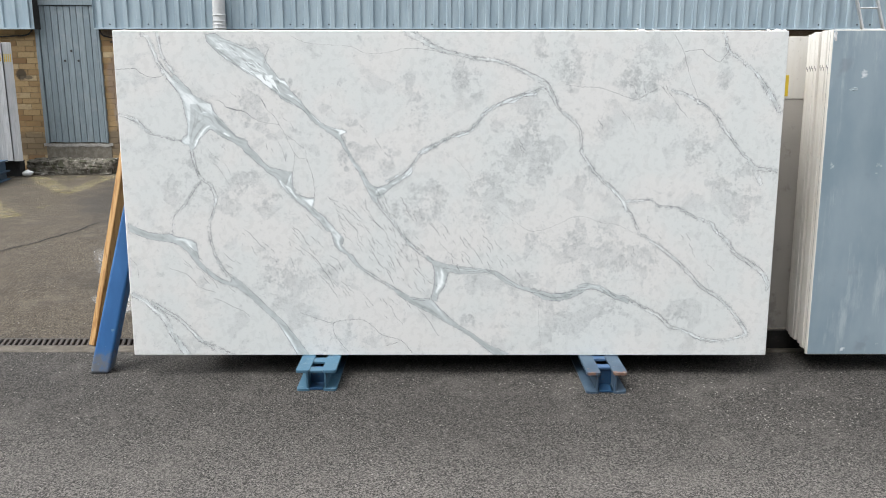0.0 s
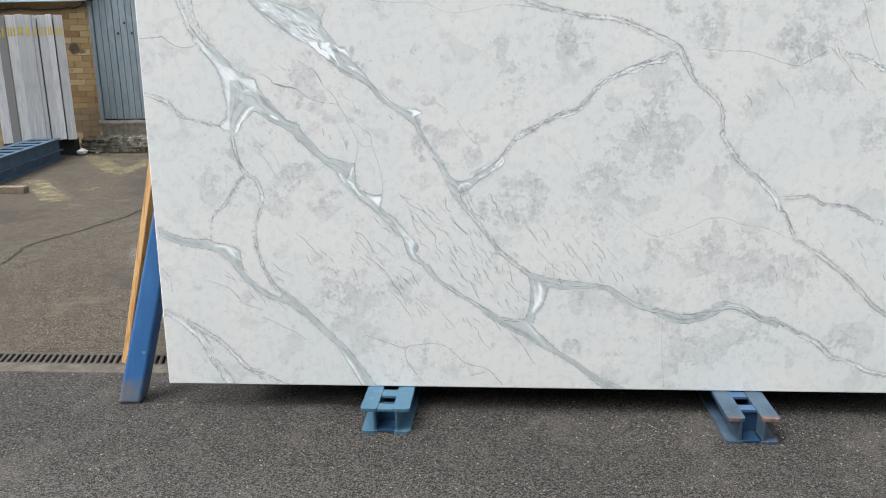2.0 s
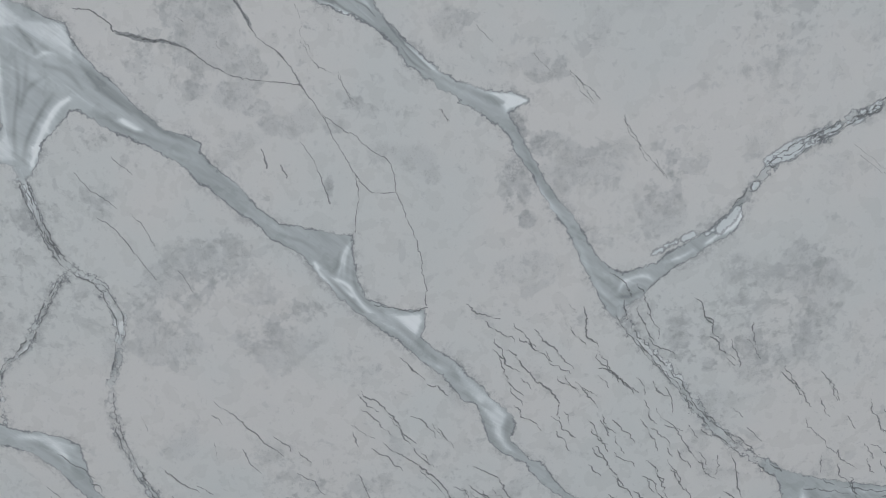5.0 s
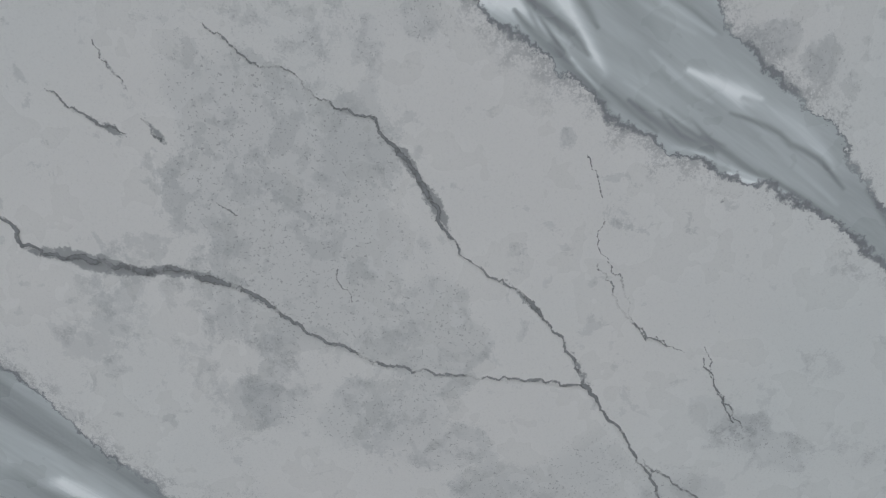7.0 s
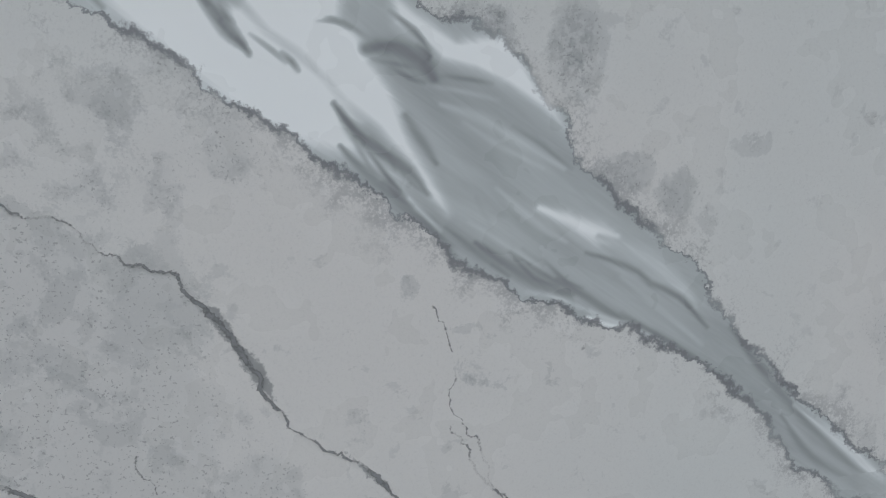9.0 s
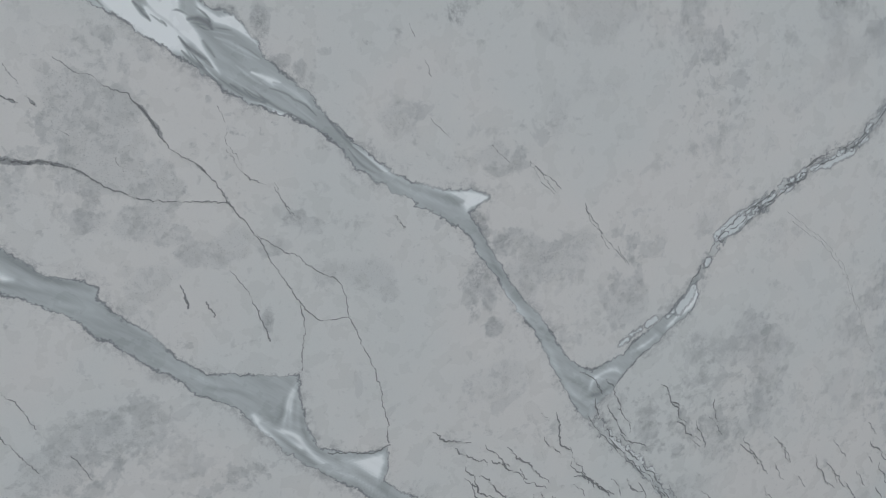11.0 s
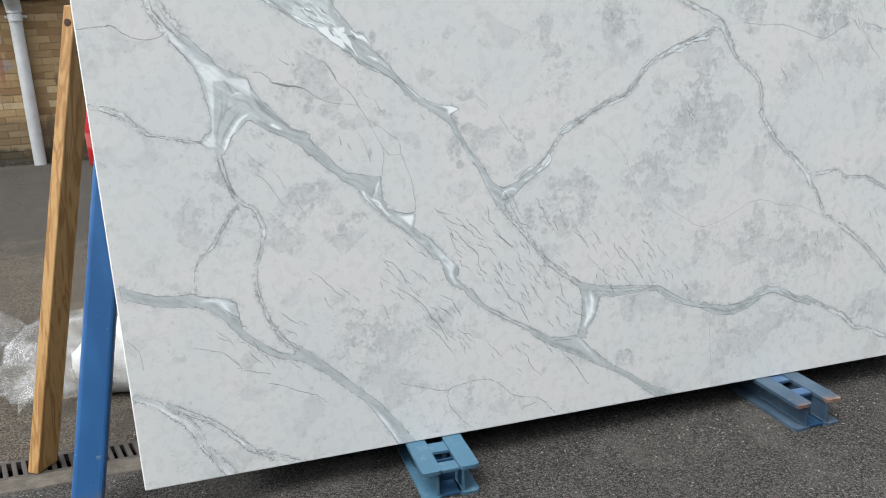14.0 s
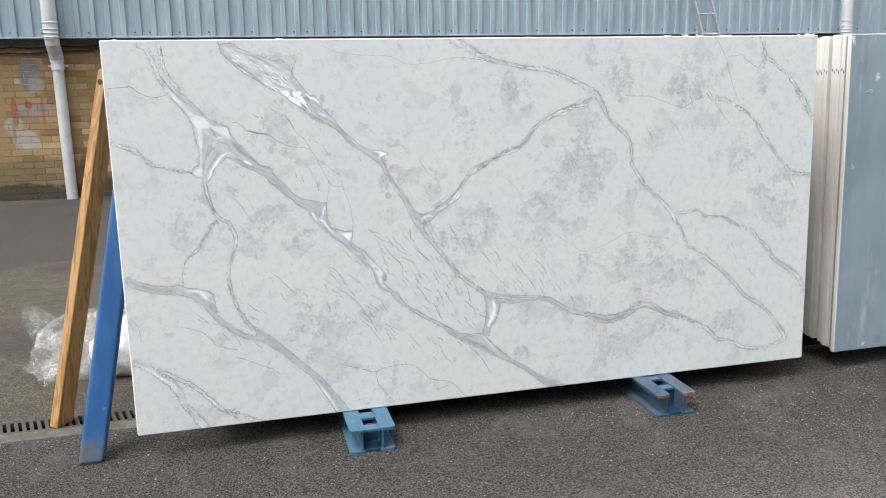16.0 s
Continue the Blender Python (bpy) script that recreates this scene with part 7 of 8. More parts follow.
def build_drain():
    d = thing("drain_channel", pose(0, 0, 0), "narrow cast iron slotted drain set in the asphalt yard", "drain", kind="structure")
    bm = bmesh.new()
    box(bm, -8, 4, 0.445, 0.455, -0.14, -0.001)
    box(bm, -8, 4, 0.575, 0.585, -0.14, -0.001)
    box(bm, -8, 4, 0.445, 0.585, -0.15, -0.14)
    part("channel", bm, DIRT_AND_SHADE, d)
    part("kerb", boxed(-8, 4, 0.345, 0.443, -0.05, 0.004, 0.004), KERB, d, "pale concrete kerb strip along the drain")
    part("rail", boxed(-8, 4, 0.447, 0.462, -0.03, 0.002, 0.002), IRON, d)
    part("rail", boxed(-8, 4, 0.568, 0.583, -0.03, 0.002, 0.002), IRON, d)
    bar = mesh_of("bar", boxed(-0.0085, 0.0085, -0.062, 0.062, -0.025, 0.003, 0.003, 1), IRON)
    for k in range(158):
        b = part("bar", bar, None, d)
        b.matrix_local = pose(-4.3 + k * 0.0325, 0.515, 0, 0, 0, 15)


build_drain()


def painted_line(points, width):
    bm = bmesh.new()
    rows = []
    for i, p in enumerate(points):
        q = points[min(i + 1, len(points) - 1)]
        o = points[max(i - 1, 0)]
        way = Vector((q[0] - o[0], q[1] - o[1])).normalized() * width / 2
        rows.append((bm.verts.new((p[0] - way.y, p[1] + way.x, 0.004)), bm.verts.new((p[0] + way.y, p[1] - way.x, 0.004))))
    for (a, b), (c, d) in zip(rows, rows[1:]):
        bm.faces.new((a, b, d, c))
    return bm


for pts, w in (([(-5.64, 5.89), (-5.56, 5.79), (-5.30, 5.48), (-5.03, 5.12), (-4.66, 4.61)], 0.24), ([(-4.72, 4.57), (-4.61, 4.68), (-4.595, 4.80)], 0.16), ([(-5.98, 7.96), (-5.52, 7.32), (-5.13, 6.80), (-4.84, 6.32)], 0.24), ([(-4.97, 6.42), (-4.80, 6.30), (-4.80, 6.67), (-4.88, 7.32), (-4.91, 8.12)], 0.20), ([(-6.05, 7.95), (-5.56, 7.98), (-5.2, 8.0), (-4.92, 8.05)], 0.12), ([(-4.61, 5.16), (-4.58, 5.37)], 0.10), ([(-5.77, 7.06), (-5.56, 7.24), (-5.46, 7.51), (-5.29, 7.71)], 0.10)):
    tagged(new("painted_line", mesh_of("painted_line", painted_line(pts, w), YELLOW_WORN)), "worn flaking yellow painted line on the old yard", "road marking", "yard lines", "structure")

crack_pts = [(-3.75, 2.22), (-3.76, 2.37), (-3.84, 2.62), (-3.87, 2.79), (-3.84, 2.88), (-3.82, 2.98), (-3.78, 3.03), (-3.76, 3.17), (-3.71, 3.27), (-3.67, 3.38), (-3.66, 3.55), (-3.61, 3.66), (-3.58, 3.78), (-3.56, 4.03), (-3.55, 4.26)]
crack_run = []
for (ax, ay), (bx, by) in zip(crack_pts, crack_pts[1:]):
    for k in range(9):
        px, py = ax + (bx - ax) * k / 9, ay + (by - ay) * k / 9
        wob = noise.noise_vector((px * 9, py * 9, 0)) * 0.03 + noise.noise_vector((px * 31, py * 31, 2)) * 0.025
        crack_run.append((px + wob.x, py + wob.y))
tagged(new("ground_crack", mesh_of("ground_crack", painted_line(crack_run, 0.022), DIRT_AND_SHADE)), "dark crack across the old yard surface", "crack", kind="structure")


def stone_shape(r, seed):
    g = random.Random(seed)
    bm = bmesh.new()
    bmesh.ops.create_icosphere(bm, subdivisions=1, radius=r)
    for v in bm.verts:
        v.co *= g.uniform(0.65, 1.2)
        v.co.z *= 0.6
    return bm


def build_chippings():
    g = random.Random(5)
    verts, faces = [], []
    shapes = []
    for k in range(6):
        bm = stone_shape(1.0, k)
        shapes.append(([tuple(v.co) for v in bm.verts], [tuple(v.index for v in f.verts) for f in bm.faces]))
        bm.free()
    for k in range(4200):
        x, y = g.uniform(-4.2, 3.2), g.uniform(-2.6, 3.4)
        if k < 420:
            cx, cy, sx, sy = ((1.55, -0.55, 0.16, 0.06), (1.25, -0.25, 0.3, 0.1), (0.45, -0.12, 0.5, 0.07), (1.8, -0.35, 0.3, 0.14))[k % 4]
            x, y = g.gauss(cx, sx), g.gauss(cy, sy)
        if 0.34 < y < 0.6:
            continue
        r = g.choice((0.0015, 0.002, 0.002, 0.003, 0.004))
        a = g.uniform(0, 6.28)
        vs, fs = shapes[g.randrange(6)]
        n = len(verts)
        verts += [(x + r * (p[0] * math.cos(a) - p[1] * math.sin(a)), y + r * (p[0] * math.sin(a) + p[1] * math.cos(a)), r * 0.4 + r * p[2]) for p in vs]
        faces += [tuple(i + n for i in f) for f in fs]
    me = bpy.data.meshes.new("stone_chippings")
    me.from_pydata(verts, [], faces)
    me.materials.append(STONE_CHIP)
    tagged(new("stone_chippings", me), "loose pale stone chippings scattered on the asphalt", "gravel", kind="stuff")


build_chippings()

# ---- the main slab ----
slab = thing("quartz_slab", SLAB, "large white quartz slab with grey branching veins leaning on a rack", "stone slab")
part("face", slab_face(), None, slab, "white polished face with grey veins and mottling")
tagged(part("thread", slab_threads(), None, slab, "fine dark broken threads and cracks in the face"), kind="stuff")
part("core", boxed(-WIDTH / 2, WIDTH / 2, 0.0, THICK, 0, HEIGHT, 0.003, 1), FOAM, slab, "plain white sawn edge and back")


def scrap(m, size, seed):
    g = random.Random(seed)
    bm = bmesh.new()
    for k in range(5):
        x = (k - 2) * size * 0.4
        h = size * g.uniform(0.06, 0.22)
        box(bm, x - size * 0.28, x + size * 0.28, -0.006, 0.006, -0.002, h, 0.003, 1, pose(0, 0, 0, g.uniform(-15, 15), g.uniform(-25, 25), g.uniform(-30, 30)))
    ob = new("film_scrap", mesh_of("film_scrap", bm, FOAM))
    ob.matrix_world = m
    return tagged(ob, "torn scrap of white protective film on the slab's top edge", "packaging scrap", "film scraps")


for k, (x, s) in enumerate(((-1.54, 0.02), (-0.92, 0.016), (0.14, 0.014), (0.80, 0.028), (0.90, 0.035), (0.97, 0.02), (1.12, 0.03), (1.53, 0.03), (1.57, 0.025))):
    scrap(SLAB @ pose(x, 0.012, HEIGHT), s, k)


# slabs racked behind and beside it
def racked_slab(x0, x1, y, z0, top, thick, edge, label, face=None, chip=False):
    t = thing("stone_slab", SLAB @ pose(x0, y, z0), label, "stone slab", "racked slabs")
    bm = boxed(0, x1 - x0, 0.0, thick, 0, top - z0, 0.0025, 2)
    part("core", bm, edge, t)
    if face:
        bm = boxed(0.004, x1 - x0 - 0.004, -0.0035, 0.0005, 0.004, top - z0 - 0.004)
        part("face", bm, face, t, "dusty blue grey sheeted face")
    if chip:
        bm = bmesh.new()
        bmesh.ops.create_icosphere(bm, subdivisions=2, radius=0.013)
        for v in bm.verts:
            v.co = Vector((v.co.x * 0.8 + 0.012, v.co.y * 0.3 - 0.003, v.co.z * 1.9 + top - z0 - 0.03)) + 0.008 * noise.noise_vector(v.co * 60)
        part("chipped_corner", bm, GREY_STONE, t, "chipped rough corner")
    return t


INK = painted("grey_ink", (0.16, 0.155, 0.15), (0.30, 0.29, 0.27), 0.8, 0.5, 200)
PALE_LABEL = "cream stone slab stored upright in the stack beside the white slab"
dusty = racked_slab(1.828, 5.03, 0.046, -0.010, 1.605, 0.024, EDGE, "dusty blue grey stone slab at the front of the stack", BLUE_GREY, True)
for x0, y, z0, top, th in ((1.842, 0.093, 0.002, 1.610, 0.031), (1.838, 0.125, 0.002, 1.606, 0.031), (1.840, 0.157, 0.012, 1.611, 0.031), (1.858, 0.189, 0.014, 1.600, 0.022), (1.838, 0.212, 0.018, 1.607, 0.031), (1.836, 0.244, 0.02, 1.610, 0.031), (1.84, 0.276, 0.025, 1.606, 0.031), (1.862, 0.308, 0.03, 1.600, 0.022), (1.85, 0.332, 0.03, 1.604, 0.030)):
    cream = racked_slab(x0, x0 + 3.2, y, z0, top, th, EDGE, PALE_LABEL)
    for k in range(2 if th > 0.025 else 1):
        part("stamp", boxed(-0.0012, 0.001, th * (0.2 + 0.42 * k), th * (0.42 + 0.40 * k), 1.418 + 0.012 * k - z0, 1.434 + 0.010 * k - z0), INK, cream, "small smudged grey stamp on the edge")
g = random.Random(12)
SCUFF = painted("pale_blue_scuff", (0.33, 0.39, 0.42), (0.27, 0.33, 0.37), 0.6, 0.5, 90)
for x, z, r in ((0.125, 1.337, 0.012), (0.108, 1.333, 0.007), (0.27, 0.93, 0.005)):
    bm = bmesh.new()
    bmesh.ops.create_icosphere(bm, subdivisions=2, radius=r)
    for v in bm.verts:
        v.co = Vector((x + v.co.x * 1.5, -0.0035 + v.co.y * 0.12, z + v.co.z * 0.8)) + 0.25 * r * noise.noise_vector(v.co * 120 + Vector((g.random() * 9, 0, 0)))
    part("scuff", bm, SCUFF, dusty, "pale scuffed spot")
racked_slab(1.836, 5.03, 0.0735, 0.0, 1.598, 0.018, DARK_STONE, "dark stone slab stored upright behind the blue grey slab")
# brown grey carries the shade low in the gap, cream the lit top
behind = racked_slab(-0.90, 2.30, 0.438, 0.02, 1.605, 0.030, painted("shaded_cream_slab", (0.40, 0.375, 0.34), (0.31, 0.29, 0.26), 0.5, 0.56, 3), "stone slab behind the white slab, its shade put into a brown grey")
part("sheet", boxed(0.004, 3.196, -0.003, 0.001, 1.262, 1.581), EDGE, behind, "cream layer for the lit upper part of the slab")
part("sticker", boxed(2.655, 2.695, -0.005, 0.001, 1.275, 1.384), YELLOW, behind, "small yellow sticker")
# hidden slabs, added to keep the ground under the white slab dark
for k, y in enumerate((0.026, 0.050, 0.074, 0.098, 0.125, 0.160, 0.195, 0.23, 0.265, 0.30, 0.335, 0.37, 0.405)):
    racked_slab(-1.32 + 0.02 * (k % 3), 1.56 - 0.03 * (k % 2), y, 0.0, 1.57, 0.020, EDGE, "unseen pale stone slab added behind the white slab to block light")


# made-up beam that keeps light from coming in under the slabs
rack = thing("light_stop_beam", pose(0.35, 0.405, 0), "added dark beam under the racked slabs that blocks light from behind", "steel beam")
part("beam", boxed(-1.7, 2.1, 0, 0.03, 0.0, 0.106, 0.004), DIRT_AND_SHADE, rack)

# ---- steel supports ----
def rounded_plate(bm, x0, x1, y0, y1, z0, z1, corner):
    """A plate with its front outer corners rounded off."""
    r = bmesh.ops.create_cube(bm, size=1.0)["verts"]
    bmesh.ops.scale(bm, verts=r, vec=(x1 - x0, y1 - y0, z1 - z0))
    bmesh.ops.translate(bm, verts=r, vec=((x0 + x1) / 2, (y0 + y1) / 2, (z0 + z1) / 2))
    up = [e for e in {e for v in r for e in v.link_edges} if abs(e.verts[0].co.z - e.verts[1].co.z) > 1e-4 and abs(e.verts[0].co.y - y0) < 1e-4]
    bmesh.ops.bevel(bm, geom=up, offset=corner, segments=4, affect="EDGES", profile=0.5)


def support_block(m, paint, inner, label, length=1.0, plates=((0.006, 0.058), (0.128, 0.19), (0.5, 0.56))):
    t = thing("steel_support", m, label, "steel support", "slab supports")
    h = LIFT - 0.001
    for side in (-1, 1):
        bm = bmesh.new()
        web = side * 0.044
        lo, hi = sorted((side * 0.031, side * 0.097))
        rounded_plate(bm, lo, hi, 0, length, h - 0.013, h, 0.014)
        rounded_plate(bm, lo, hi, 0, length, 0.0, 0.011, 0.016)
        box(bm, web - 0.005, web + 0.005, 0.008, length - 0.004, 0.009, h - 0.011, 0.002, 1)
        for z in (0.013, h - 0.015):
            box(bm, web - 0.008, web + 0.008, 0.010, length - 0.006, z - 0.003, z + 0.003, 0.002, 1)
        part("beam", bm, paint, t)
    for y0, y1 in plates:
        part("cross_plate", boxed(-0.0305, 0.0305, y0, y1, h - 0.015, h - 0.003, 0.002), RIB_BLUE if paint == BLUE_RUST else paint, t)
    part("foot_plate", boxed(-0.0388, 0.0388, 0.010, 0.30, 0.002, 0.011, 0.001), inner, t)
    part("end_plate", boxed(-0.0388, 0.0388, 0.092, 0.098, 0.012, h - 0.016), inner, t)
    for x in (-0.034, 0.034):
        part("weld", tube([(x, 0.02, h - 0.006), (x * 1.02, 0.05, h - 0.004)], 0.003, 6), inner, t)
    return t


support_block(pose(-0.650, -0.212, 0), BLUE_WORN, BLUE_DARK, "scuffed light blue steel beam support under the slab")
support_block(pose(0.750, -0.244, 0), BLUE_RUST, BLUE_DARK, "rusty edged blue steel beam support under the slab", plates=((0.082, 0.128), (0.20, 0.25), (0.5, 0.56)))
support_block(pose(2.75, -0.02, -0.012), BLUE_RUST, BLUE_DARK, "rusty edged blue steel beam support under the stack")


def post_material():
    s = Shader("blue_post_enamel", 0.48, spec=0.35)
    z = s.axes()[2]
    c = s.mix(s.ramp(s.noise(3, 5, co=s.scaled(4, 4, 0.6)), 0.35, 0.7), (0.016, 0.075, 0.20), (0.024, 0.098, 0.245))
    edge = s.math("ADD", z, s.math("MULTIPLY", s.math("SUBTRACT", s.noise(16, 6, 0.7), 0.5), 0.34))
    c = s.mix(s.math("MULTIPLY", s.ramp(edge, 0.13, 0.02), 0.8), c, (0.105, 0.098, 0.082))
    c = s.mix(s.ramp(s.noise(40, 5), 0.66, 0.72), c, (0.10, 0.16, 0.24))
    s.color(c)
    s.bump(s.noise(90, 3), 0.15, 0.001)
    return s.mat


def build_rack():
    t = thing("rack_post", pose(-1.795, 0.056, 0), "slanting blue painted steel rack post with scraped foot", "rack post")
    bm = bmesh.new()
    box(bm, -0.049, 0.049, -0.046, 0.046, 0.004, 1.60, 0.014, 3)
    for v in bm.verts:
        v.co.x += 0.183 * v.co.z
        v.co.y += 0.277 * v.co.z
    part("post", bm, post_material(), t)
    part("rubber_foot", boxed(-0.044, 0.044, -0.041, 0.041, 0.0, 0.006, 0.002, 1), BLACK, t, "thin black rubber foot")


build_rack()


def build_timber():
    t = thing("timber_post", pose(-1.992, 0.492, 0.003, 0, 0, -35), "slanting sawn pine post standing on the drain", "timber post")
    bm = boxed(-0.024, 0.024, -0.048, 0.048, 0, 1.60, 0.003, 1)
    lean = Matrix.Rotation(radians(-35), 3, "Z").inverted() @ Vector((0.221, 0.061, 0))
    for v in bm.verts:
        v.co += lean * v.co.z
    part("beam", bm, TIMBER, t)
    hole = lathe([(0.013, -0.0015), (0.013, 0.0015), (0.005, 0.002)], 14)
    ob = part("bolt_hole", hole, painted("burnt_hole", (0.055, 0.026, 0.010), (0.10, 0.05, 0.02), 0.8), t, "dark bored hole near the top")
    ob.matrix_local = Matrix.Translation(lean * 1.545 + Vector((0, -0.049, 1.545))) @ pose(0, 0, 0, 90, 0, 0)


build_timber()


# ---- the polythene bag ----
def crumpled(cx, rx, ry, rz, seed, amount, sub=4):
    """A closed bag shape, flattened on the ground and folded in creases."""
    bm = bmesh.new()
    bmesh.ops.create_icosphere(bm, subdivisions=sub, radius=1.0)
    for v in bm.verts:
        p = v.co.copy()
        a, b2 = noise.noise(p * 1.3 + Vector((seed, 0, 0))), noise.noise(p * 3.1 + Vector((0, seed, 0)))
        fold = 1 - abs(noise.noise(p * 4.6 + Vector((0, 0, seed)))) * 2
        k = 1 + amount * (a * 0.9 + b2 * 0.45 + fold * 0.22)
        v.co = Vector((cx + p.x * rx * k, p.y * ry * k, max(0.002, rz * 0.85 + p.z * rz * k)))
    return bm


def film_tube(stations, seed, steps=30):
    """Loose film drawn over stations of (x, half depth, foot, top), pleated along its length."""
    bm = bmesh.new()
    rings = []
    for x, dy, lo, hi in stations:
        ring = []
        for k in range(steps):
            a = 2 * math.pi * k / steps
            pleat = 1 + 0.22 * noise.noise((math.cos(a) * 3.1, math.sin(a) * 3.1 + seed, x * 4)) + 0.12 * noise.noise((math.cos(a) * 8, math.sin(a) * 8, x * 13 + seed))
            sharp = 1 - 0.10 * abs(noise.noise((math.cos(a) * 5 + seed, math.sin(a) * 5, x * 7)))
            mid, half = (lo + hi) / 2, (hi - lo) / 2
            ring.append(bm.verts.new((x + 0.05 * noise.noise((a * 1.7, x * 9, seed)), dy * math.cos(a) * pleat, max(0.003, mid + half * math.sin(a) * pleat * sharp))))
        rings.append(ring)
    for lo, hi in zip(rings, rings[1:]):
        for k in range(steps):
            bm.faces.new((lo[k], lo[(k + 1) % steps], hi[(k + 1) % steps], hi[k]))
    return bm


def film_flap(corners, n, seed, crease=0.018):
    """A free end of film between four corners, creased."""
    a, b2, c, d = (Vector(p) for p in corners)
    bm = bmesh.new()
    grid = []
    for j in range(n + 1):
        v = j / n
        row = []
        for i in range(n + 1):
            u = i / n
            p = (a * (1 - u) + b2 * u) * (1 - v) + (d * (1 - u) + c * u) * v
            row.append(bm.verts.new(p + crease * noise.noise_vector(p * 16 + Vector((seed, 0, 0)))))
        grid.append(row)
    for j in range(n):
        for i in range(n):
            bm.faces.new((grid[j][i], grid[j][i + 1], grid[j + 1][i + 1], grid[j + 1][i]))
    return bm


def build_bag():
    t = thing("plastic_bag", pose(-1.90, 1.14, 0), "crumpled clear polythene bag round white packing on the yard", "plastic bag")
    part("packing", crumpled(0.20, 0.235, 0.16, 0.178, 2.0, 0.20), WHITE, t, "bundled white sheet packing", True)
    stations = [(-0.335, 0.04, 0.07, 0.15), (-0.30, 0.10, 0.02, 0.27), (-0.23, 0.14, 0.0, 0.315), (-0.15, 0.17, 0.0, 0.325), (-0.06, 0.18, 0.0, 0.35), (0.05, 0.19, 0.0, 0.375), (0.16, 0.19, 0.0, 0.385), (0.28, 0.17, 0.0, 0.36), (0.39, 0.09, 0.02, 0.22)]
    part("film", film_tube(stations, 3.0, 16), FILM, t, "clear crumpled film")
    part("loose_end", film_flap([(-0.31, -0.03, 0.22), (-0.19, 0.02, 0.315), (-0.315, 0.0, 0.43), (-0.368, -0.03, 0.375)], 5, 1.0, 0.018), FILM, t, "upstanding loose end of the film")
    part("loose_end", film_flap([(-0.24, -0.10, 0.01), (-0.20, -0.13, 0.14), (-0.30, -0.09, 0.155), (-0.375, -0.07, 0.105)], 5, 4.0, 0.018), FILM, t, "pointed loose end of the film")
    part("fold", film_flap([(-0.24, -0.14, 0.03), (-0.08, -0.19, 0.04), (-0.12, -0.15, 0.25), (-0.22, -0.11, 0.27)], 5, 6.0, 0.05), FILM, t, "inner fold of the film")


build_bag()

# ---- the building ----
# added wall behind the camera, never in view; it holds off low sky light
tagged(new("sky_blocker", mesh_of("sky_blocker", boxed(-30, 30, -16.4, -16, -0.1, 9.5), concrete_material("dark_sky_blocker", (0.07, 0.066, 0.06), (0.12, 0.113, 0.104)))), "added dark wall, out of view, that blocks low sky light", "wall", kind="structure")
WALL_Y = 8.68
wall = thing("wall_north", pose(0, WALL_Y, 0), "buff brick wall with grey patches and rust stains", "wall", kind="structure")
bm = bmesh.new()
box(bm, -14, -6.125, 0.006, 0.25, -0.05, 2.4)
box(bm, -5.162, 12, 0.006, 0.25, -0.05, 2.4)
box(bm, -6.125, -5.162, 0.006, 0.25, -0.05, 0.43)
part("mortar", bm, MORTAR, wall, "sandy mortar bed")
part("backing", boxed(-14, 12, 0.25, 0.4, -0.05, 6.0), CLADDING, wall)
dirt = boxed(-5.2, 4.0, -0.010, 0.008, -0.02, 0.05)
bmesh.ops.subdivide_edges(dirt, edges=[e for e in dirt.edges if abs(e.verts[0].co.x - e.verts[1].co.x) > 1], cuts=160)
for v in dirt.verts:
    if v.co.z > 0:
        v.co.z += 0.06 * noise.noise(Vector((v.co.x * 5, 0, 0))) + 0.03 * noise.noise(Vector((v.co.x * 23, 1, 0)))
part("plinth_dirt", dirt, DAMP, wall, "black damp band at the wall's foot")


def cladding_panel(x0, x1, z0, z1, y):
    """Ribbed sheet with a drip edge and a row of fixings."""
    bm = bmesh.new()
    pitch, prof = 0.19, ((0.0, 0.0), (0.05, 0.0), (0.062, -0.028), (0.118, -0.028), (0.13, 0.0), (0.19, 0.0))
    cols, x = [], x0
    while x < x1 - 1e-6:
        cols += [(x + dx, dy) for dx, dy in prof[:-1] if x + dx <= x1]
        x += pitch
    cols.append((x1, 0.0))
    front = [[bm.verts.new((cx, y + dy, z)) for cx, dy in cols] for z in (z0, z1)]
    rear = [[bm.verts.new((cx, y + dy + 0.006, z)) for cx, dy in cols] for z in (z0, z1)]
    for i in range(len(cols) - 1):
        bm.faces.new((front[0][i], front[0][i + 1], front[1][i + 1], front[1][i]))
        bm.faces.new((rear[0][i + 1], rear[0][i], rear[1][i], rear[1][i + 1]))
        bm.faces.new((rear[0][i], rear[0][i + 1], front[0][i + 1], front[0][i]))
    return bm


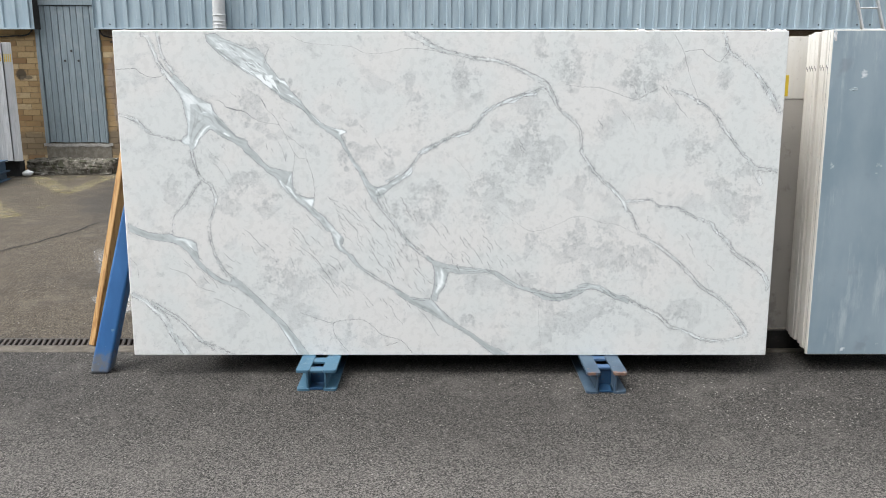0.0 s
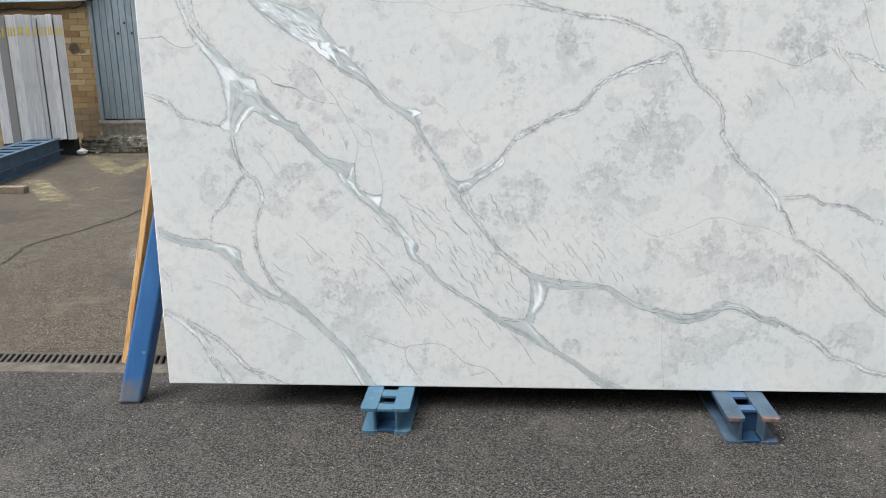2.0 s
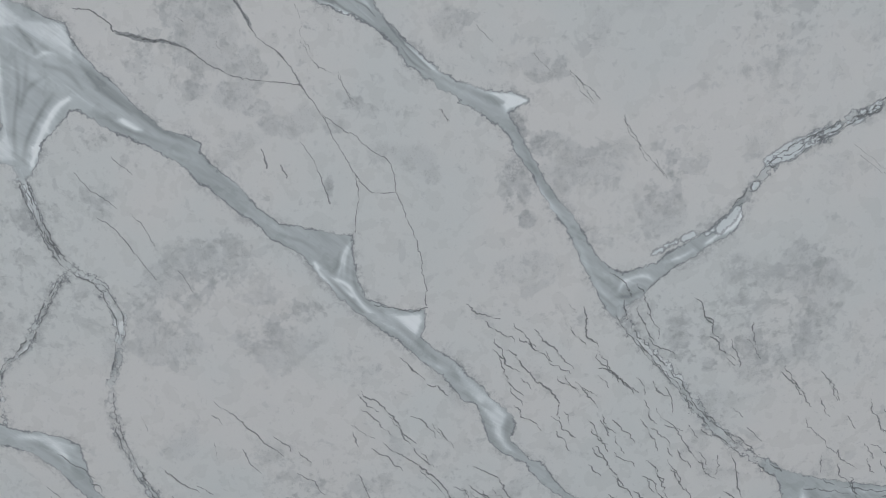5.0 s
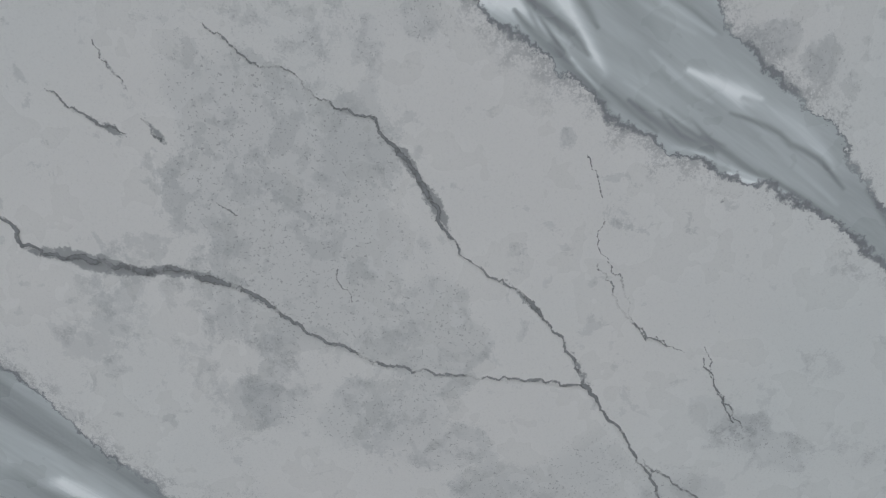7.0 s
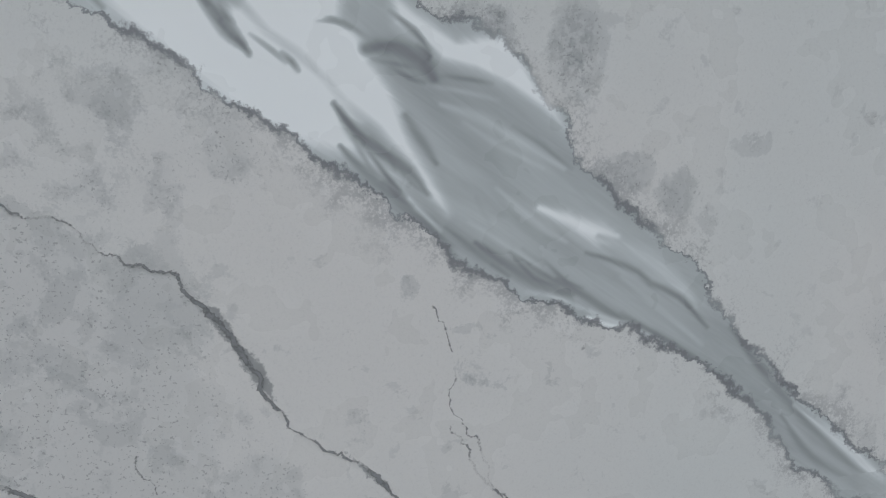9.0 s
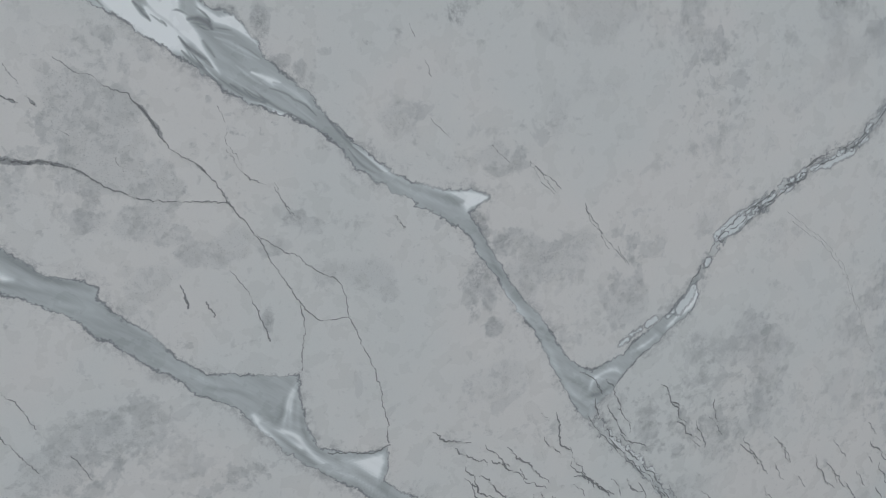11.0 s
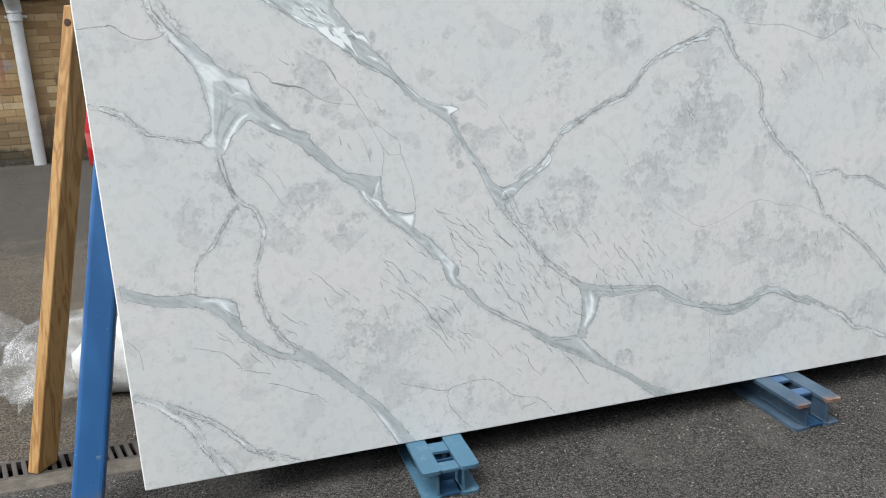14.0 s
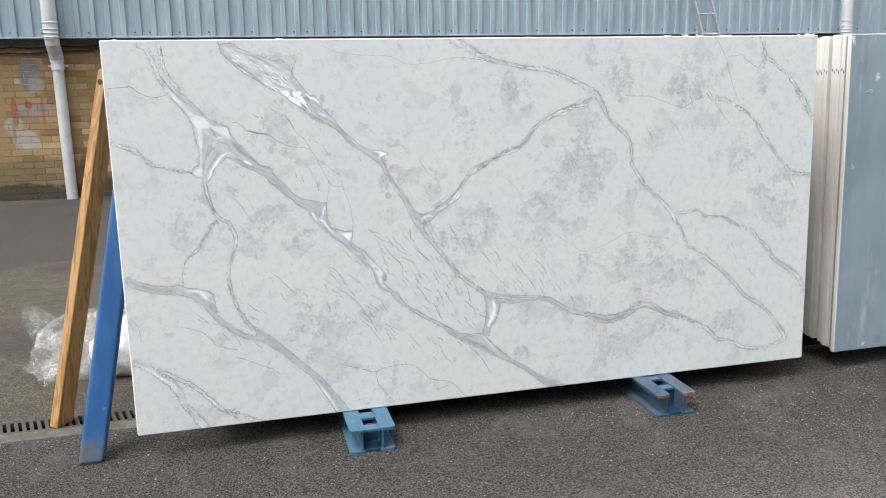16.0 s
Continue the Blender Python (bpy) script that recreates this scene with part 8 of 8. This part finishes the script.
def clad(x0, x1, y, z0=2.138):
    x = x0
    while x < x1 - 0.05:
        e = min(x + 0.95, x1)
        p = part("cladding_panel", cladding_panel(x, e, z0, 5.6, y), CLADDING, wall)
        screw = lathe([(0.011, 0.0), (0.011, 0.006), (0.004, 0.009)], 8)
        me = mesh_of("screw", screw, BLACK)
        for k in range(int((e - x) / 0.19 + 0.01)):
            if round((x - x0) / 0.19 + k) % 11 in (1, 4, 5, 7, 9):
                q = part("screw", me, None, p)
                q.matrix_local = pose(x + 0.19 * k + 0.03, y - 0.001, z0 + 0.05, 90, 0, 0)
        x = e
    part("drip_flashing", boxed(x0, x1, y - 0.045, y + 0.02, z0 - 0.022, z0 - 0.002, 0.004), CLADDING, wall, "folded lower edge of the cladding")
    # black strip: the shade under the cladding as colour
    part("gap_shade", boxed(x0, x1, y + 0.021, WALL_Y - WALL_Y + 0.25, z0 - 0.012, z0 - 0.004), DIRT_AND_SHADE, wall, "black strip with the shade under the cladding put into its colour")


clad(-13.07, -6.04, -0.16)
clad(-5.16, 11.0, -0.16)
# left end is black: the recess's shade is put into its colour
part("cladding_end", boxed(-6.04, -6.034, -0.195, 0.2, 2.12, 5.6), DIRT_AND_SHADE, wall)
part("cladding_end", boxed(-5.166, -5.16, -0.195, 0.2, 2.12, 5.6), CLADDING, wall)


def cable_run(points, radius=0.012):
    pts = []
    for a, b in zip(points, points[1:]):
        for k in range(8):
            t = k / 8
            sag = -0.02 * math.sin(math.pi * t)
            pts.append((a[0] + (b[0] - a[0]) * t, a[1], a[2] + (b[2] - a[2]) * t + sag))
    return tube(pts, radius, 6)


CABLE_LABEL = "black cable clipped along the brick wall"
for run in ([(-5.13, 8.58, 2.12), (-5.06, 8.62, 2.02), (-4.6, 8.64, 1.98), (-3.83, 8.64, 2.02), (-3.3, 8.64, 2.03), (-2.76, 8.64, 2.035), (-1.2, 8.64, 2.05)], [(-5.0, 8.64, 1.94), (-3.84, 8.64, 1.945), (-3.35, 8.64, 1.965), (-2.7, 8.64, 2.0), (-1.2, 8.64, 2.0)], [(-9.0, 8.63, 2.03), (-7.1, 8.63, 2.035), (-6.4, 8.63, 2.03), (-6.17, 8.60, 2.07), (-6.1, 8.57, 2.2)]):
    tagged(new("wall_cable", mesh_of("wall_cable", cable_run(run), BLACK)), CABLE_LABEL, "cable", "wall cables", "structure")
part("lintel", boxed(-5.13, 11.0, -0.02, 0.005, 2.03, 2.112, 0.004), OLD_TIMBER, wall, "dark timber plate under the cladding")


def build_door():
    d = thing("door_1", pose(-5.63, WALL_Y, 0.43), "grey blue boarded timber door with flaking paint", "door", kind="structure")
    part("door_frame", boxed(-0.492, -0.436, -0.035, 0.10, 0.004, 2.12, 0.004), DOOR, d)
    part("door_frame", boxed(0.436, 0.466, -0.035, 0.10, 0.004, 2.12, 0.004), DOOR, d)
    part("door_frame", boxed(-0.4355, 0.4355, -0.035, 0.10, 2.04, 2.12, 0.004), DOOR, d)
    part("back_board", boxed(-0.435, 0.435, 0.03, 0.06, 0.01, 2.039), BLACK, d)
    g, x = random.Random(8), -0.429
    for wide in (0.098, 0.091, 0.099, 0.094, 0.097, 0.092, 0.100, 0.094, 0.093):
        b = part("board", boxed(0.0035, wide - 0.0035, -0.012, 0.028, 0.012, 2.03, 0.004, 1), DOOR, d)
        b.location = (x, g.uniform(-0.003, 0.003), g.uniform(-0.004, 0.004))
        x += wide
    bolt = mesh_of("bolt", lathe([(0.017, 0), (0.017, 0.006), (0.006, 0.010)], 10), BLACK)
    for x, z in ((0.02, 1.38), (-0.087, 1.235), (0.117, 1.235)):
        b = part("bolt", bolt, None, d)
        b.matrix_local = pose(x, -0.014, z, 90, 0, 0)
    part("sill", boxed(-0.50, 0.50, -0.012, 0.10, -0.28, -0.001, 0.006), concrete_material("grey_render", (0.15, 0.135, 0.11), (0.235, 0.215, 0.18)), d, "worn cement render below the door")
    rough = boxed(-0.53, 0.53, -0.02, -0.013, -0.05, -0.004)
    bmesh.ops.subdivide_edges(rough, edges=[e for e in rough.edges if abs(e.verts[0].co.x - e.verts[1].co.x) > 0.5], cuts=60)
    for v in rough.verts:
        v.co.z += 0.022 * noise.noise(Vector((v.co.x * 11, v.co.z, 3)))
    part("threshold", rough, concrete_material("pale_render", (0.27, 0.26, 0.24), (0.40, 0.385, 0.36)), d, "ragged pale cement along the threshold")


build_door()


def step_material():
    s = Shader("mossy_broken_concrete", 0.9, spec=0.3)
    c = s.mix(s.ramp(s.noise(13, 7, 0.7), 0.38, 0.62), (0.045, 0.04, 0.03), (0.19, 0.175, 0.145))
    c = s.mix(s.ramp(s.noise(26, 6, 0.72), 0.60, 0.68), c, (0.50, 0.49, 0.46))
    c = s.mix(s.math("MULTIPLY", s.ramp(s.noise(9, 5), 0.54, 0.64), 0.7), c, (0.05, 0.055, 0.028))
    s.color(c)
    s.bump(s.noise(34, 6, 0.7), 0.9, 0.012)
    return s.mat


def build_step():
    bm = boxed(-6.24, -5.0, 8.24, 8.655, 0, 0.21, 0.012, 1)
    bmesh.ops.subdivide_edges(bm, edges=[e for e in bm.edges if e.calc_length() > 0.1], cuts=9, use_grid_fill=True)
    for v in bm.verts:
        n = noise.noise_vector(v.co * 7) * 0.03 + noise.noise_vector(v.co * 19) * 0.03 + noise.noise_vector(v.co * 44) * 0.014
        v.co += Vector((n.x, n.y, n.z * 0.8 if v.co.z > 0.03 else 0))
    tagged(new("door_step", mesh_of("door_step", bm, step_material())), "low crumbling mossy concrete step in front of the door", "step", kind="structure")


build_step()


def downpipe(x, label, low=True):
    t = thing("drainpipe", pose(x, WALL_Y, 0), label, "drainpipe", kind="structure")
    if low:
        part("pipe", tube([(0, -0.09, -0.02), (0, -0.09, 1.82)], 0.072, 36), PIPE, t)
        part("collar", lathe([(0.082, 0), (0.084, 0.015), (0.082, 0.03), (0.084, 0.075), (0.078, 0.085)], 20), PIPE, t).location = (0, -0.09, 1.715)
        part("bend", tube([(0, -0.09, 1.82), (0, -0.095, 1.87), (0, -0.14, 1.94), (0, -0.21, 2.00), (0, -0.265, 2.06), (0, -0.285, 2.14)], 0.088, 36), PIPE, t, "ribbed pipe bend")
        part("clip", boxed(-0.12, 0.12, -0.06, 0.0, 1.755, 1.785, 0.004), PIPE, t, "pipe clip")
    part("upper_pipe", tube([(0, -0.285, 2.10), (0, -0.285, 5.5)], 0.090, 36), PIPE, t)
    for z in (2.12, 2.17, 2.22, 2.30):
        part("ring", lathe([(0.096, 0), (0.100, 0.01), (0.096, 0.02)], 20), PIPE, t).location = (0, -0.285, z)
    return t


downpipe(-3.29, "weathered white plastic drainpipe with a ribbed bend on the brick wall")
downpipe(8.80, "weathered white plastic drainpipe on the cladding", False)


def build_ladder():
    t = thing("ladder", pose(6.82, 8.2, 0), "aluminium ladder standing against the cladding", "ladder")
    for x in (-0.147, 0.147):
        bm = boxed(x - 0.014, x + 0.014, -0.03, 0.03, 0.0, 4.2, 0.003)
        for v in bm.verts:
            v.co.x -= 0.314 * v.co.z
        part("rail", bm, ALUMINIUM, t)
    rung = mesh_of("rung", tube([(-0.14, 0, 0), (0.14, 0, 0)], 0.014, 10), ALUMINIUM)
    for k in range(13):
        z = 0.304 + 0.30 * k
        part("rung", rung, None, t).location = (-0.314 * z, 0, z)


build_ladder()


def build_extinguisher():
    t = thing("fire_extinguisher", pose(-2.56, 8.2, 0) @ Matrix.Scale(1.3, 4), "red fire extinguisher standing on the yard", "fire extinguisher")
    part("cylinder", lathe([(0.085, 0), (0.092, 0.02), (0.092, 0.44), (0.078, 0.51), (0.04, 0.55), (0.03, 0.56)], 24), RED, t, "", True)
    part("valve", boxed(-0.03, 0.03, -0.03, 0.03, 0.56, 0.61, 0.006), BLACK, t)
    part("handle", boxed(-0.02, 0.10, -0.014, 0.014, 0.60, 0.63, 0.005), BLACK, t)
    part("label_panel", lathe([(0.0928, 0.17), (0.0928, 0.30)], 24), painted("red_label", (0.50, 0.10, 0.09), (0.5, 0.3, 0.3), 0.5), t, "paler printed label band")


build_extinguisher()


# ---- slabs and steel stored by the door ----
def stored_slab(x, thick, z0, edge, y=7.02, top=1.78, label="grey stone slab stored on edge with yellow mark", bands=1):
    t = thing("stored_slab", pose(x, y, z0, 0, 0, 31), label, "stone slab", "stored slabs")
    part("core", boxed(0, thick, 0, 0.62, 0, top - z0, 0.003, 1), edge, t)
    w = thick / (2 * bands + 1)
    for k in range(bands):
        part("tag", boxed(w * (2 * k + 0.7), w * (2 * k + 1.7), -0.003, 0.001, top - z0 - 0.27, top - z0 - 0.16), YELLOW, t, "yellow tag on the edge")
    return t


at = 0.0
for thick, edge, dz, bands in ((0.115, GREY_STONE, 0.0, 4), (0.075, GREY_STONE, 0.01, 2), (0.11, GREY_STONE, 0.0, 3), (0.05, GREY_STONE, -0.01, 1), (0.10, GREY_STONE, 0.0, 1), (0.09, GREY_STONE, 0.01, 2), (0.12, GREY_STONE, 0.0, 3), (0.10, DARK_STONE, -0.01, 2), (0.12, GREY_STONE, 0.0, 3)):
    at += thick + 0.004
    stored_slab(-6.13 - at * math.cos(radians(31)), thick, 0.235 + dz, edge, 7.90 - at * math.sin(radians(31)) + 0.01 * bands, 1.91 + dz, bands=bands)
tagged(new("bearer", mesh_of("bearer", boxed(-7.3, -6.25, 8.05, 8.2, 0, 0.225, 0.006), BLACK)), "dark timber bearer under the stored slabs", "timber bearer")


RACK_BLUE = painted("dusty_rack_blue", (0.045, 0.088, 0.145), (0.11, 0.155, 0.20), 0.5, 0.58, 8)


def build_steel_beam():
    t = thing("steel_beam", pose(-6.22, 7.70, 0, 0, 0, 9.8), "blue slotted steel rack beam lying on the yard", "steel beam")
    bm = bmesh.new()
    box(bm, -0.42, 0, -3.0, 0, 0.0, 0.018, 0.003)
    box(bm, -0.06, -0.048, -2.99, -0.01, 0.017, 0.262)
    box(bm, -0.37, -0.358, -2.99, -0.01, 0.017, 0.262)
    part("web", bm, RACK_BLUE, t)
    part("flange", boxed(-0.05, 0.004, -3.0, 0.003, 0.115, 0.132, 0.003), RACK_BLUE, t)
    bm = bmesh.new()
    box(bm, -0.08, -0.01, -3.0, 0, 0.263, 0.28, 0.003)
    box(bm, -0.42, -0.35, -3.0, 0, 0.263, 0.28, 0.003)
    part("top_rail", bm, RACK_BLUE, t)
    bar = mesh_of("cross_bar", boxed(-0.349, -0.081, -0.06, 0.06, 0.264, 0.278, 0.003), RACK_BLUE)
    for k in range(10):
        part("cross_bar", bar, None, t).location = (0, -0.08 - 0.3 * k, 0)


build_steel_beam()
tagged(new("timber_offcut", mesh_of("timber_offcut", boxed(-6.4, -5.22, 5.02, 5.12, 0, 0.07, 0.004), OLD_TIMBER)), "weathered timber offcut on the yard", "timber")
for k, (rx, ry, r) in enumerate(((-6.12, 8.0, 0.085), (-6.28, 8.1, 0.05), (-5.95, 8.1, 0.035), (-6.32, 8.25, 0.03), (-5.8, 8.12, 0.02))):
    ob = new("rubble", mesh_of("rubble", stone_shape(r, 30 + k), PIPE if k == 0 else CONCRETE))
    ob.location = (rx, ry, r * 0.5)
    tagged(ob, "broken lump of pale rubble by the wall", "rubble", "rubble")


# ---- bricks, in running bond ----
def lay_bricks():
    g = random.Random(2)
    course, long, joint = 0.0855, 0.2565, 0.008
    shapes = {}
    rest_v, rest_f = [], []

    def shape(w):
        key = round(w, 3)
        if key not in shapes:
            shapes[key] = mesh_of("brick", boxed(-w / 2, w / 2, 0, 0.06, joint / 2, course - joint / 2, 0.0025, 1), BRICK)
        return shapes[key]

    for row in range(25):
        z = row * course
        x = -7.2 - (long / 2 if row % 2 else 0)
        while x < 3.0:
            a, b = x + joint / 2, x + long - joint / 2
            x += long
            if b > -6.125 and a < -5.162:
                if a < -6.17:
                    b = -6.125
                elif b > -5.11:
                    a = -5.162
                else:
                    continue
            out = g.uniform(-0.002, 0.002)
            if -6.75 < a < -5.95 or -5.16 < a < -4.8 or -4.1 < a < -2.3:
                o = part("brick", shape(b - a), None, wall)
                o.location = ((a + b) / 2, out, z)
            else:
                n = len(rest_v)
                zl, zh = z + joint / 2, z + course - joint / 2
                rest_v.extend([(a, out, zl), (b, out, zl), (b, out, zh), (a, out, zh), (a, 0.03, zl), (b, 0.03, zl), (b, 0.03, zh), (a, 0.03, zh)])
                rest_f.extend([tuple(n + i for i in f) for f in ((0, 1, 2, 3), (1, 5, 6, 2), (4, 0, 3, 7), (3, 2, 6, 7), (4, 5, 1, 0))])
    me = bpy.data.meshes.new("far_bricks")
    me.from_pydata(rest_v, [], rest_f)
    me.materials.append(BRICK)
    tagged(part("far_bricks", me, None, wall, "buff bricks of the rest of the wall"), kind="stuff")


lay_bricks()
